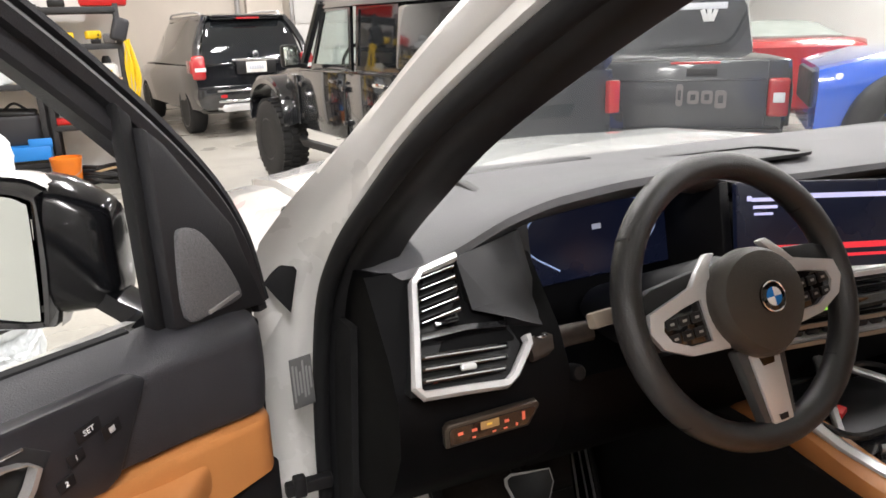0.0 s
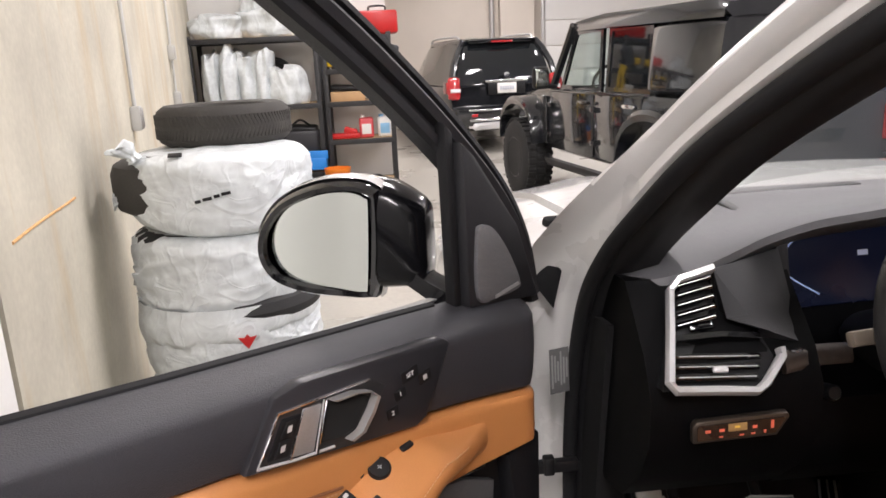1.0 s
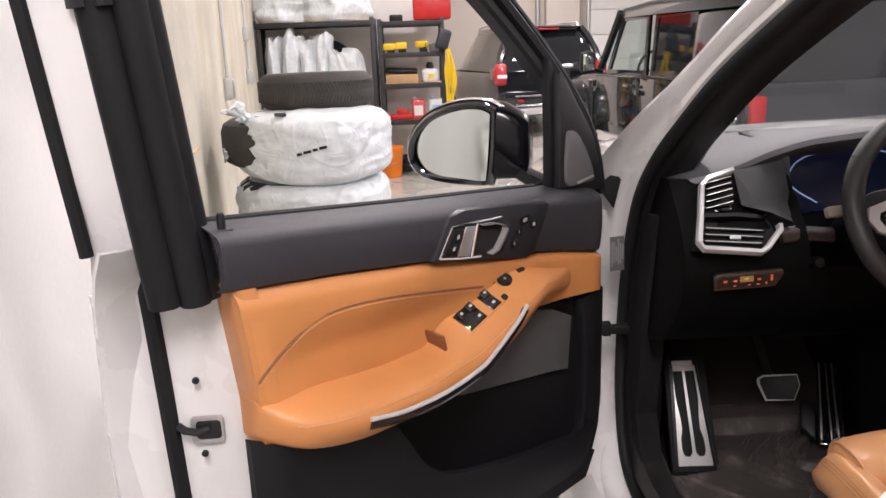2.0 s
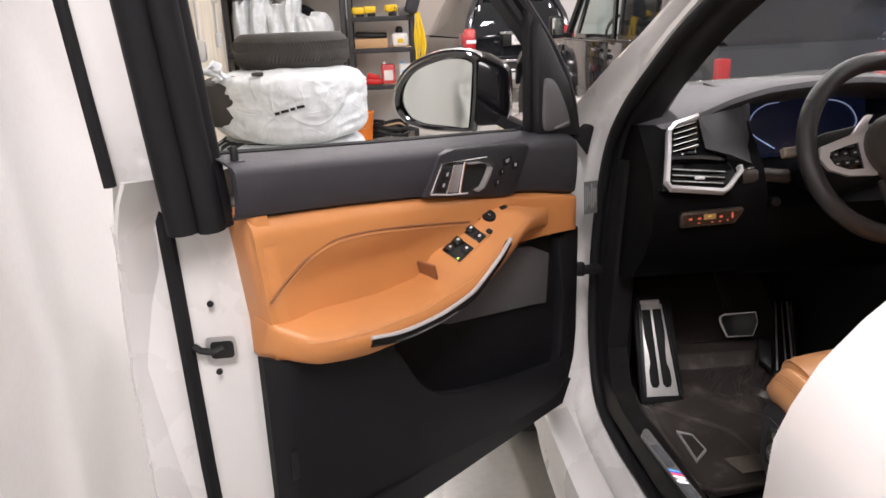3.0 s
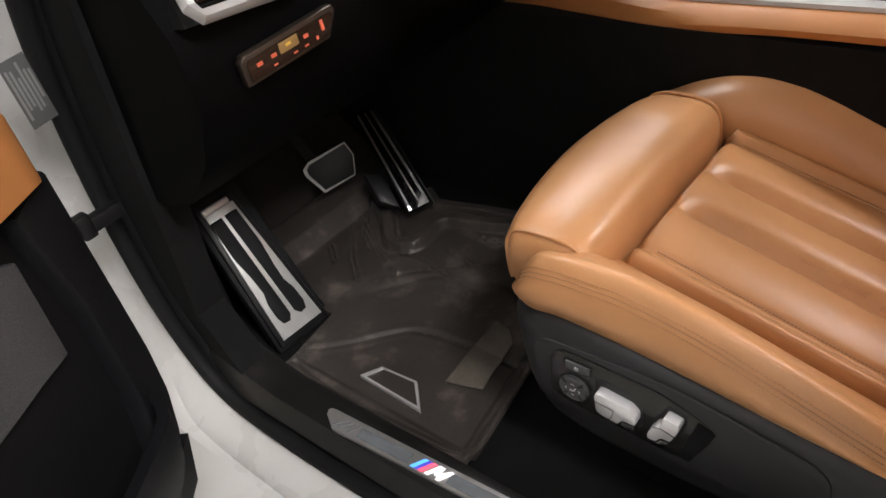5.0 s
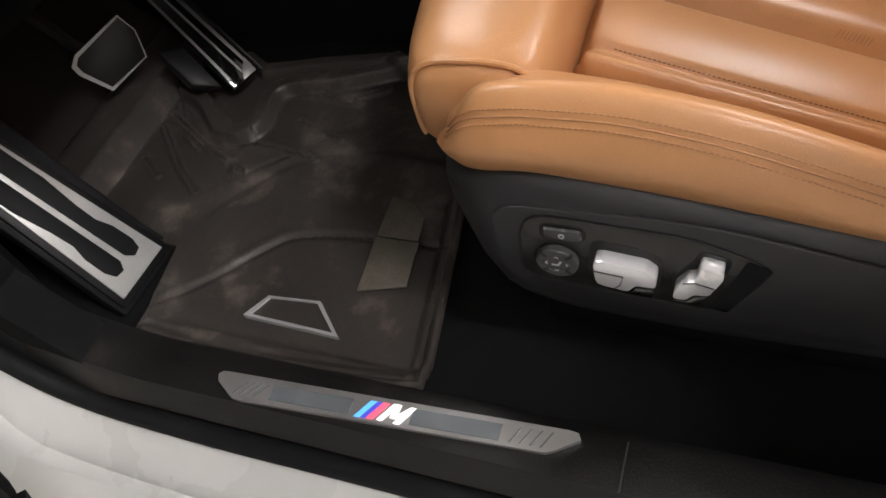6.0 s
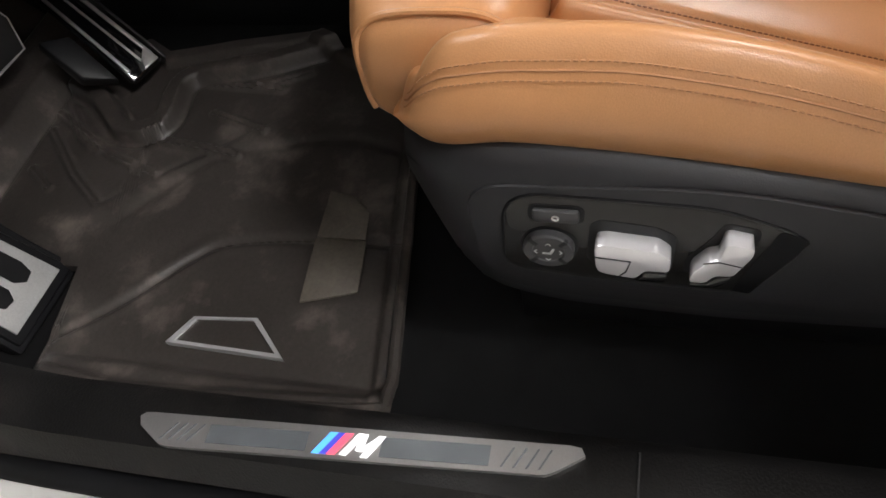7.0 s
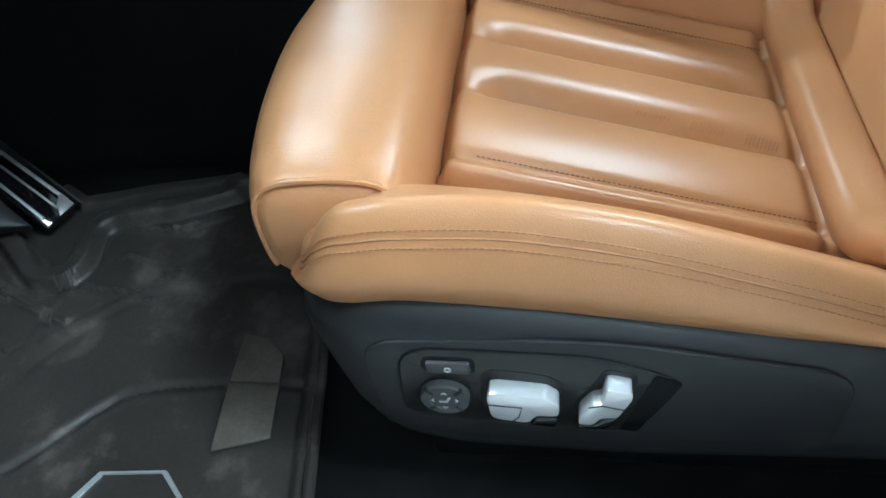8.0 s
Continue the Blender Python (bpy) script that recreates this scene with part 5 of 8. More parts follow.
part("centre_vent_frame", ringplate(rrect(0.120, 0.048, 0.012), rrect(0.106, 0.032, 0.007), 0.010, cax(0.700, 0.902, 1.062)), SATIN, dash, "satin silver centre vent frame")
part("climate_frame", ringplate(rrect(0.330, 0.036, 0.014), rrect(0.314, 0.022, 0.009), 0.008, cax(0.795, 0.868, 0.996)), mat("bronze_frame", (0.22, 0.17, 0.13), 0.35, 0.6), dash, "bronze frame round the climate buttons")
part("climate_display", rbox((0.012, 0.004, 0.010), axes((0.735, 0.876, 1.035), (1, -0.12, 0), (0, 1, 0.2)), 0), RB, dash)
part("climate_display", rbox((0.012, 0.004, 0.006), axes((0.765, 0.872, 1.040), (1, -0.12, 0), (0, 1, 0.2)), 0), mat("green_lit_bar", (0.1, 0.3, 0.05), 0.4, glow=(0.4, 0.8, 0.1), gs=0.5), dash)

# ---- steering wheel ----
WC, WN = V((0.405, 0.712, 1.176)), V((0.0, -0.91, 0.415)).normalized()
WM = axes(WC, (1, 0, 0), (0, 0.415, 0.91)) @ Matrix.Rotation(radians(4), 4, "Z")
R0 = 0.172
circ = lambda r, z=0.0, n=64: [WM @ V((r * math.cos(2 * math.pi * i / n), r * math.sin(2 * math.pi * i / n), z)) for i in range(n)]
sw = part("steering_wheel", tube(circ(R0), 0.0180, 18, True, 1.08, up=WN), WHEELL, car, "thick black leather sports steering wheel")
for a in (35, 145, 222, 318):
    p = [WM @ V((R0 * math.cos(radians(a + d)), R0 * math.sin(radians(a + d)), 0)) for d in (-0.5, 0, 0.5)]
    part("rim_seam", tube(p, 0.0186, 18), BLK, sw)
hub = []
for f, z in ((0.60, 0.0), (0.95, 0.004), (1.0, 0.016), (0.98, 0.030), (0.88, 0.041), (0.6, 0.047), (0.25, 0.049), (0.03, 0.0495)):
    ring = []
    for i in range(36):
        a = 2 * math.pi * i / 36
        r = 0.0665 * (1 + 0.03 * math.cos(2 * a)) * f
        ring.append(WM @ V((r * math.cos(a) * 1.02, r * math.sin(a) * 0.98 - 0.002 - 0.012 * f * max(0, -math.sin(a)) ** 3, z)))
    hub.append(ring)
part("airbag_cover", grid(hub, ring=True, caps=True), HUBL, sw, "black airbag cover")
BLUE = mat("badge_blue", (0.02, 0.20, 0.62), 0.25, coat=0.5)
WHT = mat("badge_white", (0.85, 0.85, 0.85), 0.25, coat=0.5)
bgm = WM @ Matrix.Translation((0, -0.004, 0.0485))
bd = part("hub_badge", lathe([(0.0190, 0), (0.0190, 0.003), (0.0174, 0.004), (0.0, 0.0042)], 32, bgm), GLOSS, sw, "round badge with blue and white quarters")
part("badge_ring", tube([bgm @ V((0.0183 * math.cos(t), 0.0183 * math.sin(t), 0.0035)) for t in np.linspace(0, 2 * math.pi, 33)[:-1]], 0.0011, 6, True), CHROME, bd)
for q in range(4):
    ang = np.linspace(q * math.pi / 2, (q + 1) * math.pi / 2, 8)
    part("badge_quarter", prism([(0, 0)] + [(0.0114 * math.cos(t), 0.0114 * math.sin(t)) for t in ang], 0.0012, bgm @ Matrix.Translation((0, 0, 0.0038))), WHT if q % 2 == 0 else BLUE, bd)


def spoke(poly, z, h, material, name="spoke", bev=0.004):
    return part(name, prism(poly, h, WM @ Matrix.Translation((0, 0, z)), bev), material, sw)


for s in (-1, 1):
    P = lambda pts: [(s * x, y) for x, y in (pts if s > 0 else pts[::-1])]
    spoke(P([(0.050, -0.045), (0.162, -0.030), (0.168, 0.030), (0.135, 0.042), (0.060, 0.050)]), -0.012, 0.020, BLK)
    out = P([(0.052, -0.052), (0.108, -0.047), (0.146, -0.030), (0.159, -0.008), (0.153, 0.014), (0.106, 0.026), (0.054, 0.040)])
    inn = P([(0.074, -0.037), (0.106, -0.036), (0.132, -0.024), (0.140, -0.009), (0.136, 0.002), (0.106, 0.010), (0.076, 0.015)])
    part("spoke_wing", prism(P([(0.054, 0.034), (0.090, 0.027), (0.072, 0.046), (0.050, 0.066), (0.036, 0.064), (0.050, 0.050)]), 0.012, WM @ Matrix.Translation((0, 0, 0.006)), 0.003), SATIN, sw)
    part("spoke_bezel", ringplate(out, inn, 0.010, WM @ Matrix.Translation((0, 0, 0.006))), SATIN, sw, "satin silver spoke bezel")
    spoke(inn, 0.006, 0.007, GLOSS, "switch_pad", 0.001)
    for i in range(3):
        for j in range(2):
            part("wheel_button", rbox((0.015, 0.012, 0.003), WM @ Matrix.Translation((s * (0.088 + 0.019 * i), -0.022 + 0.018 * j, 0.0142)), 0.0012), BLK, sw)
            part("button_mark", rbox((0.006, 0.003, 0.0006), WM @ Matrix.Translation((s * (0.088 + 0.019 * i), -0.022 + 0.018 * j, 0.0158)), 0), STEEL, sw)
spoke([(-0.040, -0.060), (-0.026, -0.160), (0.026, -0.160), (0.040, -0.060)], -0.010, 0.018, KEYGREY)
spoke([(-0.024, -0.070), (-0.0165, -0.160), (0.0165, -0.160), (0.024, -0.070)], 0.006, 0.006, SATIN, "lower_spoke", 0.002)
spoke([(-0.007, -0.148), (-0.006, -0.155), (0.006, -0.155), (0.007, -0.148)], 0.0125, 0.0012, BLK, "spoke_badge", 0.0)
spoke([(-0.013, -0.074), (-0.009, -0.086), (0.009, -0.086), (0.013, -0.074)], 0.0125, 0.0012, GLOSS, "spoke_notch", 0.0)
part("steering_column", lathe([(0.055, -0.30), (0.060, -0.04), (0.050, -0.012)], 20, WM), BLK, car)
TAUPE = mat("taupe_stalk_end", (0.20, 0.165, 0.13), 0.4)
for s in (-1, 1):
    st = part("column_stalk", tube([WM @ V((s * 0.05, 0.0, -0.05)), WM @ V((s * 0.12, 0.012, -0.05)), WM @ V((s * 0.165, 0.02, -0.045))], 0.010, 10), BLK, car)
    part("stalk_end", rbox((0.036, 0.020, 0.018), WM @ Matrix.Translation((s * 0.178, 0.022, -0.044)), 0.004), TAUPE, st)
    part("shift_paddle", rbox((0.05, 0.05, 0.006), WM @ Matrix.Translation((s * 0.115, 0.015, -0.022)), 0.003), GLOSS, sw)
part("start_lever", lathe([(0.012, 0), (0.012, 0.02), (0.009, 0.024)], 16, axes((0.262, 0.875, 1.035), (1, 0, 0), (0, 0.3, 1))), BLK, dash)

# ---- centre console ----
CTOP = [(0.25, 0.897), (0.55, 0.890), (0.66, 0.886), (0.72, 0.890), (0.812, 0.910), (0.90, 0.880), (0.945, 0.852)]
CLOW = [(0.25, 0.862), (0.45, 0.860), (0.554, 0.856), (0.66, 0.836), (0.778, 0.808), (0.86, 0.806), (0.917, 0.824), (0.945, 0.842)]
rows = []
for y in np.linspace(-0.25, 0.945, 30):
    k = sm(y, 0.6, 0.945)
    zt, zl = lin(CTOP, max(y, 0.25)), lin(CLOW, max(y, 0.25))
    x0 = 0.600 + 0.035 * k
    rows.append([V((x0 + 0.028, y, zt)), V((x0 + 0.008, y, zt - 0.008)), V((x0, y, (zt + zl) / 2)), V((x0 + 0.004, y, zl + 0.006)), V((x0 + 0.02, y, zl))])
cons = part("centre_console", slab(smooth_rows(rows, 4), (0.03, 0, 0)), TAN, car, "centre console with tan leather side")
part("console_base", rbox((0.30, 1.3, 0.42), V((0.79, 0.32, 0.64)), 0.02), BLK, cons)
part("console_trim", ribbon([(0.640, y, lin(CTOP, y) + 0.006) for y in np.linspace(0.26, 0.88, 20)], 0.018, 0.008, (-0.5, 0, 0.9)), SATIN, cons, "satin silver console edge")
part("console_top", slab([[V((x, y, lin(CTOP, max(y, 0.25)) - 0.004)) for x in (0.64, 0.79, 0.94)] for y in np.linspace(-0.2, 0.72, 12)], (0, 0, -0.02)), GLOSS, cons)
part("storage_tray", rbox((0.27, 0.18, 0.02), pose(0.79, 0.815, 0.87, -8, 0, 0), 0.01), BLK, cons)
for bx0, bx1 in (((0.665, 0.735, 0.893), (0.800, 0.900, 0.930)), ((0.930, 0.735, 0.893), (0.800, 0.900, 0.930)), ((0.690, 0.690, 0.893), (0.760, 0.640, 0.905))):
    part("tray_bar", ribbon([bx0, V(bx0).lerp(V(bx1), 0.5), bx1], 0.014, 0.006, (0, -0.4, 0.9)), PEDST, cons, "grey bar over the storage tray")
part("tray_rim", ringplate(rrect(0.29, 0.20, 0.03), rrect(0.27, 0.18, 0.025), 0.006, pose(0.79, 0.80, 0.900, -4, 0, 0)), GRAPH, cons)
sb = part("gear_selector", grid([[V((0.74 + sx * w, 0.60 + k * 0.03 + sy * d, 0.905 + k * 0.095)) for sx, sy in ((-1, -1), (1, -1), (1, 1), (-1, 1))] for k, w, d in ((0, 0.022, 0.028), (0.35, 0.014, 0.018), (0.6, 0.018, 0.024), (0.9, 0.020, 0.026), (1.0, 0.014, 0.018))], ring=True, caps=True), GLOSS, cons, "gloss black gear selector")
part("selector_button", rbox((0.022, 0.012, 0.03), pose(0.728, 0.605, 0.98, 12, 0, 0), 0.004), CHROME, sb)
for i in range(4):
    part("console_button", rbox((0.024, 0.030, 0.008), pose(0.80 + 0.034 * (i % 2), 0.56 + 0.05 * (i // 2), 0.908, 0, 0, 0), 0.003), SATIN, cons)
part("control_knob", lathe([(0.026, 0), (0.026, 0.022), (0.023, 0.026), (0.0, 0.026)], 24, Matrix.Translation((0.84, 0.47, 0.904))), SATIN, cons)
part("red_key", rbox((0.03, 0.04, 0.012), pose(0.72, 0.80, 0.895, 0, 0, 25), 0.004), RED, cons)
part("tunnel_side", slab([[V((0.60 + 0.02 * (z < 0.5), y, z)) for z in (0.86, 0.7, 0.56, 0.43)] for y in np.linspace(-0.4, 1.45, 8)], (0.03, 0, 0)), CARPET, car, "black carpeted tunnel side")

# ---- pedals and footrest ----
fb, ft = V((0.117, 1.043, 0.480)), V((0.120, 1.162, 0.702))
fm = axes(fb, (0.080, -0.010, 0.004), ft - fb)
FL = (ft - fb).length
TAP = lambda q: [(x * (1 - 0.30 * y / FL) - 0.008 * y / FL, y) for x, y in q]
foot = part("footrest", prism(TAP([(-0.049, -0.012), (0.051, -0.012), (0.052, FL + 0.01), (-0.046, FL + 0.01)]), 0.018, fm @ Matrix.Translation((0, 0, -0.022)), 0.004), BLK, car, "footrest with a brushed steel plate")
part("steel_plate", prism(TAP([(-0.041, 0), (0.041, 0), (0.041, FL - 0.01), (-0.034, FL - 0.01)]), 0.004, fm @ Matrix.Translation((0, 0, -0.003)), 0.0012), FOOTST, foot, "bright steel footrest plate")
for s in (-1, 1):
    q = TAP([(s * 0.0045, 0.032), (s * 0.012, 0.022), (s * 0.024, 0.024), (s * 0.0290, 0.038), (s * 0.0290, 0.066), (s * 0.0235, 0.086), (s * 0.0255, 0.115), (s * 0.0330, 0.160), (s * 0.0350, 0.228), (s * 0.0040, 0.228)])
    part("rubber_pad", prism(q if s > 0 else q[::-1], 0.003, fm @ Matrix.Translation((0, 0, 0.0005)), 0.001), RUBBER, foot)
part("plate_top", rbox((0.050, 0.012, 0.010), fm @ Matrix.Translation((-0.009, FL - 0.004, 0.002)), 0.003), FOOTST, foot)
part("footrest_housing", prism([(-0.056, -0.02), (0.060, -0.02), (0.056, 0.03), (0.050, FL + 0.02), (-0.05, FL + 0.02)], 0.03, fm @ Matrix.Translation((0, 0, -0.040)), 0.006), RUBBER, foot)
bmx = axes((0.402, 1.222, 0.588), (0.081, -0.040, 0.022), (0.0, 0.42, 0.9))
bo = [(-0.040, -0.034), (0.030, -0.036), (0.048, 0.000), (0.046, 0.030), (-0.036, 0.034), (-0.052, 0.026), (-0.054, 0.012)]
bi = [(-0.036, -0.030), (0.0285, -0.0345), (0.0465, 0.000), (0.0445, 0.0275), (-0.036, 0.0285), (-0.0455, 0.023), (-0.047, 0.011)]
bp = part("brake_pedal", prism(bo, 0.016, bmx @ Matrix.Translation((0, 0, -0.008)), 0.003), RUBBER, car, "black brake pedal with a steel rim")
part("pedal_rim", ringplate(bo, bi, 0.004, bmx @ Matrix.Translation((0, 0, 0.0075))), PEDST, bp)
part("pedal_face", prism(bi, 0.003, bmx @ Matrix.Translation((0, 0, 0.0072)), 0.001), BLK, bp)
part("pedal_arm", tube([(0.385, 1.25, 0.60), (0.36, 1.32, 0.74), (0.35, 1.36, 0.88)], 0.012, 8), BLK, bp)
ab, at = V((0.452, 1.056, 0.502)), V((0.512, 1.210, 0.628))
am = axes(ab, (0.9, -0.35, 0.02), at - ab)
AL = (at - ab).length
ac = part("accelerator_pedal", prism([(-0.026, 0), (0.026, 0), (0.020, AL + 0.03), (-0.018, AL + 0.03)], 0.014, am, 0.004), GLOSS, car, "tall black accelerator with steel strips")
for x0, x1, w in ((-0.0195, -0.0135, 0.0022), (0.0195, 0.0155, 0.0026), (0.003, 0.0015, 0.0016)):
    part("pedal_strip", prism([(x0 - w, 0.012), (x0 + w, 0.012), (x1 + w, AL + 0.02), (x1 - w, AL + 0.02)], 0.003, am @ Matrix.Translation((0, 0, 0.0130)), 0.0008), PEDST, ac)
part("pedal_toe", prism([(-0.004, 0.002), (0.021, 0.002), (0.021, 0.026), (0.006, 0.016)], 0.003, am @ Matrix.Translation((0, 0, 0.0134)), 0.0008), STEEL, ac)
part("pedal_flange", prism([(0.0, -0.012), (AL + 0.03, -0.030), (AL + 0.03, 0.004), (0.0, 0.006)], 0.004, am @ axes((0.030, 0, 0), (0, 1, 0), (0, 0, 1)), 0.001), BLK, ac)
part("pedal_mount", prism([(-0.062, 0.050), (-0.030, 0.020), (-0.026, 0.10), (-0.060, 0.12)], 0.022, am @ Matrix.Translation((0, 0, -0.022)), 0.004), BLK, ac, "black plastic pedal bracket")

# ---- moulded floor mat ----
def dist_line(X, Y, pts):
    """Distance of every point of a grid to a broken line."""
    best = np.full(X.shape, 9.0)
    for (ax, ay), (bx, by) in zip(pts[:-1], pts[1:]):
        vx, vy = bx - ax, by - ay
        k = np.clip(((X - ax) * vx + (Y - ay) * vy) / (vx * vx + vy * vy), 0, 1)
        best = np.minimum(best, np.hypot(X - ax - k * vx, Y - ay - k * vy))
    return best


def npsm(x, a, b):
    k = np.clip((x - a) / (b - a), 0, 1)
    return k * k * (3 - 2 * k)


def curve2(pts, n=8):
    return [(p.x, p.y) for p in spl([V((x, y, 0)) for x, y in pts], n)]


MX0 = [(0.62, 0.036), (0.70, 0.030), (0.88, 0.019), (1.0, 0.030), (1.02, 0.165), (1.30, 0.175), (1.5, 0.18)]
MX1 = [(0.62, 0.36), (0.66, 0.43), (0.72, 0.50), (0.82, 0.545), (0.95, 0.527), (1.05, 0.505), (1.09, 0.53), (1.30, 0.57), (1.5, 0.57)]
YS = np.linspace(0.622, 1.46, 300)
KS = np.linspace(0, 1, 190)
Y = np.repeat(YS[:, None], len(KS), 1)
X0 = np.array([lin(MX0, y) for y in YS])[:, None]
X1 = np.array([lin(MX1, y) for y in YS])[:, None]
X = X0 + (X1 - X0) * KS[None, :]
Y0 = Y.copy()
Y = Y + np.clip((1.0 - Y) / 0.378, 0, 1) * (0.144 * (X - 0.044) + 0.004)
Z = np.full(X.shape, 0.480)
# sloping lip at the front, carpet beyond it
Z += 0.032 * npsm(Y, 1.188, 1.214) + 0.010 * npsm(Y, 1.214, 1.262) - 0.016 * npsm(Y, 1.263, 1.268) + 0.75 * np.maximum(0, Y - 1.268)
Z -= 0.006 * np.exp(-((Y - 1.186) / 0.005) ** 2)
# outer rim and tray step
Z += 0.010 * (1 - npsm(X - X0, 0.010, 0.022)) * (1 - npsm(Y, 0.98, 1.01))
Z += 0.006 * (1 - npsm(Y0, 0.636, 0.646))
Z += 0.012 * npsm(X - X1, -0.026, -0.014) * npsm(Y, 0.74, 0.80) * (1 - npsm(Y, 1.09, 1.12))
Z += 0.007 * (1 - npsm(X, 0.052, 0.064)) * (1 - npsm(Y, 0.98, 1.01))
MAIN = curve2([(0.070, 1.012), (0.130, 0.941), (0.182, 0.893), (0.210, 0.854), (0.223, 0.768), (0.224, 0.655)])
SECOND = curve2([(0.235, 1.0), (0.326, 0.919), (0.355, 0.845), (0.370, 0.760), (0.355, 0.690)])
D1, D2 = dist_line(X, Y, MAIN), dist_line(X, Y, SECOND)
Z -= 0.0055 * np.exp(-(D1 / 0.0040) ** 2)
Z += 0.0010 * np.exp(-((D1 - 0.011) / 0.005) ** 2)
Z -= 0.0030 * np.exp(-(D2 / 0.007) ** 2)
Z += 0.004 * npsm(X + 0.75 * Y, 0.975, 1.03) * (1 - npsm(Y, 1.1, 1.15))
D3 = dist_line(X, Y, [(0.251, 1.038), (0.318, 0.956), (0.398, 0.857)])
Z -= 0.0022 * np.exp(-(D3 / 0.0035) ** 2)
# raised collar round the accelerator
D4 = dist_line(X, Y, curve2([(0.462, 1.200), (0.428, 1.132), (0.384, 1.080), (0.362, 1.052), (0.366, 1.018), (0.390, 1.006), (0.440, 1.012), (0.466, 0.995), (0.480, 0.945), (0.490, 0.905), (0.528, 0.815)], 5))
Z += 0.016 * (1 - npsm(D4, 0.009, 0.015)) * (1 - npsm(Y, 1.18, 1.20))
Z -= 0.004 * np.exp(-((D4 - 0.019) / 0.004) ** 2) * (1 - npsm(Y, 1.16, 1.19))
# pairs of narrow anti-slip ribs
RIBS = [[(0.420, 1.172), (0.355, 1.118), (0.330, 1.080)], [(0.398, 1.176), (0.325, 1.055), (0.298, 0.986)], [(0.366, 1.168), (0.292, 1.092), (0.252, 1.040)], [(0.300, 1.160), (0.270, 1.118)], [(0.455, 0.995), (0.450, 0.940), (0.445, 0.868)], [(0.352, 0.998), (0.336, 0.892)], [(0.400, 0.945), (0.375, 0.870)], [(0.448, 0.900), (0.478, 0.838)]]
for line in RIBS:
    D5 = dist_line(X, Y, line)
    Z += 0.0042 * np.exp(-((D5 - 0.0042) / 0.0026) ** 2) * (D4 > 0.024)
rows = [[V((X[j, i], Y[j, i], Z[j, i])) for i in range(len(KS))] for j in range(len(YS))]
fmat = thing("floor_mat", (0.27, 0.9, 0.455), "moulded black rubber floor mat with a steel badge", "floor mat")
NT = int(np.searchsorted(YS, 1.2655))
part("toe_board", slab(rows[NT:], (0, 0, -0.012)), TOE, car, "dark brown carpeted toe board", sharp=60)
part("tray", slab(rows[:NT + 1], (0, 0, -0.012)), MATRUB, fmat, "dusty moulded rubber tray", sharp=60)
edge = [rows[0][i] for i in range(len(KS) - 1, -1, -9)] + [r[0] for r in rows[1:134:6]]
part("raised_rim", tube([p + V((0, 0, 0.002)) for p in edge], 0.006, 8), MATRUB, fmat)
o = [(0.119, 0.781), (0.114, 0.849), (0.083, 0.868), (0.079, 0.741)]
i = [(0.1165, 0.785), (0.112, 0.846), (0.0862, 0.860), (0.083, 0.750)]
part("badge", ringplate(o, i, 0.007, Matrix.Translation((0, 0, 0.4815))), SATIN, fmat, "bright steel badge frame on the mat")
part("badge_face", prism(i, 0.004, Matrix.Translation((0, 0, 0.4815))), MATRUB, fmat)
# Two thin plates, a paler grey than the mat around them.
part("mat_patch", prism([(0.285, 0.754), (0.279, 0.724), (0.257, 0.701), (0.222, 0.6965), (0.222, 0.751)], 0.0035, Matrix.Translation((0, 0, 0.4835)), 0.001), MATPALE, fmat, "lighter grey patch on the mat")
part("mat_patch", prism([(0.221, 0.6955), (0.159, 0.688), (0.142, 0.745), (0.221, 0.752)], 0.0035, Matrix.Translation((0, 0, 0.4835)), 0.001), MATPALE, fmat, "lighter grey patch on the mat")

# ---- driver seat ----
seat = part("driver_seat", rbox((0.46, 0.56, 0.06), V((0.395, 0.25, 0.60)), 0.02), BLK, car, "tan leather driver seat with power controls")


def pillow(rows, name, material, label=""):
    return part(name, grid(rows, ring=True, caps=True), material, seat, label, sharp=75)


def cushion_z(y):
    """Height of the seat's middle, which falls towards the back."""
    return 0.740 + 0.286 * (y - 0.475)


# thigh extension: a rolled cushion across the front
rows = []
for i, x in enumerate(np.linspace(0, 1, 40)):
    e = 1 - abs(2 * x - 1) ** 9
    f = 0.74 + 0.26 * max(0, e) ** 0.5
    xx = 0.170 + 0.370 * x
    bow = 0.016 * math.sin(math.pi * x)
    ring = []
    for j in range(32):
        c, s = sq(2 * math.pi * j / 32, 0.62)
        fold = 0.0030 * math.sin(j * 2.4 + 60 * x) * math.exp(-((x - 0.07) / 0.045) ** 2) * (s > 0.2) + 0.0012 * noise.noise(V((x * 9, j * 0.5, 3)))
        ring.append(V((xx, 0.563 + 0.062 * c * f + (1.6 * bow if c > 0 else 0.0) * c, 0.746 + ((0.056 if s > 0 else 0.048) + fold) * s * f + 0.006 * math.sin(math.pi * x) * (s > 0))))
    rows.append(ring)
pillow(rows, "thigh_support", SEATTAN, "tan leather thigh extension with creases")
for xe in (0.1785, 0.5320):
    part("thigh_piping", tube([V((xe, 0.563 + 0.056 * sq(t, 0.62)[0], 0.747 + 0.052 * sq(t, 0.62)[1])) for t in np.linspace(-0.4, 3.5, 40)], 0.0026, 8), SEATTAN, seat)

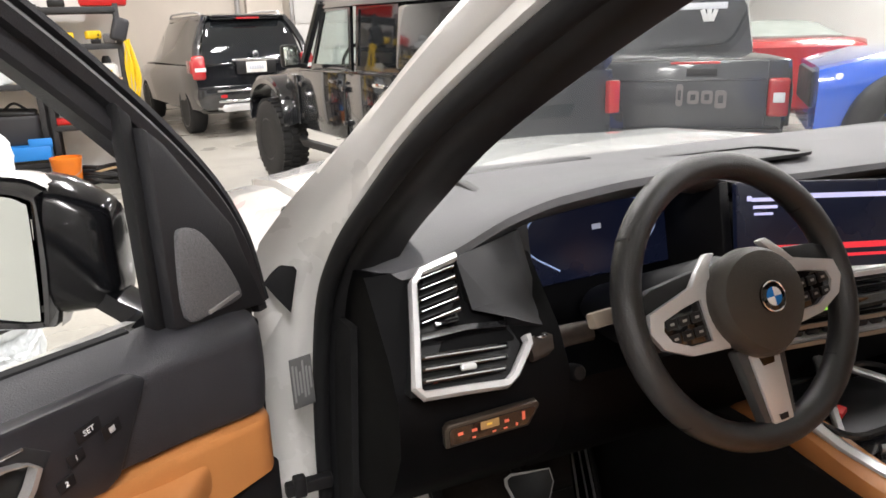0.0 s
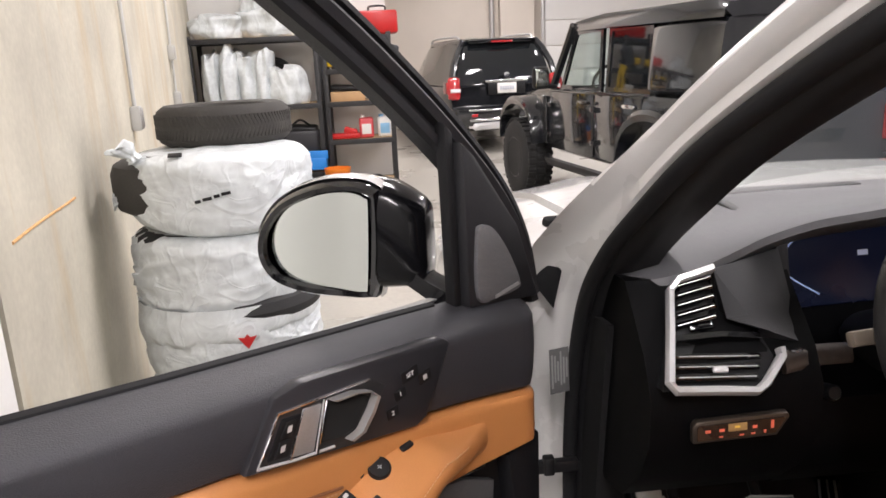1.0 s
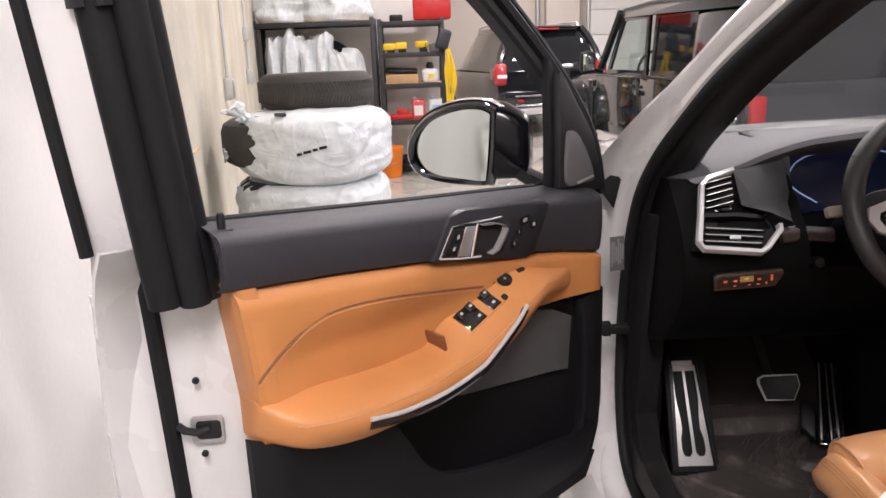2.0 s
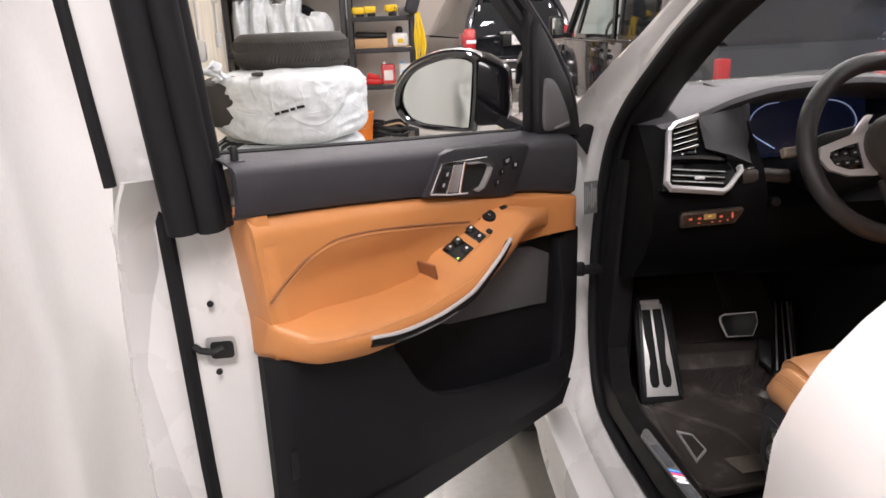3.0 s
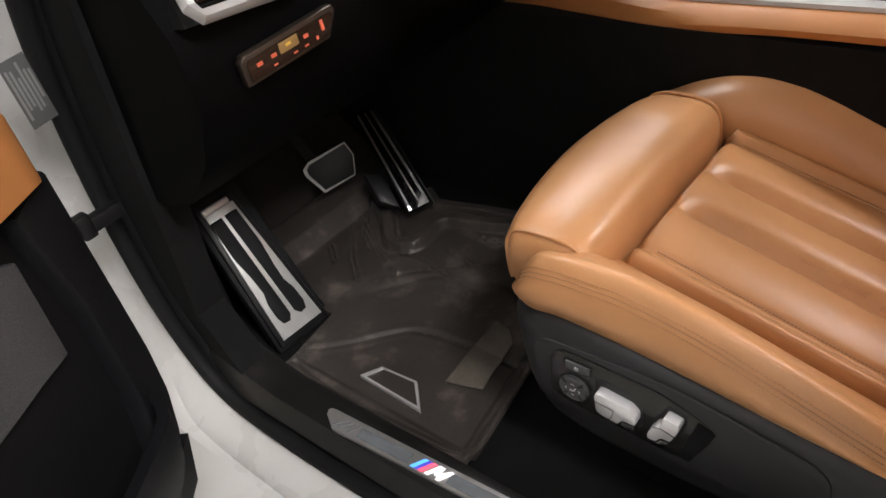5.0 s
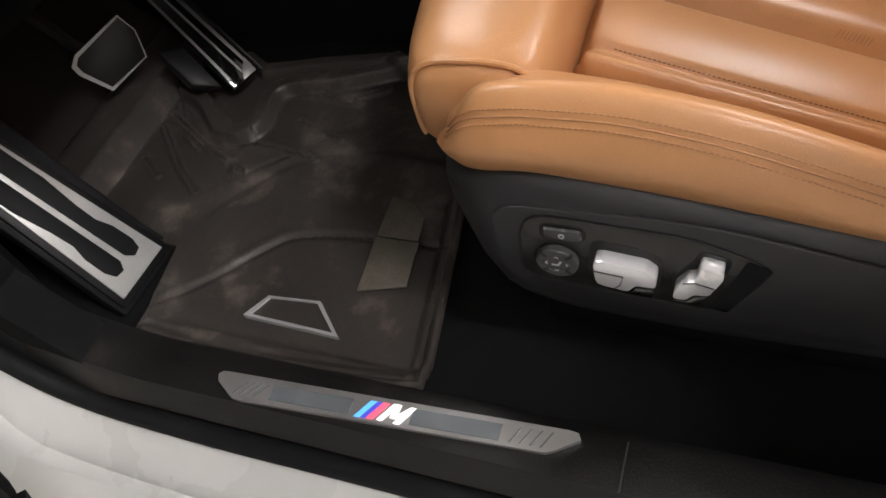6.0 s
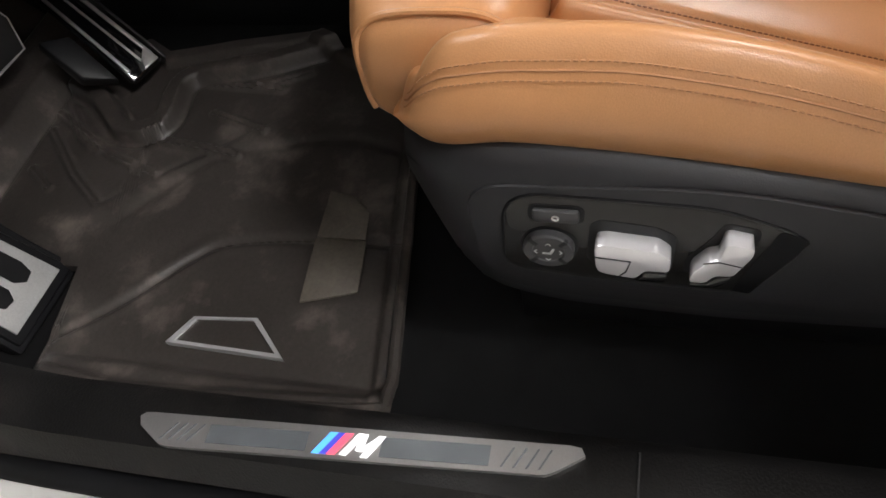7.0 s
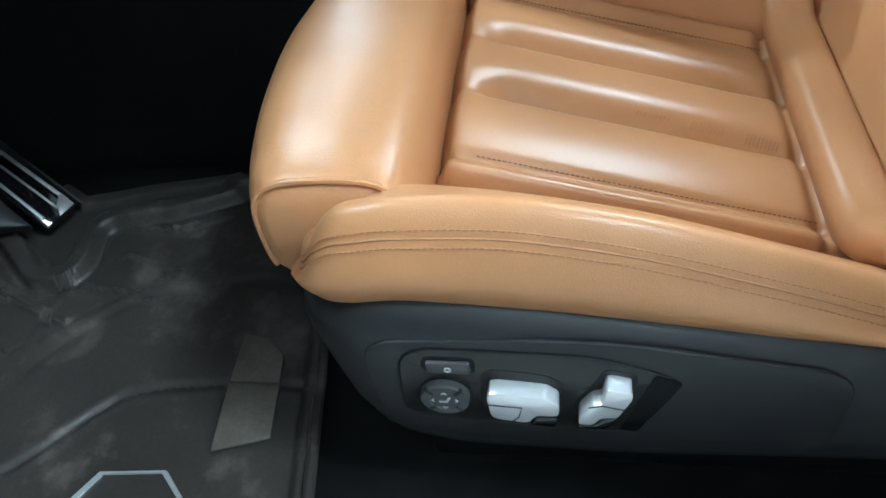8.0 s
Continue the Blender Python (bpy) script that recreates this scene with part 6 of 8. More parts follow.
# fluted centre panel with a padded border
PX0, PX1 = 0.236, 0.558
rows = []
for y in np.linspace(0.502, 0.150, 96):
    r = []
    for x in np.linspace(PX0, PX1, 110):
        fl = 0
        for c, lean in ((0.353, -1), (0.439, -1)):
            d = (x - c + 0.02 * (0.47 - y)) / 0.009
            fl += 0.0165 * math.exp(-d * d * 4.5 if d < 0 else -d * d * 0.20) * sm(0.484 - y, 0.0, 0.035) * (0.35 + 0.65 * sm(y, 0.20, 0.27))
        z = cushion_z(y) + 0.006 * math.sin(math.pi * (x - PX0) / (PX1 - PX0)) - fl
        for a, b in ((0.272, 0.353), (0.353, 0.439), (0.439, 0.522)):
            if a < x < b:
                z += 0.0055 * math.sin(math.pi * (x - a) / (b - a)) ** 0.7
        d = min(x - PX0, PX1 - x)
        z += 0.010 * (1 - sm(abs(d - 0.014), 0, 0.018)) - 0.018 * (1 - sm(d, 0, 0.010))
        z -= 0.0035 * math.exp(-((d - 0.034) / 0.004) ** 2)
        z -= 0.022 * (1 - sm(0.502 - y, 0, 0.014)) + 0.008 * math.exp(-((y - 0.203) / 0.006) ** 2)
        r.append(V((x, y, z)))
    rows.append(r)
part("seat_centre", slab(rows, (0, 0, -0.06)), SEATTAN, seat, "fluted tan leather seat centre", sharp=75)
for px in (0.270, 0.524):
    stitch("stitching", [V((px, y, cushion_z(y) + 0.0038)) for y in np.linspace(0.474, 0.205, 24)], 0.0042, 0.0006, seat, SEAM)
# short slanted perforation marks along the middle
bm = bmesh.new()
for c in range(5):
    for k in range(9):
        y = 0.43 - 0.046 * c - 0.0034 * k
        x = 0.392 - 0.007 * c
        bm = merge(bm, tube([V((x - 0.011, y + 0.004, cushion_z(y) + 0.0056)), V((x + 0.011, y - 0.004, cushion_z(y) + 0.0046))], 0.00035, 4))
tagged(part("perforation", bm, THREADDK, seat), kind="stuff")
# bolsters
BZ = [(0.12, 0.716), (0.18, 0.742), (0.28, 0.781), (0.36, 0.808), (0.44, 0.824), (0.51, 0.823), (0.545, 0.815), (0.565, 0.803), (0.580, 0.790), (0.590, 0.780)]


BPLAN = spl([(0.225, 0.112, 0), (0.178, 0.116, 0), (0.138, 0.134, 0), (0.116, 0.176, 0), (0.112, 0.260, 0), (0.112, 0.400, 0), (0.112, 0.500, 0), (0.116, 0.545, 0), (0.127, 0.572, 0), (0.148, 0.588, 0)], 7)


def bolster():
    """A padded roll along the cushion's side, rounded in plan at both ends."""
    rows = []
    for i, p in enumerate(BPLAN):
        t = (BPLAN[min(i + 1, len(BPLAN) - 1)] - BPLAN[max(i - 1, 0)]).normalized()
        inw = V((t.y, -t.x, 0))
        turn = 1 - max(0.0, inw.x)
        y = p.y
        zt = lin(BZ, min(y, 0.56)) - 0.042 * sm(y, 0.555, 0.600) - (0.030 * turn if y < 0.3 else 0.0)
        b = min(0.752 - 0.075 * sm(0.56 - y, 0.0, 0.62), zt - 0.03) - 0.014 * sm(y, 0.50, 0.57) + (0.012 * turn if y < 0.3 else 0.004 * turn)
        zi = min(cushion_z(min(max(y, 0.2), 0.50)) - 0.006, zt - 0.03)
        w = 1 - (0.50 if y > 0.3 else 0.15) * turn
        q = [(0.014, b - 0.004), (0.002, b + 0.006), (-0.003, b * 0.6 + zt * 0.4 - 0.004), (0.004, zt - 0.027), (0.014, zt - 0.010), (0.023, zt - 0.003), (0.034, zt - 0.007), (0.050, zt - 0.022), (0.076, zt * 0.56 + zi * 0.44), (0.104, zt * 0.22 + zi * 0.78), (0.126, zi), (0.126, zi - 0.03), (0.07, b - 0.01)]
        rows.append([p + inw * (d * w if d > 0 else d) + V((0, 0, z)) for d, z in q])
    rows = smooth_rows(rows, 2)
    mid, nose_dir = sum(rows[-1], V((0, 0, 0))) / len(rows[-1]), (BPLAN[-1] - BPLAN[-3]).normalized()
    tip = [[mid + (v - mid) * f + nose_dir * g for v in rows[-1]] for f, g in ((0.94, 0.005), (0.80, 0.010), (0.55, 0.014), (0.22, 0.016))]
    return [spl(r, 3, True) for r in rows + tip], rows


FARZ = [(0.15, 0.690), (0.25, 0.735), (0.35, 0.776), (0.40, 0.798), (0.45, 0.810), (0.50, 0.811), (0.55, 0.799), (0.60, 0.774), (0.635, 0.752), (0.660, 0.740)]


def far_bolster():
    """The console side's roll: a long dome that swells behind the thigh support."""
    rows = []
    for y in np.linspace(0.656, 0.155, 54):
        zi = cushion_z(min(y, 0.50)) - 0.006
        zt = max(zi + 0.004, sum(lin(FARZ, y + d) for d in (-0.03, -0.015, 0, 0.015, 0.03)) / 5)
        near = math.sqrt(max(0.02, 1 - max(0.0, (y - 0.56) / 0.098) ** 2))
        ring = []
        for a in np.linspace(0, math.pi, 26):
            c = math.cos(a)
            up = math.sin(a) ** (1.05 if c < 0 else 0.70)
            ring.append(V((0.622 + (0.072 if c < 0 else 0.066) * c * near, y, zi + (zt - zi) * up)))
        ring += [V((0.622 - 0.060 * near, y, zi - 0.040)), V((0.622 + 0.056 * near, y, zi - 0.040))]
        rows.append(ring)
    return rows


fine, bl = bolster()
pillow(fine, "side_bolster", SEATTAN, "tan leather seat bolster with twin stitching")
pillow(far_bolster(), "side_bolster", SEATTAN)
for f in (0.30, 0.86):
    stitch("stitching", [r[4].lerp(r[3], f) + V((-0.0016, 0, 0.0012)) for r in bl[12:-3]], 0.0042, 0.00055, seat, THREADDK)
part("bolster_seam", tube([r[4].lerp(r[3], 0.58) + V((-0.0006, 0, 0.0004)) for r in bl[10:-2]], 0.0007, 6), THREADDK, seat)
part("bolster_seam", tube([r[1].lerp(r[2], 0.50) + V((-0.0002, 0, 0)) for r in bl[10:-2]], 0.0008, 6), THREADDK, seat)
# band across the back of the cushion
rows = []
for x in np.linspace(0.150, 0.640, 40):
    e = abs(x - 0.395) / 0.245
    up = 0.055 * sm(e, 0.55, 1.0)
    rows.append([V((x, 0.178 + 0.024 * sq(a, 0.7)[0] - 0.03 * sm(e, 0.7, 1.0), 0.680 + up + 0.022 * sq(a, 0.7)[1])) for a in np.linspace(0, 2 * math.pi, 16, endpoint=False)])
pillow(rows, "rear_band", SEATTAN, "smooth tan leather band behind the seat panel")
# backrest: fluted middle, border, bolsters
brow = []
for k in np.linspace(0, 1, 40):
    y, z = 0.176 - 0.27 * k, 0.63 + 0.70 * k
    r = []
    for x in np.linspace(0.10, 0.69, 70):
        q = abs(x - 0.395) / 0.295
        bol = 0.075 * sm(q, 0.58, 0.85) - 0.09 * sm(q, 0.9, 1.0)
        fl = 0.006 * math.exp(-((math.sin(k * 22 + 0.6)) / 0.25) ** 2) * (1 - sm(q, 0.46, 0.52)) * sm(k, 0.10, 0.14)
        fl += 0.007 * math.exp(-((k - 0.10) / 0.012) ** 2) * (1 - sm(q, 0.55, 0.62)) + 0.006 * math.exp(-((q - 0.55) / 0.02) ** 2)
        r.append(V((x, y + bol * math.sin(math.pi * min(1, k * 0.75 + 0.25)) - fl, z)))
    brow.append(r)
part("backrest", slab(brow, (0, -0.11, -0.03)), SEATTAN, seat, "tan leather backrest with side bolsters", sharp=75)
part("headrest", rbox((0.26, 0.10, 0.18), pose(0.395, -0.12, 1.44, 14, 0, 0), 0.045, 4), SEATTAN, seat)
# plastic base shield with controls
BT = [(0.575, 0.728), (0.560, 0.743), (0.50, 0.753), (0.44, 0.750), (0.30, 0.728), (0.0, 0.690), (-0.15, 0.675)]
BB = [(0.592, 0.690), (0.575, 0.630), (0.54, 0.592), (0.48, 0.574), (0.36, 0.568), (0.2, 0.575), (-0.15, 0.580)]
rows = []
for y in np.linspace(0.588, -0.15, 48):
    zt, zb = lin(BT[::-1], y), lin(BB[::-1], y)
    k = sm(y, 0.53, 0.592)
    x0 = 0.104 + 0.040 * k * k
    rows.append([V((x0 + 0.030, y, zt)), V((x0 + 0.010, y, zt - 0.004)), V((x0 + 0.003, y, zt - 0.014)), V((x0, y, zt - 0.022)), V((x0, y, (zt * 2 + zb) / 3)), V((x0, y, (zt + 2 * zb) / 3)), V((x0 + 0.002, y, zb + 0.026)), V((x0 + 0.008, y, zb + 0.020)), V((x0 + 0.012, y, zb)), V((x0 + 0.05, y, zb - 0.012))])
part("seat_shield", slab(smooth_rows(rows, 2), (0.02, 0, 0)), SHIELD, seat, "charcoal plastic seat base shield", sharp=60)
pm = axes((0.1035, 0.422, 0.673), (0, -1, -0.02), (0, -0.02, 1))


def pl(x=0.0, y=0.0, z=0.0):
    return pm @ Matrix.Translation((x, y, z))


def soft_poly(poly, r=0.3, n=3):
    """Round the corners of a plan."""
    out = []
    for i, p in enumerate(poly):
        a, b = V((*poly[i - 1], 0)), V((*poly[(i + 1) % len(poly)], 0))
        p = V((*p, 0))
        d = min((a - p).length, (b - p).length) * r
        s, e = p + (a - p).normalized() * d, p + (b - p).normalized() * d
        for k in range(n + 1):
            t = k / n
            w = s * (1 - t) ** 2 + p * 2 * t * (1 - t) + e * t * t
            out.append((w.x, w.y))
    return out


part("raised_field", prism(soft_poly([(-0.118, 0.050), (-0.112, -0.050), (0.20, -0.062), (0.20, 0.030), (0.04, 0.058)], 0.3, 5), 0.004, pl(0, 0, -0.0025), 0.0016), SHIELD, seat)
pan = soft_poly([(-0.091, 0.047), (-0.096, -0.034), (-0.05, -0.040), (0.069, -0.046), (0.097, 0.019), (0.040, 0.043)], 0.34, 5)
cp = part("control_panel", prism(pan, 0.006, pl(0, 0, -0.0035), 0.0012), GRAPH, seat, "graphite seat control panel")
part("panel_gap", tube([pm @ V((x, y, 0.0018)) for x, y in pan], 0.0011, 6, closed=True), BLK, cp)
part("control_well", prism(soft_poly(rrect(0.036, 0.018, 0.006, cx=-0.058, cy=0.029), 0.3, 1), 0.0015, pl(0, 0, 0.0015)), BLK, cp)
part("lumbar_button", rbox((0.030, 0.012, 0.005), pl(-0.058, 0.029, 0.004), 0.0025), KEYGREY, cp)
part("button_symbol", lathe([(0.0026, 0), (0.0026, 0.0006), (0.0014, 0.0006), (0.0014, 0)], 12, pl(-0.058, 0.029, 0.0064), caps=False), SATIN, cp)
part("dial_well", lathe([(0.0195, 0), (0.0195, 0.0016), (0.0, 0.0016)], 32, pl(-0.063, -0.005, 0.0012)), BLK, cp)
dial = part("lumbar_dial", lathe([(0.0172, 0), (0.0172, 0.006), (0.0162, 0.0072), (0.0112, 0.0072), (0.0104, 0.0062), (0.0, 0.0066)], 32, pl(-0.063, -0.005, 0.002)), KEYGREY, cp, "round grey lumbar dial with arrow marks")
for a in range(4):
    m = pl(-0.063, -0.005, 0.0088) @ Matrix.Rotation(a * math.pi / 2, 4, "Z") @ Matrix.Translation((0, 0.0082, 0))
    part("arrow_mark", prism([(-0.0018, -0.0010), (0, 0.0006), (0.0018, -0.0010), (0.0018, -0.0002), (0, 0.0014), (-0.0018, -0.0002)], 0.0005, m), SATIN, dial)
    m = pl(-0.063, -0.005, 0.0078) @ Matrix.Rotation(a * math.pi / 2 + math.pi / 4, 4, "Z") @ Matrix.Translation((0, 0.0138, 0))
    part("dial_notch", rbox((0.0035, 0.007, 0.0035), m, 0.0005, 1), BLK, dial)
part("seat_symbol", prism([(-0.004, -0.0026), (0.002, -0.0026), (0.0045, 0.0032), (0.0028, 0.0036), (0.0008, -0.0010), (-0.004, -0.0010)], 0.0005, pl(-0.063, -0.005, 0.0086)), SATIN, dial)


def seat_switch(name, well, body, bar, foot, label, x0, x1, k):
    well, body, bar, foot = [[(x1 + (x - x0) * k, y + 0.004) for x, y in q] for q in (well, body, bar, foot)]
    part("control_well", prism(soft_poly(well, 0.32, 3), 0.0015, pl(0, 0, 0.0014)), BLK, cp)
    sw = part(name, prism(soft_poly(body, 0.25, 2), 0.013, pl(0, 0, 0.002), 0.003), SILVERSW, cp, label)
    part("groove", tube([pm @ V((x, y, 0.0152)) for x, y in bar], 0.0005, 5), BLK, sw)
    part("switch_foot", prism(foot, 0.0126, pl(0, 0, 0.0026), 0.0008), GLOSS, sw)


seat_switch("cushion_switch", [(-0.040, 0.017), (-0.032, 0.022), (0.012, 0.018), (0.028, 0.010), (0.028, -0.026), (0.020, -0.031), (-0.034, -0.027), (-0.042, -0.020)], [(-0.036, 0.012), (0.014, 0.008), (0.025, 0.000), (0.025, -0.014), (0.006, -0.014), (-0.001, -0.024), (-0.033, -0.020)], [(-0.034, -0.002), (-0.006, -0.004), (-0.009, -0.016), (-0.014, -0.021)], [(0.007, -0.0155), (0.024, -0.0155), (0.022, -0.027), (0.001, -0.0255)], "satin silver cushion switch", -0.0055, -0.009, 0.80)
seat_switch("backrest_switch", [(0.040, -0.028), (0.040, -0.014), (0.056, 0.012), (0.062, 0.027), (0.086, 0.022), (0.087, 0.012), (0.074, -0.018), (0.066, -0.030)], [(0.044, -0.022), (0.045, -0.012), (0.054, 0.002), (0.061, 0.004), (0.063, 0.022), (0.082, 0.018), (0.082, 0.010), (0.073, -0.012), (0.061, -0.013), (0.055, -0.022)], [(0.051, 0.000), (0.061, 0.003), (0.078, -0.001)], [(0.056, -0.022), (0.062, -0.0145), (0.072, -0.0135), (0.066, -0.027), (0.045, -0.027), (0.045, -0.0235)], "satin silver backrest switch", 0.063, 0.045, 0.88)
part("gloss_end", prism(soft_poly([(0.076, 0.026), (0.058, -0.042), (0.070, -0.044), (0.094, 0.017), (0.088, 0.022)], 0.2, 2), 0.002, pl(0, 0, 0.0010)), GLOSS, cp)
part("seat_rail", rbox((0.03, 0.75, 0.05), V((0.17, 0.15, 0.50)), 0.006), BLK, car)
part("seat_rail", rbox((0.03, 0.75, 0.05), V((0.62 - 0.06, 0.15, 0.50)), 0.006), BLK, car)
# passenger seat beyond the console
for nm, b in (("passenger_seat", rbox((0.50, 0.55, 0.20), V((1.16, 0.20, 0.70)), 0.06, 4)),):
    ps = part(nm, b, SEATTAN, car, "tan leather passenger seat")
part("backrest", rbox((0.50, 0.13, 0.66), pose(1.16, -0.14, 1.08, 20, 0, 0), 0.055, 4), SEATTAN, ps)
part("headrest", rbox((0.26, 0.10, 0.18), pose(1.16, -0.26, 1.48, 14, 0, 0), 0.045, 4), SEATTAN, ps)
rb_ = part("rear_bench", rbox((1.36, 0.55, 0.22), V((CX, -0.95, 0.72)), 0.06, 4), SEATTAN, car, "tan leather rear bench")
part("backrest", rbox((1.36, 0.14, 0.62), pose(CX, -1.30, 1.08, 18, 0, 0), 0.055, 4), SEATTAN, rb_)


# ---- along the side wall: conduits, boxes, tyre stack ----
PVC = mat("grey_conduit", (0.50, 0.50, 0.48), 0.45, var=0.05)
BAG = mat("white_plastic_bag", (0.68, 0.72, 0.735), 0.30, var=0.08, scale=10, grain=0.10, gscale=22, bump=0.5, spec=0.6)


def crease(m, scale, width, depth):
    """Sharp wrinkle lines in a thin film."""
    nt = m.node_tree
    tc = nt.nodes.new("ShaderNodeTexCoord")
    h = None
    for sc, w, k in ((scale, width, 1.0), (scale * 2.7, width * 1.4, 0.5)):
        n = nt.nodes.new("ShaderNodeTexNoise")
        n.inputs["Scale"].default_value, n.inputs["Detail"].default_value, n.inputs["Distortion"].default_value = sc, 2, 1.2
        nt.links.new(tc.outputs["Object"], n.inputs["Vector"])
        d = nt.nodes.new("ShaderNodeMath")
        d.operation, d.inputs[1].default_value = "SUBTRACT", 0.5
        nt.links.new(n.outputs["Fac"], d.inputs[0])
        a = nt.nodes.new("ShaderNodeMath")
        a.operation = "ABSOLUTE"
        nt.links.new(d.outputs[0], a.inputs[0])
        r = nt.nodes.new("ShaderNodeMapRange")
        r.inputs[1].default_value, r.inputs[2].default_value, r.inputs[3].default_value, r.inputs[4].default_value = 0, w, k, 0
        nt.links.new(a.outputs[0], r.inputs[0])
        if h is None:
            h = r.outputs[0]
        else:
            s = nt.nodes.new("ShaderNodeMath")
            s.operation = "ADD"
            nt.links.new(h, s.inputs[0])
            nt.links.new(r.outputs[0], s.inputs[1])
            h = s.outputs[0]
    b = nt.nodes["Bump"]
    nt.links.new(h, b.inputs["Height"])
    b.inputs["Strength"].default_value, b.inputs["Distance"].default_value = 0.8, depth


crease(BAG, 2.6, 0.045, 0.0035)

ORM = mat("orange_crayon_mark", (0.62, 0.36, 0.15), 0.8, var=0.3, scale=30)
DUST = mat("dusty_tyre_rubber", (0.045, 0.042, 0.038), 0.85, var=0.3, scale=12, grain=0.15, gscale=160, bump=0.3)


def conduit(y, z0, z1, boxes):
    c = thing("conduit", on_wall(y, z0, 0.02), "grey electrical conduit with outlet boxes on the concrete wall", "conduit", group="wall conduits")
    pts = [on_wall(y, z0, 0.022), on_wall(y, (z0 + z1) / 2, 0.026), on_wall(y + 0.02, z1, 0.022)]
    part("tube", tube(spl(pts, 4), 0.011, 10), PVC, c)
    for z, h in boxes:
        m = axes(on_wall(y, z, 0.026), WD, UPZ)
        b = part("outlet_box", rbox((0.085, h, 0.05), m, 0.006), PVC, c)
        part("cover_plate", rbox((0.075, h - 0.02, 0.008), axes(on_wall(y, z, 0.055), WD, UPZ), 0.003), STEEL, b)
    return c


conduit(4.12, 1.26, CEIL, [(1.29, 0.13)])
conduit(6.5, 1.26, CEIL, [(1.30, 0.12), (1.68, 0.12)])
solo("chalk_mark", ribbon([on_wall(1.90 + 0.72 * k, 1.115 + 0.003 * math.sin(5 * k), 0.003) for k in np.linspace(0, 1, 14)], 0.008, 0.003, (0.99, 0.15, 0)), ORM, "orange crayon line on the concrete wall", "wall mark", kind="structure")


def tyre_prof(r, w):
    return [(r * 0.60, -w / 2 + 0.02), (r * 0.64, -w / 2), (r * 0.86, -w / 2 - 0.006), (r * 0.96, -w / 2 + 0.014), (r, -w / 2 + 0.05), (r, w / 2 - 0.05), (r * 0.96, w / 2 - 0.014), (r * 0.86, w / 2 + 0.006), (r * 0.64, w / 2), (r * 0.60, w / 2 - 0.02)]


def bag_mesh(r, w, seed, m, sag=0.03, knot=0.0):
    """A tyre in a taut bag: shallow dents, and folds that fan out from the knot."""
    rows = []
    n, k = 168, 40
    for j in range(k):
        v = -1 + 2 * j / (k - 1)
        ring = []
        for i in range(n):
            a = 2 * math.pi * i / n
            e = (1 - abs(v) ** 6) ** 0.35 if abs(v) < 1 else 0
            rr = r * (0.30 + 0.70 * e)
            p = V((math.cos(a), math.sin(a), v))
            da = (a - knot + math.pi) % (2 * math.pi) - math.pi
            ds, dv = da * r, v * w / 2
            dist = math.hypot(ds, dv)
            fan = 1 - 2 * abs(math.sin(math.atan2(dv, ds) * 7 + 2 * noise.noise(p * 2 + V((seed, 0, 0))))) ** 0.6
            f = 0.010 * noise.noise(p * 1.7 + V((seed, 0, 0))) + 0.006 * noise.noise(p * 5 + V((0, seed, 0)))
            f += 0.013 * fan * math.exp(-dist / 0.26) + 0.020 * math.exp(-(dist / 0.035) ** 2)
            cr = noise.noise(p * 3.1 + V((seed * 2, 4, 1)))
            f += 0.007 * math.exp(-(cr / 0.04) ** 2) * (0.5 + 0.7 * noise.noise(p * 2 + V((1, seed, 0))))
            c2 = noise.noise(V((a * 1.6, v * 2.2, seed)) + V((cr, 0, 0)))
            f += 0.004 * math.exp(-(c2 / 0.03) ** 2)
            z = v * w / 2 * (1 + 0.07 * noise.noise(p * 1.6 + V((3, seed, 1)))) - sag * e * (0.5 + 0.5 * math.sin(2 * a + seed)) * (v < 0)
            ring.append(V((math.cos(a) * (rr + f * e), math.sin(a) * (rr + f * e), z + 0.004 * fan * math.exp(-dist / 0.2))))
        rows.append(ring)
    bm = grid(rows, ring=True, caps=True)
    bm.transform(m)
    return bm


def bag_tuft(m, size, seed):
    """The tied, crumpled neck of a bag."""
    rows = []
    for j in range(9):
        q = j / 8
        rr = size * (0.55 - 0.25 * math.sin(math.pi * min(1, q * 1.8)) + 0.35 * q)
        ring = []
        for a in np.linspace(0, 2 * math.pi, 36, endpoint=False):
            p = V((math.cos(a), math.sin(a), q * 1.5))
            f = 0.75 + 0.45 * noise.noise(p * 2.1 + V((seed, 0, 0))) + 0.16 * math.sin(7 * a + seed + 2 * q)
            ring.append(m @ V((size * (1.0 * q + 0.35 * q * noise.noise(p * 1.5 + V((0, seed, 0)))), rr * math.cos(a) * f, rr * math.sin(a) * f * 0.8 - size * 0.35 * q * q)))
        rows.append(ring)
    return grid(rows, ring=True, caps=True)


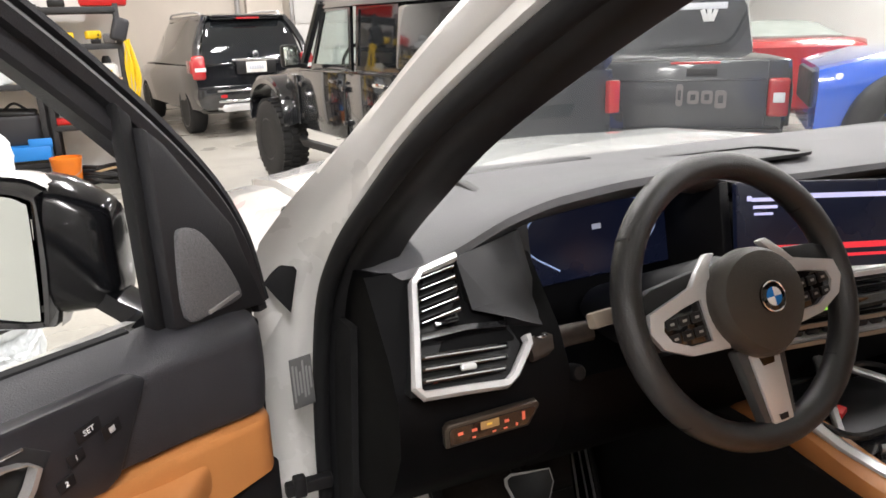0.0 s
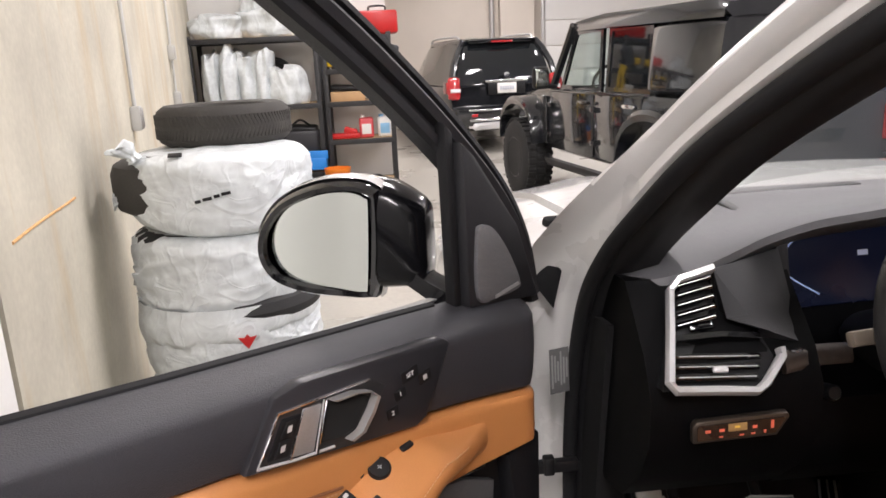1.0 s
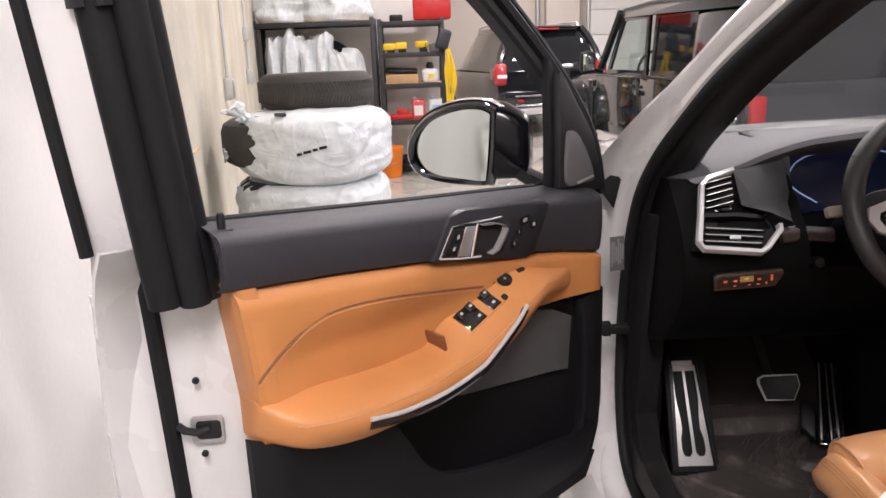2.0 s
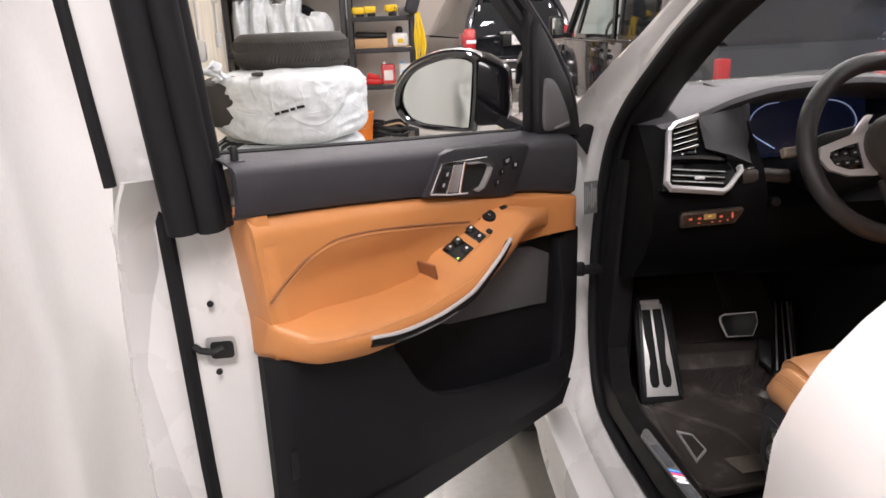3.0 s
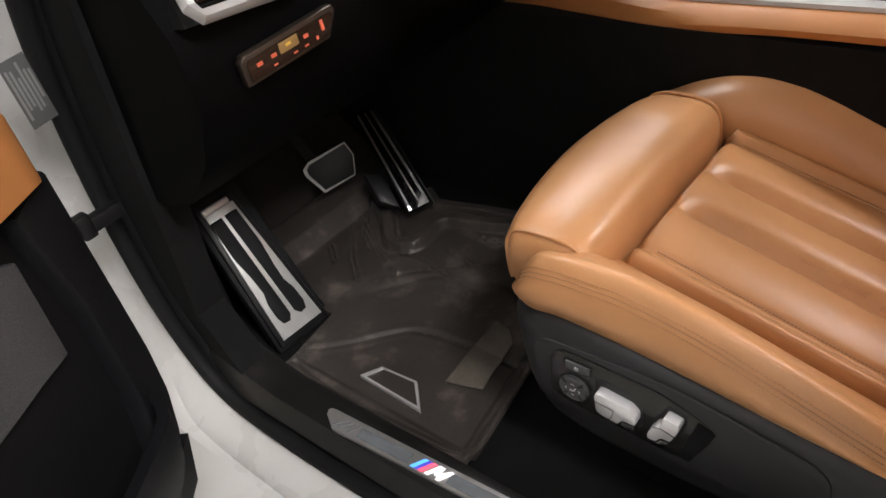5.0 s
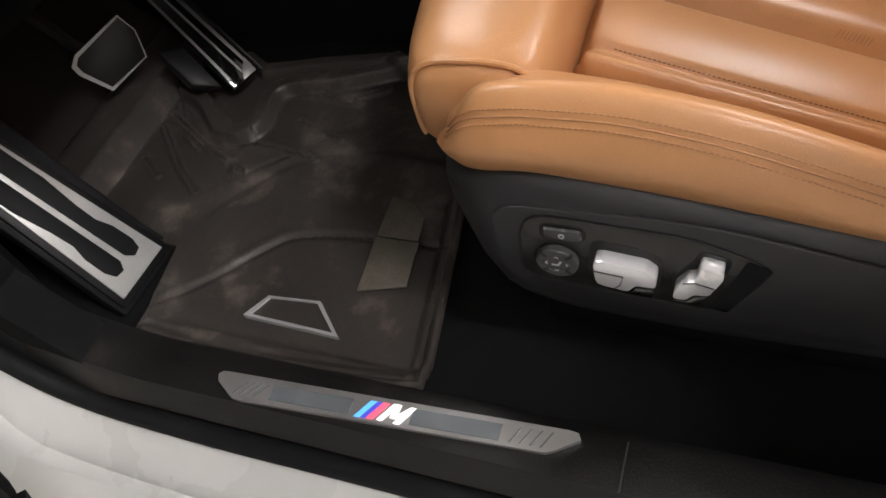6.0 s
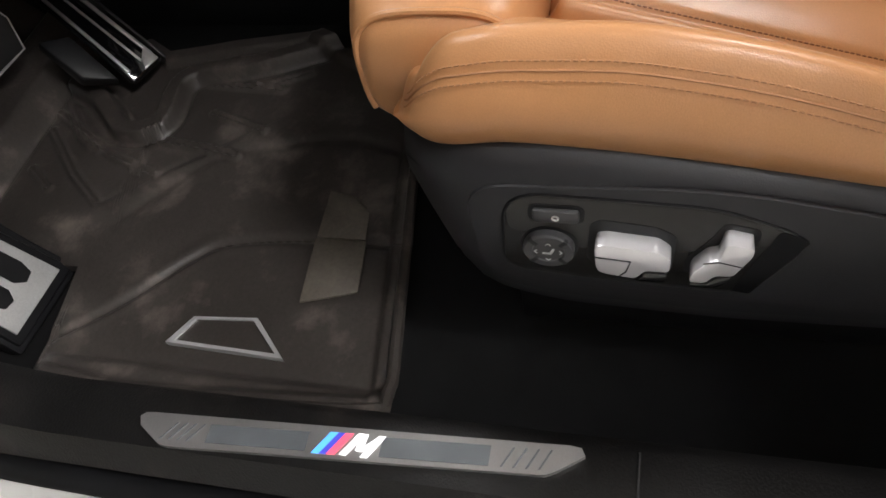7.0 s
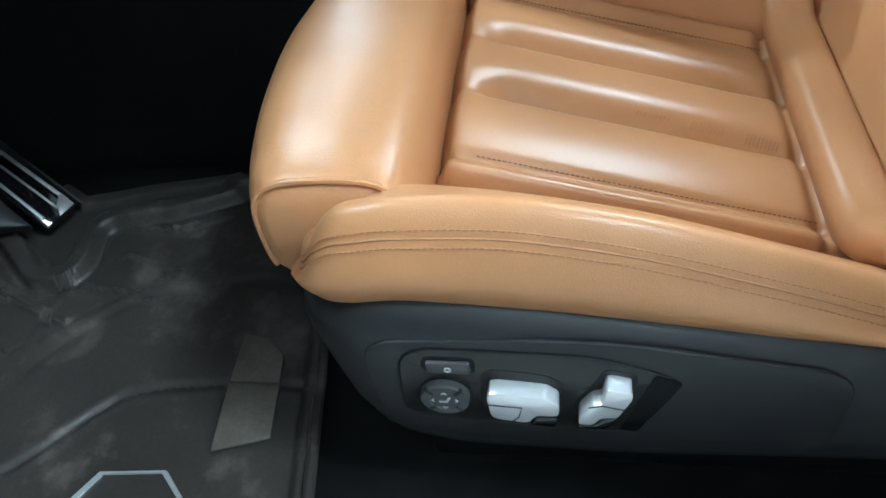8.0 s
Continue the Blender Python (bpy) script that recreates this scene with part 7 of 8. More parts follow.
SX, SY = -1.045, 3.03
zz = 0.0
for i, (h, dx, dy, r) in enumerate(((0.30, 0.0, 0.0, 0.355), (0.29, 0.005, 0.0, 0.35), (0.34, 0.0, 0.01, 0.352), (0.30, 0.02, 0.01, 0.350))):
    zc = zz + h / 2
    t = thing("bagged_tyre", (SX + dx, SY + dy, zz), "car tyre in a crumpled white plastic bag, stacked by the wall", "tyre", group="tyre stack")
    part("tyre", lathe(tyre_prof(r - 0.012, h - 0.035), 40, pose(SX + dx, SY + dy, zc, 0, 0, 0)), TYRE, t)
    kn = radians((-60, -32, -150, -163)[i])
    bx, by = SX + dx + 0.02, SY + dy - 0.012
    part("bag", bag_mesh(r + 0.012, h + 0.020, 3.1 * i + 1, pose(bx, by, zc, 2 if i == 2 else 0, 0, 0), 0.03, kn), BAG, t, "taut white plastic bag", 80)
    if i == 2:
        sk = []
        for q in np.linspace(0, 1, 70):
            a = radians(-195 + 185 * q)
            drop = 0.060 + 0.075 * (1 - q) ** 1.5 + 0.030 * noise.noise(V((q * 7, 2.2, 0))) + 0.012 * noise.noise(V((q * 31, 0.3, 0)))
            col = []
            for e in np.linspace(0, 1, 8):
                rr = r + 0.019 + 0.010 * noise.noise(V((q * 16, e * 1.2, 5))) * e + 0.016 * e * math.sin(math.pi * e)
                col.append(V((bx + rr * math.cos(a), by + rr * math.sin(a), zc - h / 2 + 0.05 - (drop + 0.05) * e)))
            sk.append(col)
        part("bag_skirt", slab(sk, (0, 0.002, 0)), BAG, t, "loose lower edge of the torn bag", 80)
    if i != 2:
        part("bag_neck", bag_tuft(pose(bx + (r + 0.02) * math.cos(kn), by + (r + 0.02) * math.sin(kn), zc - 0.02, 0, 0, math.degrees(kn)), 0.05, i), BAG, t, "tied neck of the bag", 80)
    if i == 3:
        part("bag_corner", bag_tuft(pose(bx - 0.27, by - 0.20, zc + 0.13, 0, -60, 200), 0.075, 5), BAG, t, "loose corner of the bag", 80)
    if i == 1:
        part("bag_logo", prism([(-0.035, 0.02), (0.0, -0.03), (0.035, 0.02), (0.012, 0.016), (0.0, 0.03), (-0.012, 0.016)], 0.004, axes((SX + 0.14, SY - 0.385, zc + 0.07), (1, 0.25, 0), (0, 0, 1))), RED, t, "red mark printed on the bag")
    if i == 3:
        for q in range(4):
            part("torn_print", rbox((0.022 + 0.012 * (q % 2), 0.003, 0.012), axes((SX + 0.02 + 0.034 * q, SY - 0.381 + 0.003 * q, zc - 0.015 + 0.008 * q), (1, 0.1, 0.15), (0, 1, 0)), 0.001), BLK, t)
        part("bag_tear", rbox((0.05, 0.03, 0.004), pose(SX - 0.06, SY - 0.30, zc + 0.150, 20, 0, 10), 0.001), BLK, t)
    zz += h
# torn bag shows bare rubber at the wall side
tz = zz
t = thing("tyre", (SX - 0.02, SY + 0.13, tz), "bare black tyre lying on top of the stack", "tyre", group="tyre stack")
part("carcass", lathe(tyre_prof(0.275, 0.15), 48, pose(SX + 0.05, SY + 0.12, tz + 0.08, 0, 0, 0)), DUST, t)
part("tread", merge(*[rbox((0.005, 0.010, 0.044), pose(SX + 0.05, SY + 0.12, tz + 0.08 + 0.026 * j, 0, 0, 360 / 100 * (k + 0.5 * (j > 0))) @ Matrix.Translation((0.2738, 0, 0)) @ pose(0, 0, 0, 22 * j, 0, 0), 0.001, 1) for k in range(100) for j in (-1, 1)]), DUST, t)
# black tyre edges that stick out of the bags
t = thing("tyre", (SX - 0.05, SY + 0.02, 0.93), "black tyre half out of its torn bag", "tyre", group="tyre stack")
part("carcass", lathe(tyre_prof(0.345, 0.20), 48, pose(SX - 0.055, SY + 0.04, 1.09, 0, 0, 0)), DUST, t)
t = thing("tyre", (SX + 0.04, SY - 0.04, 0.50), "black tyre showing between two bags", "tyre", group="tyre stack")
part("carcass", lathe(tyre_prof(0.335, 0.10), 48, pose(SX + 0.075, SY - 0.030, 0.605, 0, 0, 0)), TYRE, t)

# ---- storage racks ----
RACK = mat("black_rack_steel", (0.022, 0.022, 0.024), 0.5, var=0.15)
BOARD = mat("particle_board", (0.55, 0.38, 0.22), 0.8, var=0.15, scale=20, grain=0.2, gscale=120)


def rack(x0, x1, y0, y1, levels, top, label):
    r = thing("storage_rack", ((x0 + x1) / 2, (y0 + y1) / 2, 0), label, "rack", group="storage racks")
    for x in (x0, x1):
        for y in (y0, y1):
            part("post", rbox((0.055, 0.045, top), V((x, y, top / 2)), 0.004), RACK, r)
    for z in levels:
        s = part("shelf", rbox((x1 - x0 - 0.03, y1 - y0, 0.018), V(((x0 + x1) / 2, (y0 + y1) / 2, z)), 0.003), BOARD, r, "particle board shelf")
        for y in (y0, y1):
            part("beam", rbox((x1 - x0, 0.03, 0.06), V(((x0 + x1) / 2, y - 0.012 if y == y0 else y + 0.012, z - 0.018)), 0.004), RACK, s)
        for x in (x0, x1):
            part("beam", rbox((0.03, y1 - y0, 0.05), V((x, (y0 + y1) / 2, z - 0.02)), 0.004), RACK, s)
    return r


RY = 8.75
rack(-2.40, -0.99, RY, 9.30, (0.28, 1.085, 1.845), 1.89, "tall black steel rack with bagged tyres")
rack(-0.90, -0.15, RY, 9.25, (0.12, 0.645, 1.085, 1.455, 1.82), 1.86, "narrow black rack with tools and jugs")


def sack(x, y, z, rx, ry, h, seed, lean, label):
    """A tall, loosely gathered bag: upright folds that draw together at the top."""
    t = thing("bagged_tyre", (x, y, z), label, "tyre", group="bagged tyres")
    rows = []
    for j in range(26):
        q = j / 25
        wide = min(1.0, 0.86 + q * 0.9) - 0.10 * sm(q, 0.4, 0.85) - 0.60 * max(0.0, (q - 0.84) / 0.16) ** 2.4
        ring = []
        for i in range(80):
            a = 2 * math.pi * i / 80
            p = V((math.cos(a) * 1.5, math.sin(a) * 1.5, q * 2.2 + seed))
            fold = 0.06 + 0.09 * q
            f = wide * (1 + 0.26 * noise.noise(p) + fold * (1 - 2 * abs(math.sin(a * 4.5 + 1.6 * noise.noise(p * 0.8) + seed)) ** 0.7) * 0.6)
            zz = h * math.sin(q * math.pi / 2) ** 0.9 * (1 + 0.22 * noise.noise(V((math.cos(a) * 1.3, math.sin(a) * 1.3, seed * 3.7))) * q)
            ring.append(V((x + rx * f * math.cos(a) + lean * q * q, y + ry * f * math.sin(a), z + max(0.0, zz))))
        rows.append(ring)
    part("bag", grid(rows, ring=True, caps=True), BAG, t, "loose white plastic bag", 80)
    return t


for i, (sx, h, lean) in enumerate(((-2.20, 0.58, 0.02), (-2.00, 0.62, 0.06), (-1.79, 0.57, -0.03), (-1.62, 0.60, 0.05))):
    sack(sx, 8.98 - 0.03 * (i % 2), 1.095, 0.135, 0.26, h, 5 + 2.3 * i, lean, "white plastic bag gathered at the top on the rack shelf")
sack(-1.33, 8.92, 1.095, 0.24, 0.24, 0.42, 17.0, -0.10, "slumped white plastic bag leaning on the rack shelf")
solo("tyre", lathe(tyre_prof(0.27, 0.18), 32, pose(-1.52, 9.12, 1.38, 62, 0, 30)), TYRE, "black tyre leaning behind the bags", "tyre")
sack(-2.08, 9.0, 1.857, 0.34, 0.28, 0.26, 23.0, 0.05, "crumpled white plastic bag lying on the rack top")
sack(-1.42, 9.0, 1.857, 0.42, 0.30, 0.30, 29.0, -0.08, "crumpled white plastic bag lying on the rack top")
sack(-1.55, 9.05, 2.08, 0.30, 0.26, 0.34, 31.0, 0.10, "white plastic bag heaped on another bag")
TB = thing("tool_bag", (-1.25, 8.95, 0.30), "black tool bag with side pockets", "tool bag")
part("body", rbox((0.44, 0.26, 0.34), V((-1.25, 8.95, 0.62)), 0.05, 3), SOFT, TB)
part("flap", rbox((0.40, 0.22, 0.07), pose(-1.25, 8.94, 0.80, 6, 4, 0), 0.03, 3), BLK, TB)
part("handle", tube(spl([(-1.37, 8.93, 0.82), (-1.25, 8.91, 0.90), (-1.13, 8.93, 0.82)], 5), 0.014, 8), BLK, TB)
BLUEP = mat("bright_blue_plastic", (0.02, 0.24, 0.72), 0.4, var=0.05)
BB_ = thing("blue_bin", (-1.18, 8.74, 0.29), "bright blue plastic parts bin", "bin")
part("tray", rbox((0.42, 0.24, 0.15), V((-1.17, 8.78, 0.40)), 0.02), BLUEP, BB_)
part("raised_front", rbox((0.22, 0.03, 0.10), V((-1.05, 8.68, 0.50)), 0.01), BLUEP, BB_)
solo("black_crate", rbox((0.46, 0.34, 0.22), V((-1.22, 8.85, 0.13)), 0.02), BLK, "black plastic crate on the floor", "crate")
YEL = mat("yellow_plastic", (0.80, 0.55, 0.02), 0.4, var=0.05)
CARD = mat("brown_cardboard", (0.46, 0.29, 0.15), 0.85, var=0.1, scale=8)
WPL = mat("white_plastic", (0.75, 0.74, 0.72), 0.4)
for i, x in enumerate((-0.80, -0.66, -0.40)):
    d = thing("power_tool", (x, 8.85, 1.465), "yellow and black cordless power tool on the rack", "power tool", group="power tools")
    part("body", rbox((0.15, 0.09, 0.085), pose(x, 8.88, 1.535 + 0.01 * i, 0, 0, 12 * i), 0.02, 3), YEL, d)
    part("grip", rbox((0.04, 0.06, 0.11), pose(x + 0.03, 8.88, 1.52, 0, 14, 0), 0.012), BLK, d)
    part("battery", rbox((0.10, 0.07, 0.045), pose(x + 0.02, 8.88, 1.488, 0, 0, 0), 0.008), BLK, d)
solo("radio", rbox((0.12, 0.09, 0.10), V((-0.25, 8.88, 1.515)), 0.02), GREYMESH, "small grey jobsite radio", "radio")
solo("cardboard_box", rbox((0.40, 0.26, 0.11), V((-0.66, 8.92, 1.150)), 0.006), CARD, "open brown cardboard box", "box")
solo("black_tray", rbox((0.40, 0.22, 0.06), pose(-0.66, 8.95, 1.245, 4, 3, 0), 0.025), BLK, "black plastic part in the cardboard box", "car part")
SP = thing("pump_sprayer", (-0.31, 8.90, 1.095), "white pump sprayer with a black cap and yellow label", "sprayer")
part("tank", rbox((0.20, 0.17, 0.17), V((-0.31, 8.90, 1.18)), 0.045, 3), WPL, SP)
part("cap", lathe([(0.05, 0), (0.045, 0.05), (0.03, 0.08), (0.0, 0.08)], 16, Matrix.Translation((-0.31, 8.90, 1.26))), BLK, SP)
part("label", rbox((0.07, 0.004, 0.05), V((-0.30, 8.814, 1.17)), 0.001), YEL, SP)


def jug(x, col, lab, label):
    j = thing("fluid_jug", (x, 8.88, 0.655), label, "jug", group="fluid jugs")
    part("body", rbox((0.17, 0.12, 0.24), V((x, 8.88, 0.775)), 0.03, 3), col, j)
    part("label", rbox((0.11, 0.004, 0.12), V((x, 8.818, 0.76)), 0.001), lab, j)
    part("neck", lathe([(0.03, 0), (0.03, 0.03), (0.0, 0.032)], 14, Matrix.Translation((x - 0.04, 8.88, 0.893))), lab, j)


jug(-0.47, mat("red_jug", (0.62, 0.08, 0.09), 0.4), WPL, "red fluid jug with a white label")
jug(-0.25, WPL, mat("blue_label", (0.25, 0.50, 0.75), 0.5), "white washer fluid jug with a blue label")
solo("floor_jack", merge(rbox((0.34, 0.16, 0.06), V((-0.72, 8.86, 0.69)), 0.015), rbox((0.16, 0.05, 0.08), pose(-0.66, 8.85, 0.74, 0, 20, 0), 0.015), lathe([(0.03, 0), (0.03, 0.05), (0, 0.05)], 14, Matrix.Translation((-0.62, 8.86, 0.72)))), RED, "small red trolley jack", "jack")
RT = thing("red_toolbox", (-0.24, 8.95, 1.83), "red plastic toolbox on top of the rack", "toolbox")
part("body", rbox((0.46, 0.30, 0.26), V((-0.26, 8.95, 1.97)), 0.03), RED, RT)
part("handle", tube(spl([(-0.36, 8.95, 2.10), (-0.34, 8.95, 2.15), (-0.18, 8.95, 2.15), (-0.16, 8.95, 2.10)], 4), 0.012, 8), BLK, RT)
solo("charger", rbox((0.16, 0.12, 0.08), V((-0.70, 8.9, 1.872)), 0.02), BLK, "black battery charger on the rack top", "charger")
BK = thing("bucket", (-0.83, 8.45, 0), "orange plastic bucket standing on the floor", "bucket")
ORP = mat("orange_plastic", (0.85, 0.22, 0.015), 0.4, var=0.05)
part("pail", lathe([(0.115, 0.0), (0.12, 0.01), (0.145, 0.33), (0.152, 0.34), (0.152, 0.37), (0.143, 0.37), (0.112, 0.02), (0.0, 0.02)], 28, Matrix.Translation((-0.83, 8.45, 0))), ORP, BK)
part("bail", tube(spl([(-0.98, 8.45, 0.34), (-0.95, 8.36, 0.22), (-0.83, 8.30, 0.18), (-0.71, 8.36, 0.22), (-0.68, 8.45, 0.34)], 5), 0.003, 6), STEEL, BK)
hose = [V((-0.50 + 0.22 * math.cos(a) * (1 - 0.1 * math.sin(3 * a)), 8.62 + 0.16 * math.sin(a), 0.03 + 0.011 * a + 0.03 * math.sin(2 * a))) for a in np.linspace(0, 17, 90)]
solo("hose", tube(hose, 0.022, 8), BLK, "coiled black hose on the floor", "hose")
YC_ = thing("extension_cord", (-0.10, 8.70, 0.7), "yellow extension cord hanging on the rack", "extension cord")
for i in range(5):
    c = [(-0.09 + 0.03 * math.sin(i), 8.70 - 0.012 * i, 1.50), (-0.13 + 0.016 * i, 8.68 - 0.01 * i, 1.2), (-0.10 + 0.02 * math.cos(2 * i), 8.66, 0.78 + 0.05 * (i % 3)), (-0.05 + 0.012 * i, 8.68 - 0.01 * i, 1.1), (-0.07, 8.70, 1.50)]
    part("loop", tube(spl(c, 6), 0.010, 6), YEL, YC_)
solo("black_cloth", rbox((0.16, 0.08, 0.24), pose(-0.14, 8.67, 1.60, 0, 18, 10), 0.035, 3), SOFT, "black cloth bag hanging on the rack corner", "bag")

# ---- other vehicles ----
DARKP = mat("black_car_paint", (0.012, 0.013, 0.016), 0.16, var=0.05, coat=1.0)
GREYP = mat("dark_grey_car_paint", (0.034, 0.037, 0.042), 0.24, var=0.05, coat=1.0)
REDP = mat("red_car_paint", (0.55, 0.015, 0.02), 0.2, var=0.03, coat=1.0)
BLUP = mat("blue_car_paint", (0.012, 0.10, 0.60), 0.2, var=0.03, coat=1.0)
LENS = mat("red_lamp_lens", (0.42, 0.015, 0.02), 0.12, coat=0.8)
CLENS = mat("clear_lamp_lens", (0.75, 0.75, 0.78), 0.12, coat=0.8)
DGLASS = mat("dark_privacy_glass", (0.01, 0.012, 0.014), 0.04, var=0.0, coat=0.5)


def local(m, bm):
    bm.transform(m)
    return bm


def hull(m, secs, n=5):
    """A body through sections (y, half width below, z below, half width at the waist, z waist, half width above, z above)."""
    rows = []
    for y, wl, zl, wb, zb, wt, zt in secs:
        h = [(wl * 0.9, zl), (wl, zl + 0.06), (wl + (wb - wl) * 0.5, zl + (zb - zl) * 0.5), (wb, zb - 0.05), (wb * 0.995, zb), (wt + (wb - wt) * 0.15, zb + (zt - zb) * 0.85), (wt * 0.96, zt - 0.012), (wt * 0.80, zt)]
        rows.append([V((-x, y, z)) for x, z in h] + [V((x, y, z)) for x, z in h[::-1]])
    return local(m, grid(rows, ring=True, caps=True))


def vehicle_wheels(v, m, xs, ys, r, w, rim_r, head, **kw):
    for y in ys:
        for s in (-1, 1):
            p = m @ V((s * xs, y, 0))
            wheel(v, p.x, p.y, r, w, s, rim_r, heading=head, **kw)


# black SUV, seen from behind
H1 = 8.0
sx, sy = 1.78, 11.9
M1 = pose(sx, sy, 0, 0, 0, H1)
suv = thing("suv", (sx, sy, 0), "black SUV parked with its rear towards the racks", "car")
body = part("body", hull(M1, [(0.06, 0.86, 0.42, 0.90, 1.0, 0.88, 1.06), (0.02, 0.88, 0.40, 0.93, 0.98, 0.90, 1.06), (0.10, 0.90, 0.36, 0.955, 0.98, 0.92, 1.09), (0.9, 0.92, 0.34, 0.96, 0.98, 0.92, 1.08), (3.0, 0.92, 0.34, 0.96, 0.96, 0.91, 1.06), (3.7, 0.92, 0.34, 0.95, 0.94, 0.88, 1.06), (4.7, 0.88, 0.36, 0.90, 0.85, 0.80, 0.98), (5.0, 0.75, 0.40, 0.78, 0.75, 0.70, 0.86)]), DARKP, suv)
part("cabin", hull(M1, [(0.10, 0.90, 1.02, 0.89, 1.06, 0.80, 1.12), (0.20, 0.90, 1.02, 0.88, 1.10, 0.70, 1.50), (0.30, 0.90, 1.02, 0.87, 1.12, 0.66, 1.70), (0.42, 0.90, 1.02, 0.87, 1.12, 0.64, 1.78), (1.2, 0.91, 1.02, 0.87, 1.12, 0.66, 1.815), (2.6, 0.91, 1.02, 0.87, 1.12, 0.65, 1.79), (3.1, 0.90, 1.02, 0.86, 1.10, 0.64, 1.62), (3.9, 0.88, 1.0, 0.85, 1.04, 0.75, 1.07)]), DGLASS, suv, "dark tinted cabin glass")
part("roof", hull(M1, [(0.30, 0.58, 1.74, 0.62, 1.77, 0.56, 1.79), (0.5, 0.63, 1.76, 0.66, 1.79, 0.58, 1.83), (2.5, 0.63, 1.76, 0.66, 1.79, 0.58, 1.83), (2.8, 0.60, 1.70, 0.62, 1.72, 0.54, 1.77)]), DARKP, suv)
for s in (-1, 1):
    part("pillar", local(M1, tube([(s * 0.90, 0.10, 1.05), (s * 0.82, 0.19, 1.40), (s * 0.72, 0.28, 1.62), (s * 0.62, 0.38, 1.77)], 0.055, 8)), DARKP, suv)
    part("roof_rail", local(M1, tube(spl([(s * 0.62, 0.50, 1.81), (s * 0.64, 0.8, 1.86), (s * 0.63, 2.3, 1.86), (s * 0.62, 2.6, 1.80)], 5), 0.018, 8)), SATIN, suv)
    tl = part("tail_light", local(M1, merge(rbox((0.20, 0.12, 0.36), pose(s * 0.86, 0.075, 1.05, -6, 0, s * 16), 0.05, 3), rbox((0.06, 0.30, 0.20), pose(s * 0.945, 0.20, 1.06, 0, 0, 0), 0.025, 2))), LENS, suv, "red wrap-around tail light")
    part("reversing_lens", local(M1, rbox((0.16, 0.02, 0.06), pose(s * 0.85, 0.008, 1.02, -4, 0, s * 16), 0.02)), CLENS, tl)
    part("bumper_reflector", local(M1, rbox((0.30, 0.02, 0.05), pose(s * 0.66, -0.045, 0.62, 0, 0, s * 6), 0.008)), LENS, suv)
    part("exhaust_tip", local(M1, rbox((0.20, 0.06, 0.06), pose(s * 0.58, -0.03, 0.47, 0, 0, 0), 0.02)), CHROME, suv)
    part("side_window", local(M1, prism([(0.6, 1.14), (1.4, 1.16), (2.7, 1.15), (3.3, 1.15), (2.7, 1.55), (2.4, 1.66), (0.75, 1.66)], 0.006, axes((s * 0.872, 0, -0.02), (0, 1, 0), (-s * 0.34, 0, 1)))), DGLASS, suv)
part("rear_bumper", hull(M1, [(-0.06, 0.78, 0.46, 0.84, 0.66, 0.82, 0.74), (0.0, 0.90, 0.42, 0.94, 0.66, 0.92, 0.76), (0.15, 0.90, 0.42, 0.955, 0.68, 0.92, 0.78)]), DARKP, suv)
part("bumper_chrome", local(M1, rbox((1.30, 0.02, 0.035), V((0, -0.068, 0.545)), 0.01)), CHROME, suv)
part("skid_plate", hull(M1, [(-0.085, 0.50, 0.40, 0.56, 0.47, 0.52, 0.50), (-0.02, 0.62, 0.38, 0.66, 0.47, 0.62, 0.51)]), SATIN, suv, "silver skid plate under the bumper")
part("sill_guard", local(M1, rbox((1.30, 0.02, 0.03), V((0, -0.06, 0.70)), 0.008)), CHROME, suv)
part("tailgate_chrome", local(M1, rbox((0.72, 0.025, 0.04), V((0, 0.0, 1.145)), 0.012)), CHROME, suv)
part("number_plate", local(M1, rbox((0.32, 0.012, 0.16), V((0, -0.005, 1.03)), 0.006)), WPL, suv, "white number plate with unreadable bars")
part("plate_recess", local(M1, rbox((0.62, 0.02, 0.20), V((0, 0.008, 1.03)), 0.02)), BLK, suv)
part("plate_bars", local(M1, merge(*[rbox((0.03, 0.003, 0.06), V((-0.10 + 0.04 * k, -0.013, 1.03)), 0.002) for k in range(6)])), mat("plate_grey", (0.45, 0.48, 0.55), 0.5), suv)
part("round_badge", local(M1, lathe([(0.055, 0), (0.055, 0.01), (0.045, 0.012), (0.0, 0.010)], 20, axes((0, 0.0, 1.22), (1, 0, 0), (0, 0, 1)))), CHROME, suv)
part("model_bars", local(M1, merge(*[rbox((0.03, 0.006, 0.035), V((0.52 + 0.04 * k, 0.02, 1.22)), 0.003) for k in range(5)])), CHROME, suv)
part("high_stop_lamp", local(M1, rbox((0.36, 0.03, 0.03), V((0, 0.205, 1.755)), 0.008)), LENS, suv)
part("roof_spoiler", local(M1, rbox((1.10, 0.20, 0.035), pose(0, 0.30, 1.775, -8, 0, 0), 0.015)), DARKP, suv)
vehicle_wheels(suv, M1, 0.80, (0.95, 4.0), 0.38, 0.26, 0.27, H1)

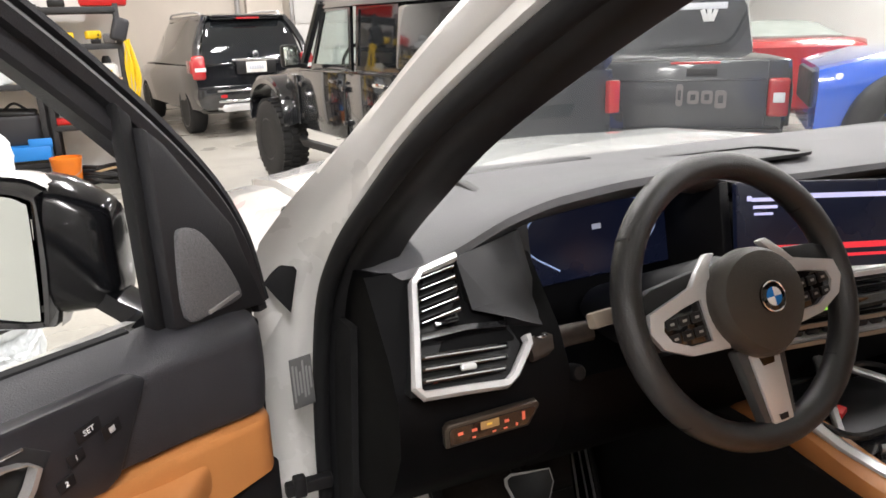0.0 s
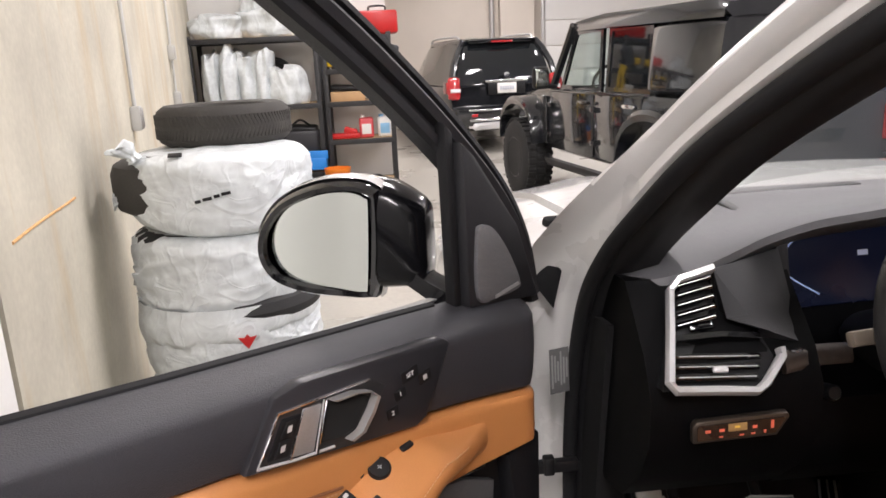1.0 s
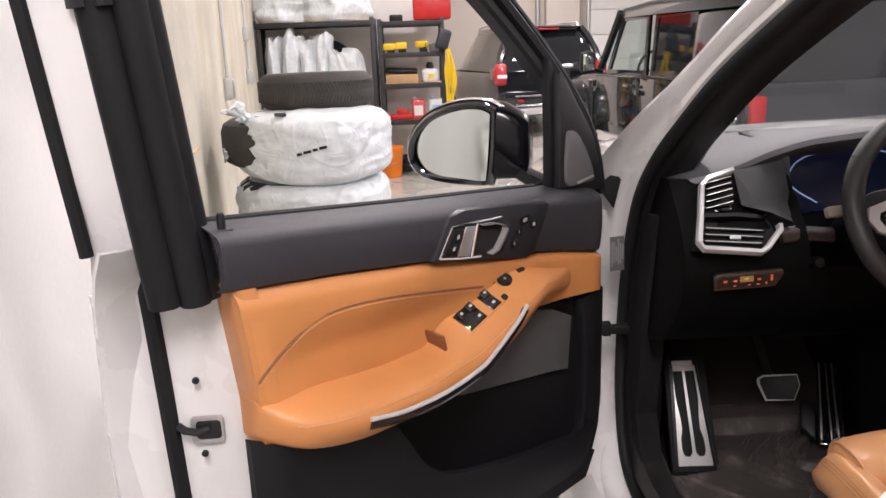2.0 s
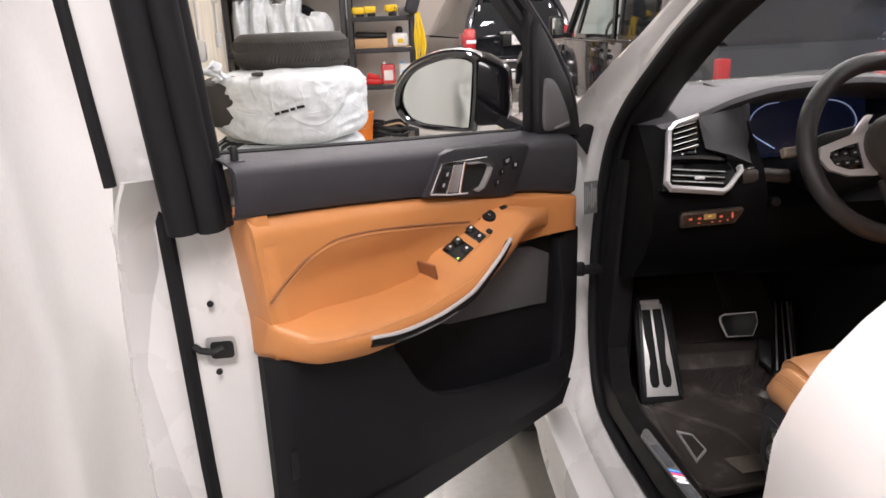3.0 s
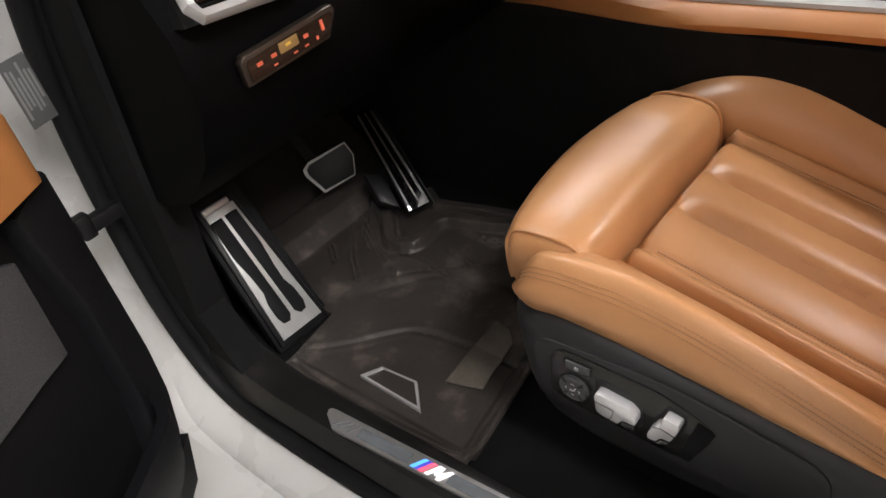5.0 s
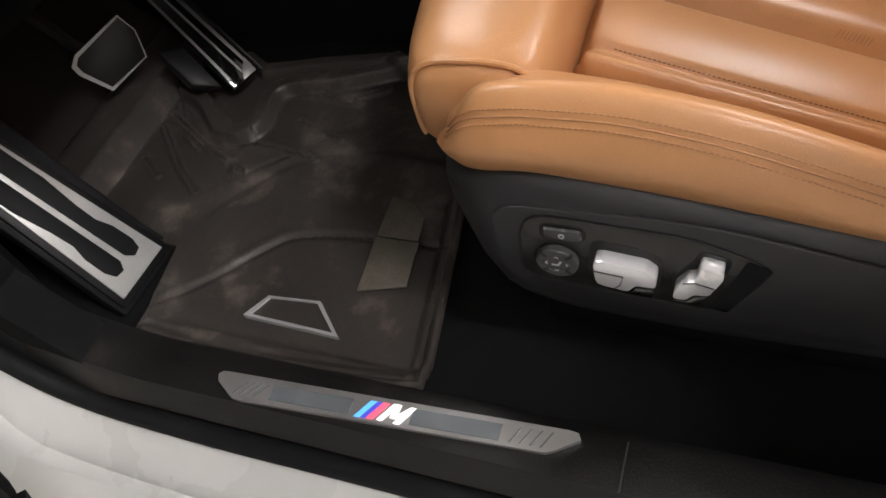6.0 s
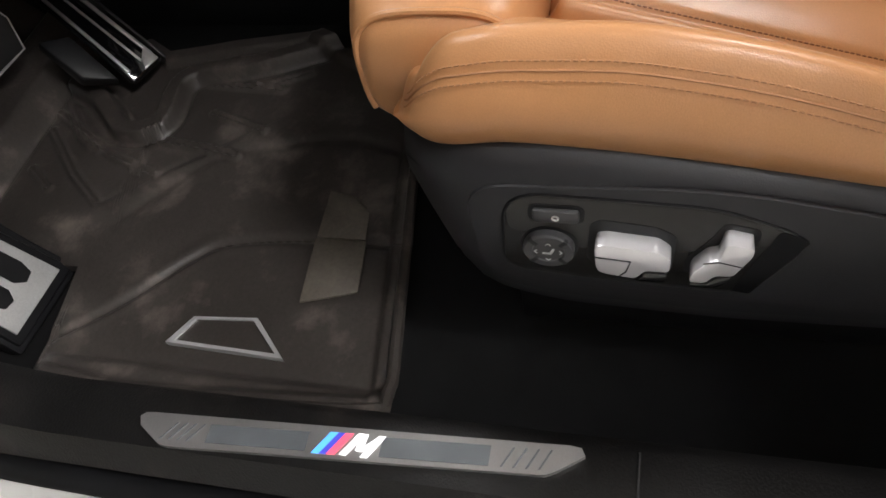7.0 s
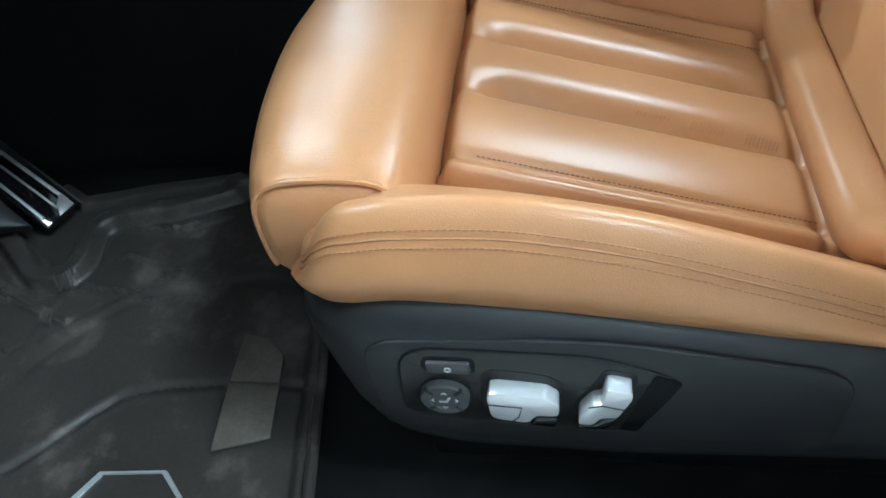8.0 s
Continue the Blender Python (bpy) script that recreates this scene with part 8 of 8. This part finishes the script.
# dark grey off-roader, its driver side towards us
H2 = 9.0
jx, jy = 2.628, 4.885
M2 = pose(jx, jy, 0, 0, 0, H2)
jeep = thing("off_roader", (jx, jy, 0), "dark off-road wagon with black flares and big tyres", "car")
W2 = 0.74
part("tub", hull(M2, [(0.0, W2 - 0.03, 0.56, W2, 1.10, W2 - 0.02, 1.17), (0.06, W2, 0.54, W2 + 0.02, 1.10, W2, 1.18), (2.75, W2, 0.54, W2 + 0.02, 1.10, W2, 1.18), (2.90, W2, 0.56, W2 + 0.01, 1.10, W2 - 0.02, 1.17)]), GREYP, jeep, "dark grey body tub")
part("bonnet", hull(M2, [(2.85, W2 - 0.06, 0.70, W2 - 0.04, 1.12, W2 - 0.10, 1.19), (3.6, W2 - 0.14, 0.70, W2 - 0.12, 1.08, W2 - 0.18, 1.15), (4.1, W2 - 0.20, 0.70, W2 - 0.18, 1.04, W2 - 0.24, 1.10)]), DARKP, jeep)
part("hard_top", hull(M2, [(0.0, W2 - 0.06, 1.70, W2 - 0.05, 1.76, W2 - 0.10, 1.82), (0.1, W2 - 0.04, 1.70, W2 - 0.03, 1.76, W2 - 0.09, 1.85), (1.8, W2 - 0.05, 1.72, W2 - 0.04, 1.77, W2 - 0.10, 1.86), (2.45, W2 - 0.09, 1.73, W2 - 0.08, 1.77, W2 - 0.13, 1.82)]), DARKP, jeep, "black hard top")
part("rear_quarter", hull(M2, [(0.0, W2 - 0.02, 1.16, W2 - 0.02, 1.30, W2 - 0.07, 1.72), (0.1, W2, 1.16, W2 - 0.0, 1.30, W2 - 0.05, 1.74), (0.80, W2, 1.16, W2, 1.30, W2 - 0.05, 1.74), (0.88, W2 - 0.01, 1.16, W2 - 0.01, 1.30, W2 - 0.06, 1.74)]), DARKP, jeep)
part("body_filler", local(M2, rbox((1.2, 1.95, 0.10), V((0, 1.85, 1.12)), 0.02)), BLK, jeep)
for s in (-1, 1):
    xs = s * (W2 + 0.014)
    for (y0, y1, nm) in ((1.78, 2.74, "front"), (0.92, 1.74, "rear")):
        dd = part("door", local(M2, rbox((0.05, y1 - y0, 0.60), V((xs - s * 0.008, (y0 + y1) / 2, 0.88)), 0.02)), DARKP, jeep)
        top = [(y0 + 0.02, 1.17), (y1 - 0.02, 1.17), (y1 - (0.34 if nm == "front" else 0.05), 1.75), (y0 + 0.03, 1.77)]
        inn = [(y0 + 0.07, 1.22), (y1 - (0.10 if nm == "front" else 0.07), 1.22), (y1 - (0.36 if nm == "front" else 0.10), 1.69), (y0 + 0.08, 1.70)]
        fm2 = axes((s * (W2 - 0.005), 0, 0), (0, 1, 0), (-s * 0.05, 0, 1))
        part("window_frame", local(M2, ringplate(top, inn, 0.03, fm2)), DARKP, dd)
        part("window_pane", local(M2, prism(inn, 0.006, fm2 @ Matrix.Translation((0, 0, 0.012)))), DGLASS if nm == "rear" else GLASS, dd)
        part("handle", local(M2, rbox((0.03, 0.20, 0.035), V((xs + s * 0.035, y0 + 0.16, 1.08)), 0.012)), CHROME if nm == "rear" else DARKP, dd)
        for z in (0.72, 1.02):
            part("hinge", local(M2, rbox((0.03, 0.09, 0.05), V((xs + s * 0.025, y1 + 0.02, z)), 0.01)), DARKP, dd)
    part("belt_strip", local(M2, rbox((0.02, 1.90, 0.022), V((xs + s * 0.014, 1.82, 1.165)), 0.006)), DARKP, jeep)
    for yc, L in ((3.43, 1.02), (0.55, 1.0)):
        arc = [V((s * (W2 + 0.07), yc + L / 2 * math.cos(a), 0.64 + 0.44 * math.sin(a) ** 0.7 if 0 < a < math.pi else 0.64)) for a in np.linspace(0.02, math.pi - 0.02, 15)]
        rows = [[p + V((-s * 0.12, 0, 0.02)), p + V((s * 0.10, 0, 0.015)), p + V((s * 0.12, 0, -0.02)), p + V((s * 0.11, 0, -0.07)), p + V((-s * 0.12, 0, -0.03))] for p in arc]
        part("fender_flare", local(M2, grid(rows, ring=True, caps=True)), DARKP, jeep, "gloss black fender flare")
    part("flare_panel", local(M2, rbox((0.03, 0.26, 0.50), pose(s * (W2 + 0.03), 2.98, 0.86, 0, 0, 0), 0.02)), DARKP, jeep)
    part("side_step", local(M2, tube([(s * (W2 + 0.02), 0.95, 0.47), (s * (W2 + 0.06), 1.1, 0.45), (s * (W2 + 0.06), 2.7, 0.45), (s * (W2 + 0.02), 2.85, 0.47)], 0.045, 8)), BLK, jeep)
    wm = part("wing_mirror", local(M2, rbox((0.16, 0.09, 0.21), V((s * (W2 + 0.19), 2.62, 1.30)), 0.03, 3)), BLK, jeep)
    part("mirror_glass", local(M2, rbox((0.13, 0.006, 0.17), V((s * (W2 + 0.19), 2.572, 1.30)), 0.002)), MIRROR, wm)
    part("mirror_foot", local(M2, tube([(s * (W2 + 0.02), 2.62, 1.20), (s * (W2 + 0.14), 2.62, 1.22)], 0.022, 8)), BLK, wm)
    part("windscreen_pillar", local(M2, tube([(s * (W2 - 0.04), 2.86, 1.17), (s * (W2 - 0.08), 2.42, 1.78)], 0.04, 8)), DARKP, jeep)
    part("rear_window", local(M2, prism([(0.15, 1.24), (0.80, 1.24), (0.80, 1.68), (0.20, 1.66)], 0.006, axes((s * (W2 + 0.005), 0, 0), (0, 1, 0), (-s * 0.05, 0, 1)))), DGLASS, jeep)
    part("tail_light", local(M2, rbox((0.12, 0.06, 0.26), V((s * (W2 - 0.03), -0.03, 0.95)), 0.02)), LENS, jeep)
part("windscreen", local(M2, prism([(-0.66, 0), (0.66, 0), (0.62, 0.70), (-0.62, 0.70)], 0.006, axes((0, 2.86, 1.18), (1, 0, 0), (0, -0.56, 0.83)))), GLASS, jeep)
part("steering_wheel", local(M2, tube([(-0.38 + 0.17 * math.cos(a), 2.22 - 0.06 * math.sin(a), 1.24 + 0.16 * math.sin(a)) for a in np.linspace(0, 2 * math.pi, 25)[:-1]], 0.016, 8, True)), BLK, jeep)
for xx in (-0.38, 0.38):
    part("seat", local(M2, rbox((0.48, 0.14, 0.75), pose(xx, 1.72, 1.15, 12, 0, 0), 0.06, 3)), BLK, jeep)
part("seat", local(M2, rbox((1.2, 0.14, 0.65), pose(0, 0.8, 1.12, 12, 0, 0), 0.06, 3)), BLK, jeep)
part("front_bumper", local(M2, rbox((1.5, 0.18, 0.18), V((0, 4.28, 0.66)), 0.03)), BLK, jeep)
BLKRIM = mat("black_alloy", (0.02, 0.02, 0.022), 0.35, 0.4)
vehicle_wheels(jeep, M2, W2 + 0.04, (3.43, 0.55), 0.42, 0.30, 0.22, H2, rimmat=BLKRIM, spokes=6, tread=36)

# grey pickup whose tailgate looks at the white car
H3 = -36.0
px, py = 4.42, 5.42
M3 = pose(px, py, 0, 0, 0, H3)
pick = thing("pickup", (px, py, 0), "dark grey pickup truck seen from its tailgate", "pickup truck")
part("bed", hull(M3, [(0.0, 0.86, 0.50, 0.90, 1.05, 0.88, 1.17), (0.05, 0.90, 0.48, 0.94, 1.05, 0.92, 1.18), (1.7, 0.90, 0.48, 0.94, 1.05, 0.92, 1.18), (1.75, 0.88, 0.48, 0.92, 1.05, 0.90, 1.18)]), GREYP, pick)
part("cab", hull(M3, [(1.80, 0.88, 0.50, 0.90, 1.15, 0.78, 1.74), (1.86, 0.90, 0.48, 0.92, 1.15, 0.80, 1.80), (3.4, 0.90, 0.48, 0.92, 1.15, 0.80, 1.82), (3.9, 0.88, 0.48, 0.90, 1.12, 0.70, 1.20), (5.2, 0.80, 0.50, 0.84, 1.05, 0.60, 1.14)]), GREYP, pick)
tg = part("tailgate", local(M3, rbox((1.44, 0.06, 0.60), V((0, -0.035, 0.865)), 0.02)), mat("grey_tailgate", (0.040, 0.043, 0.050), 0.32, var=0.08, coat=0.8), pick, "grey tailgate with a raised emblem")
part("tailgate_handle", local(M3, rbox((0.26, 0.02, 0.07), V((0.16, -0.072, 1.07)), 0.015)), BLK, tg)
part("stop_lamp", local(M3, rbox((0.42, 0.02, 0.022), V((0.10, -0.062, 1.15)), 0.005)), LENS, tg)
part("crease", local(M3, rbox((1.40, 0.012, 0.02), V((0, -0.066, 1.0)), 0.005)), GREYP, tg)
EMB = mat("grey_emblem", (0.20, 0.18, 0.18), 0.35, 0.4)
for k, (w, h, dz) in enumerate(((0.045, 0.15, 0.02), (0.075, 0.09, 0), (0.075, 0.09, 0), (0.075, 0.12, -0.02))):
    part("emblem_shape", local(M3, ringplate(rrect(w * 1.3, h * 1.3, 0.025, 3), rrect(w * 0.6, h * 0.6, 0.008, 3), 0.014, axes((-0.02 + 0.118 * k, -0.066, 0.85 + dz), (1, 0, 0), (0, 0, 1)))), EMB, tg)
for s in (-1, 1):
    tl = part("tail_light", local(M3, rbox((0.18, 0.10, 0.34), V((s * 0.82, -0.02, 0.84)), 0.03, 3)), LENS, pick, "square red tail light")
    part("reversing_lens", local(M3, rbox((0.10, 0.02, 0.09), V((s * 0.82, -0.068, 0.84)), 0.015)), CLENS, tl)
    part("fender_flare", local(M3, tube(spl([(s * 0.95, 0.35, 0.55), (s * 0.99, 0.5, 0.90), (s * 1.0, 0.9, 1.0), (s * 0.99, 1.3, 0.90), (s * 0.95, 1.45, 0.55)], 5), 0.06, 8)), BLK, pick)
part("rear_bumper", local(M3, rbox((1.70, 0.16, 0.16), V((0, -0.06, 0.50)), 0.03)), BLK, pick)
part("rear_window", local(M3, prism([(-0.68, 1.22), (0.68, 1.22), (0.60, 1.70), (-0.60, 1.70)], 0.02, axes((0, 1.775, 0), (1, 0, 0), (0, 0.06, 1)))), mat("dark_rear_glass", (0.010, 0.012, 0.013), 0.12, var=0.1, spec=0.25), pick)
part("window_sticker", local(M3, merge(*[rbox((0.05, 0.004, 0.13), pose(0.36 + 0.05 * k, 1.79, 1.56, 0, 20 * k - 20, 0), 0.003) for k in range(3)])), WPL, pick)
part("window_band", local(M3, rbox((1.0, 0.006, 0.07), V((0.1, 1.80, 1.66)), 0.003)), CLENS, pick)
vehicle_wheels(pick, M3, 0.86, (0.9, 4.3), 0.41, 0.28, 0.23, H3, rimmat=BLKRIM, spokes=6, tread=32)

# red coupe and blue truck at the far side
H4 = -30.0
rx_, ry_ = 7.05, 6.55
M4 = pose(rx_, ry_, 0, 0, 0, H4) @ Matrix.Diagonal((1, 1, 1.2, 1))
redc = thing("red_car", (rx_, ry_, 0), "red car parked between the trucks", "car")
part("body", hull(M4, [(0.0, 0.80, 0.40, 0.86, 0.85, 0.80, 0.98), (0.2, 0.86, 0.32, 0.92, 0.90, 0.86, 1.06), (2.2, 0.88, 0.30, 0.93, 0.90, 0.88, 1.02), (3.6, 0.86, 0.30, 0.91, 0.84, 0.82, 0.96), (4.5, 0.72, 0.36, 0.76, 0.70, 0.66, 0.80)]), REDP, redc)
# Opaque pale colour stands in for the light showing through the cabin glass.
part("cabin", hull(M4, [(0.5, 0.80, 1.0, 0.80, 1.04, 0.70, 1.08), (1.2, 0.82, 1.0, 0.78, 1.10, 0.60, 1.22), (2.2, 0.82, 1.0, 0.78, 1.10, 0.60, 1.24), (3.2, 0.80, 0.98, 0.76, 1.0, 0.68, 1.02)]), mat("light_painted_glass", (0.42, 0.46, 0.42), 0.15, var=0.1, scale=3), redc, "glass cabin of the red car, its see-through brightness painted pale")
for s in (-1, 1):
    part("tail_light", local(M4, rbox((0.30, 0.08, 0.12), V((s * 0.66, 0.0, 0.86)), 0.03, 3)), LENS, redc)
vehicle_wheels(redc, M4, 0.82, (0.85, 3.5), 0.33, 0.22, 0.22, H4)
H5 = 46.0
bx_, by_ = 8.34, 1.80
M5 = pose(bx_, by_, 0, 0, 0, H5)
bluet = thing("blue_truck", (bx_, by_, 0), "bright blue truck with dark wheel arch flares", "truck")
part("body", hull(M5, [(-1.2, 0.90, 0.60, 0.98, 1.10, 0.92, 1.28), (0.0, 0.92, 0.58, 1.0, 1.10, 0.94, 1.32), (2.2, 0.92, 0.58, 1.0, 1.10, 0.92, 1.30), (3.9, 0.92, 0.58, 0.98, 1.10, 0.88, 1.24), (4.3, 0.80, 0.60, 0.88, 1.0, 0.80, 1.14)]), BLUP, bluet)
part("cabin", hull(M5, [(-0.6, 0.90, 1.26, 0.90, 1.32, 0.78, 1.80), (0.2, 0.92, 1.26, 0.90, 1.34, 0.78, 1.90), (1.2, 0.92, 1.26, 0.90, 1.34, 0.76, 1.88), (2.2, 0.90, 1.24, 0.88, 1.28, 0.80, 1.31)]), DGLASS, bluet)
for s in (-1, 1):
    part("fender_flare", local(M5, tube(spl([(s * 0.98, 2.98, 0.55), (s * 1.03, 3.12, 0.92), (s * 1.05, 3.52, 1.10), (s * 1.03, 3.92, 0.92), (s * 0.98, 4.06, 0.55)], 6), 0.12, 10)), BLK, bluet)
    part("headlight", local(M5, rbox((0.26, 0.18, 0.13), pose(s * 0.76, 4.14, 1.04, 0, 0, -s * 20), 0.04, 3)), CLENS, bluet)
part("grille", local(M5, rbox((1.1, 0.06, 0.30), V((0, 4.30, 0.95)), 0.03)), BLK, bluet)
vehicle_wheels(bluet, M5, 0.88, (-0.4, 3.52), 0.46, 0.32, 0.24, H5, rimmat=BLKRIM, spokes=6, tread=30)
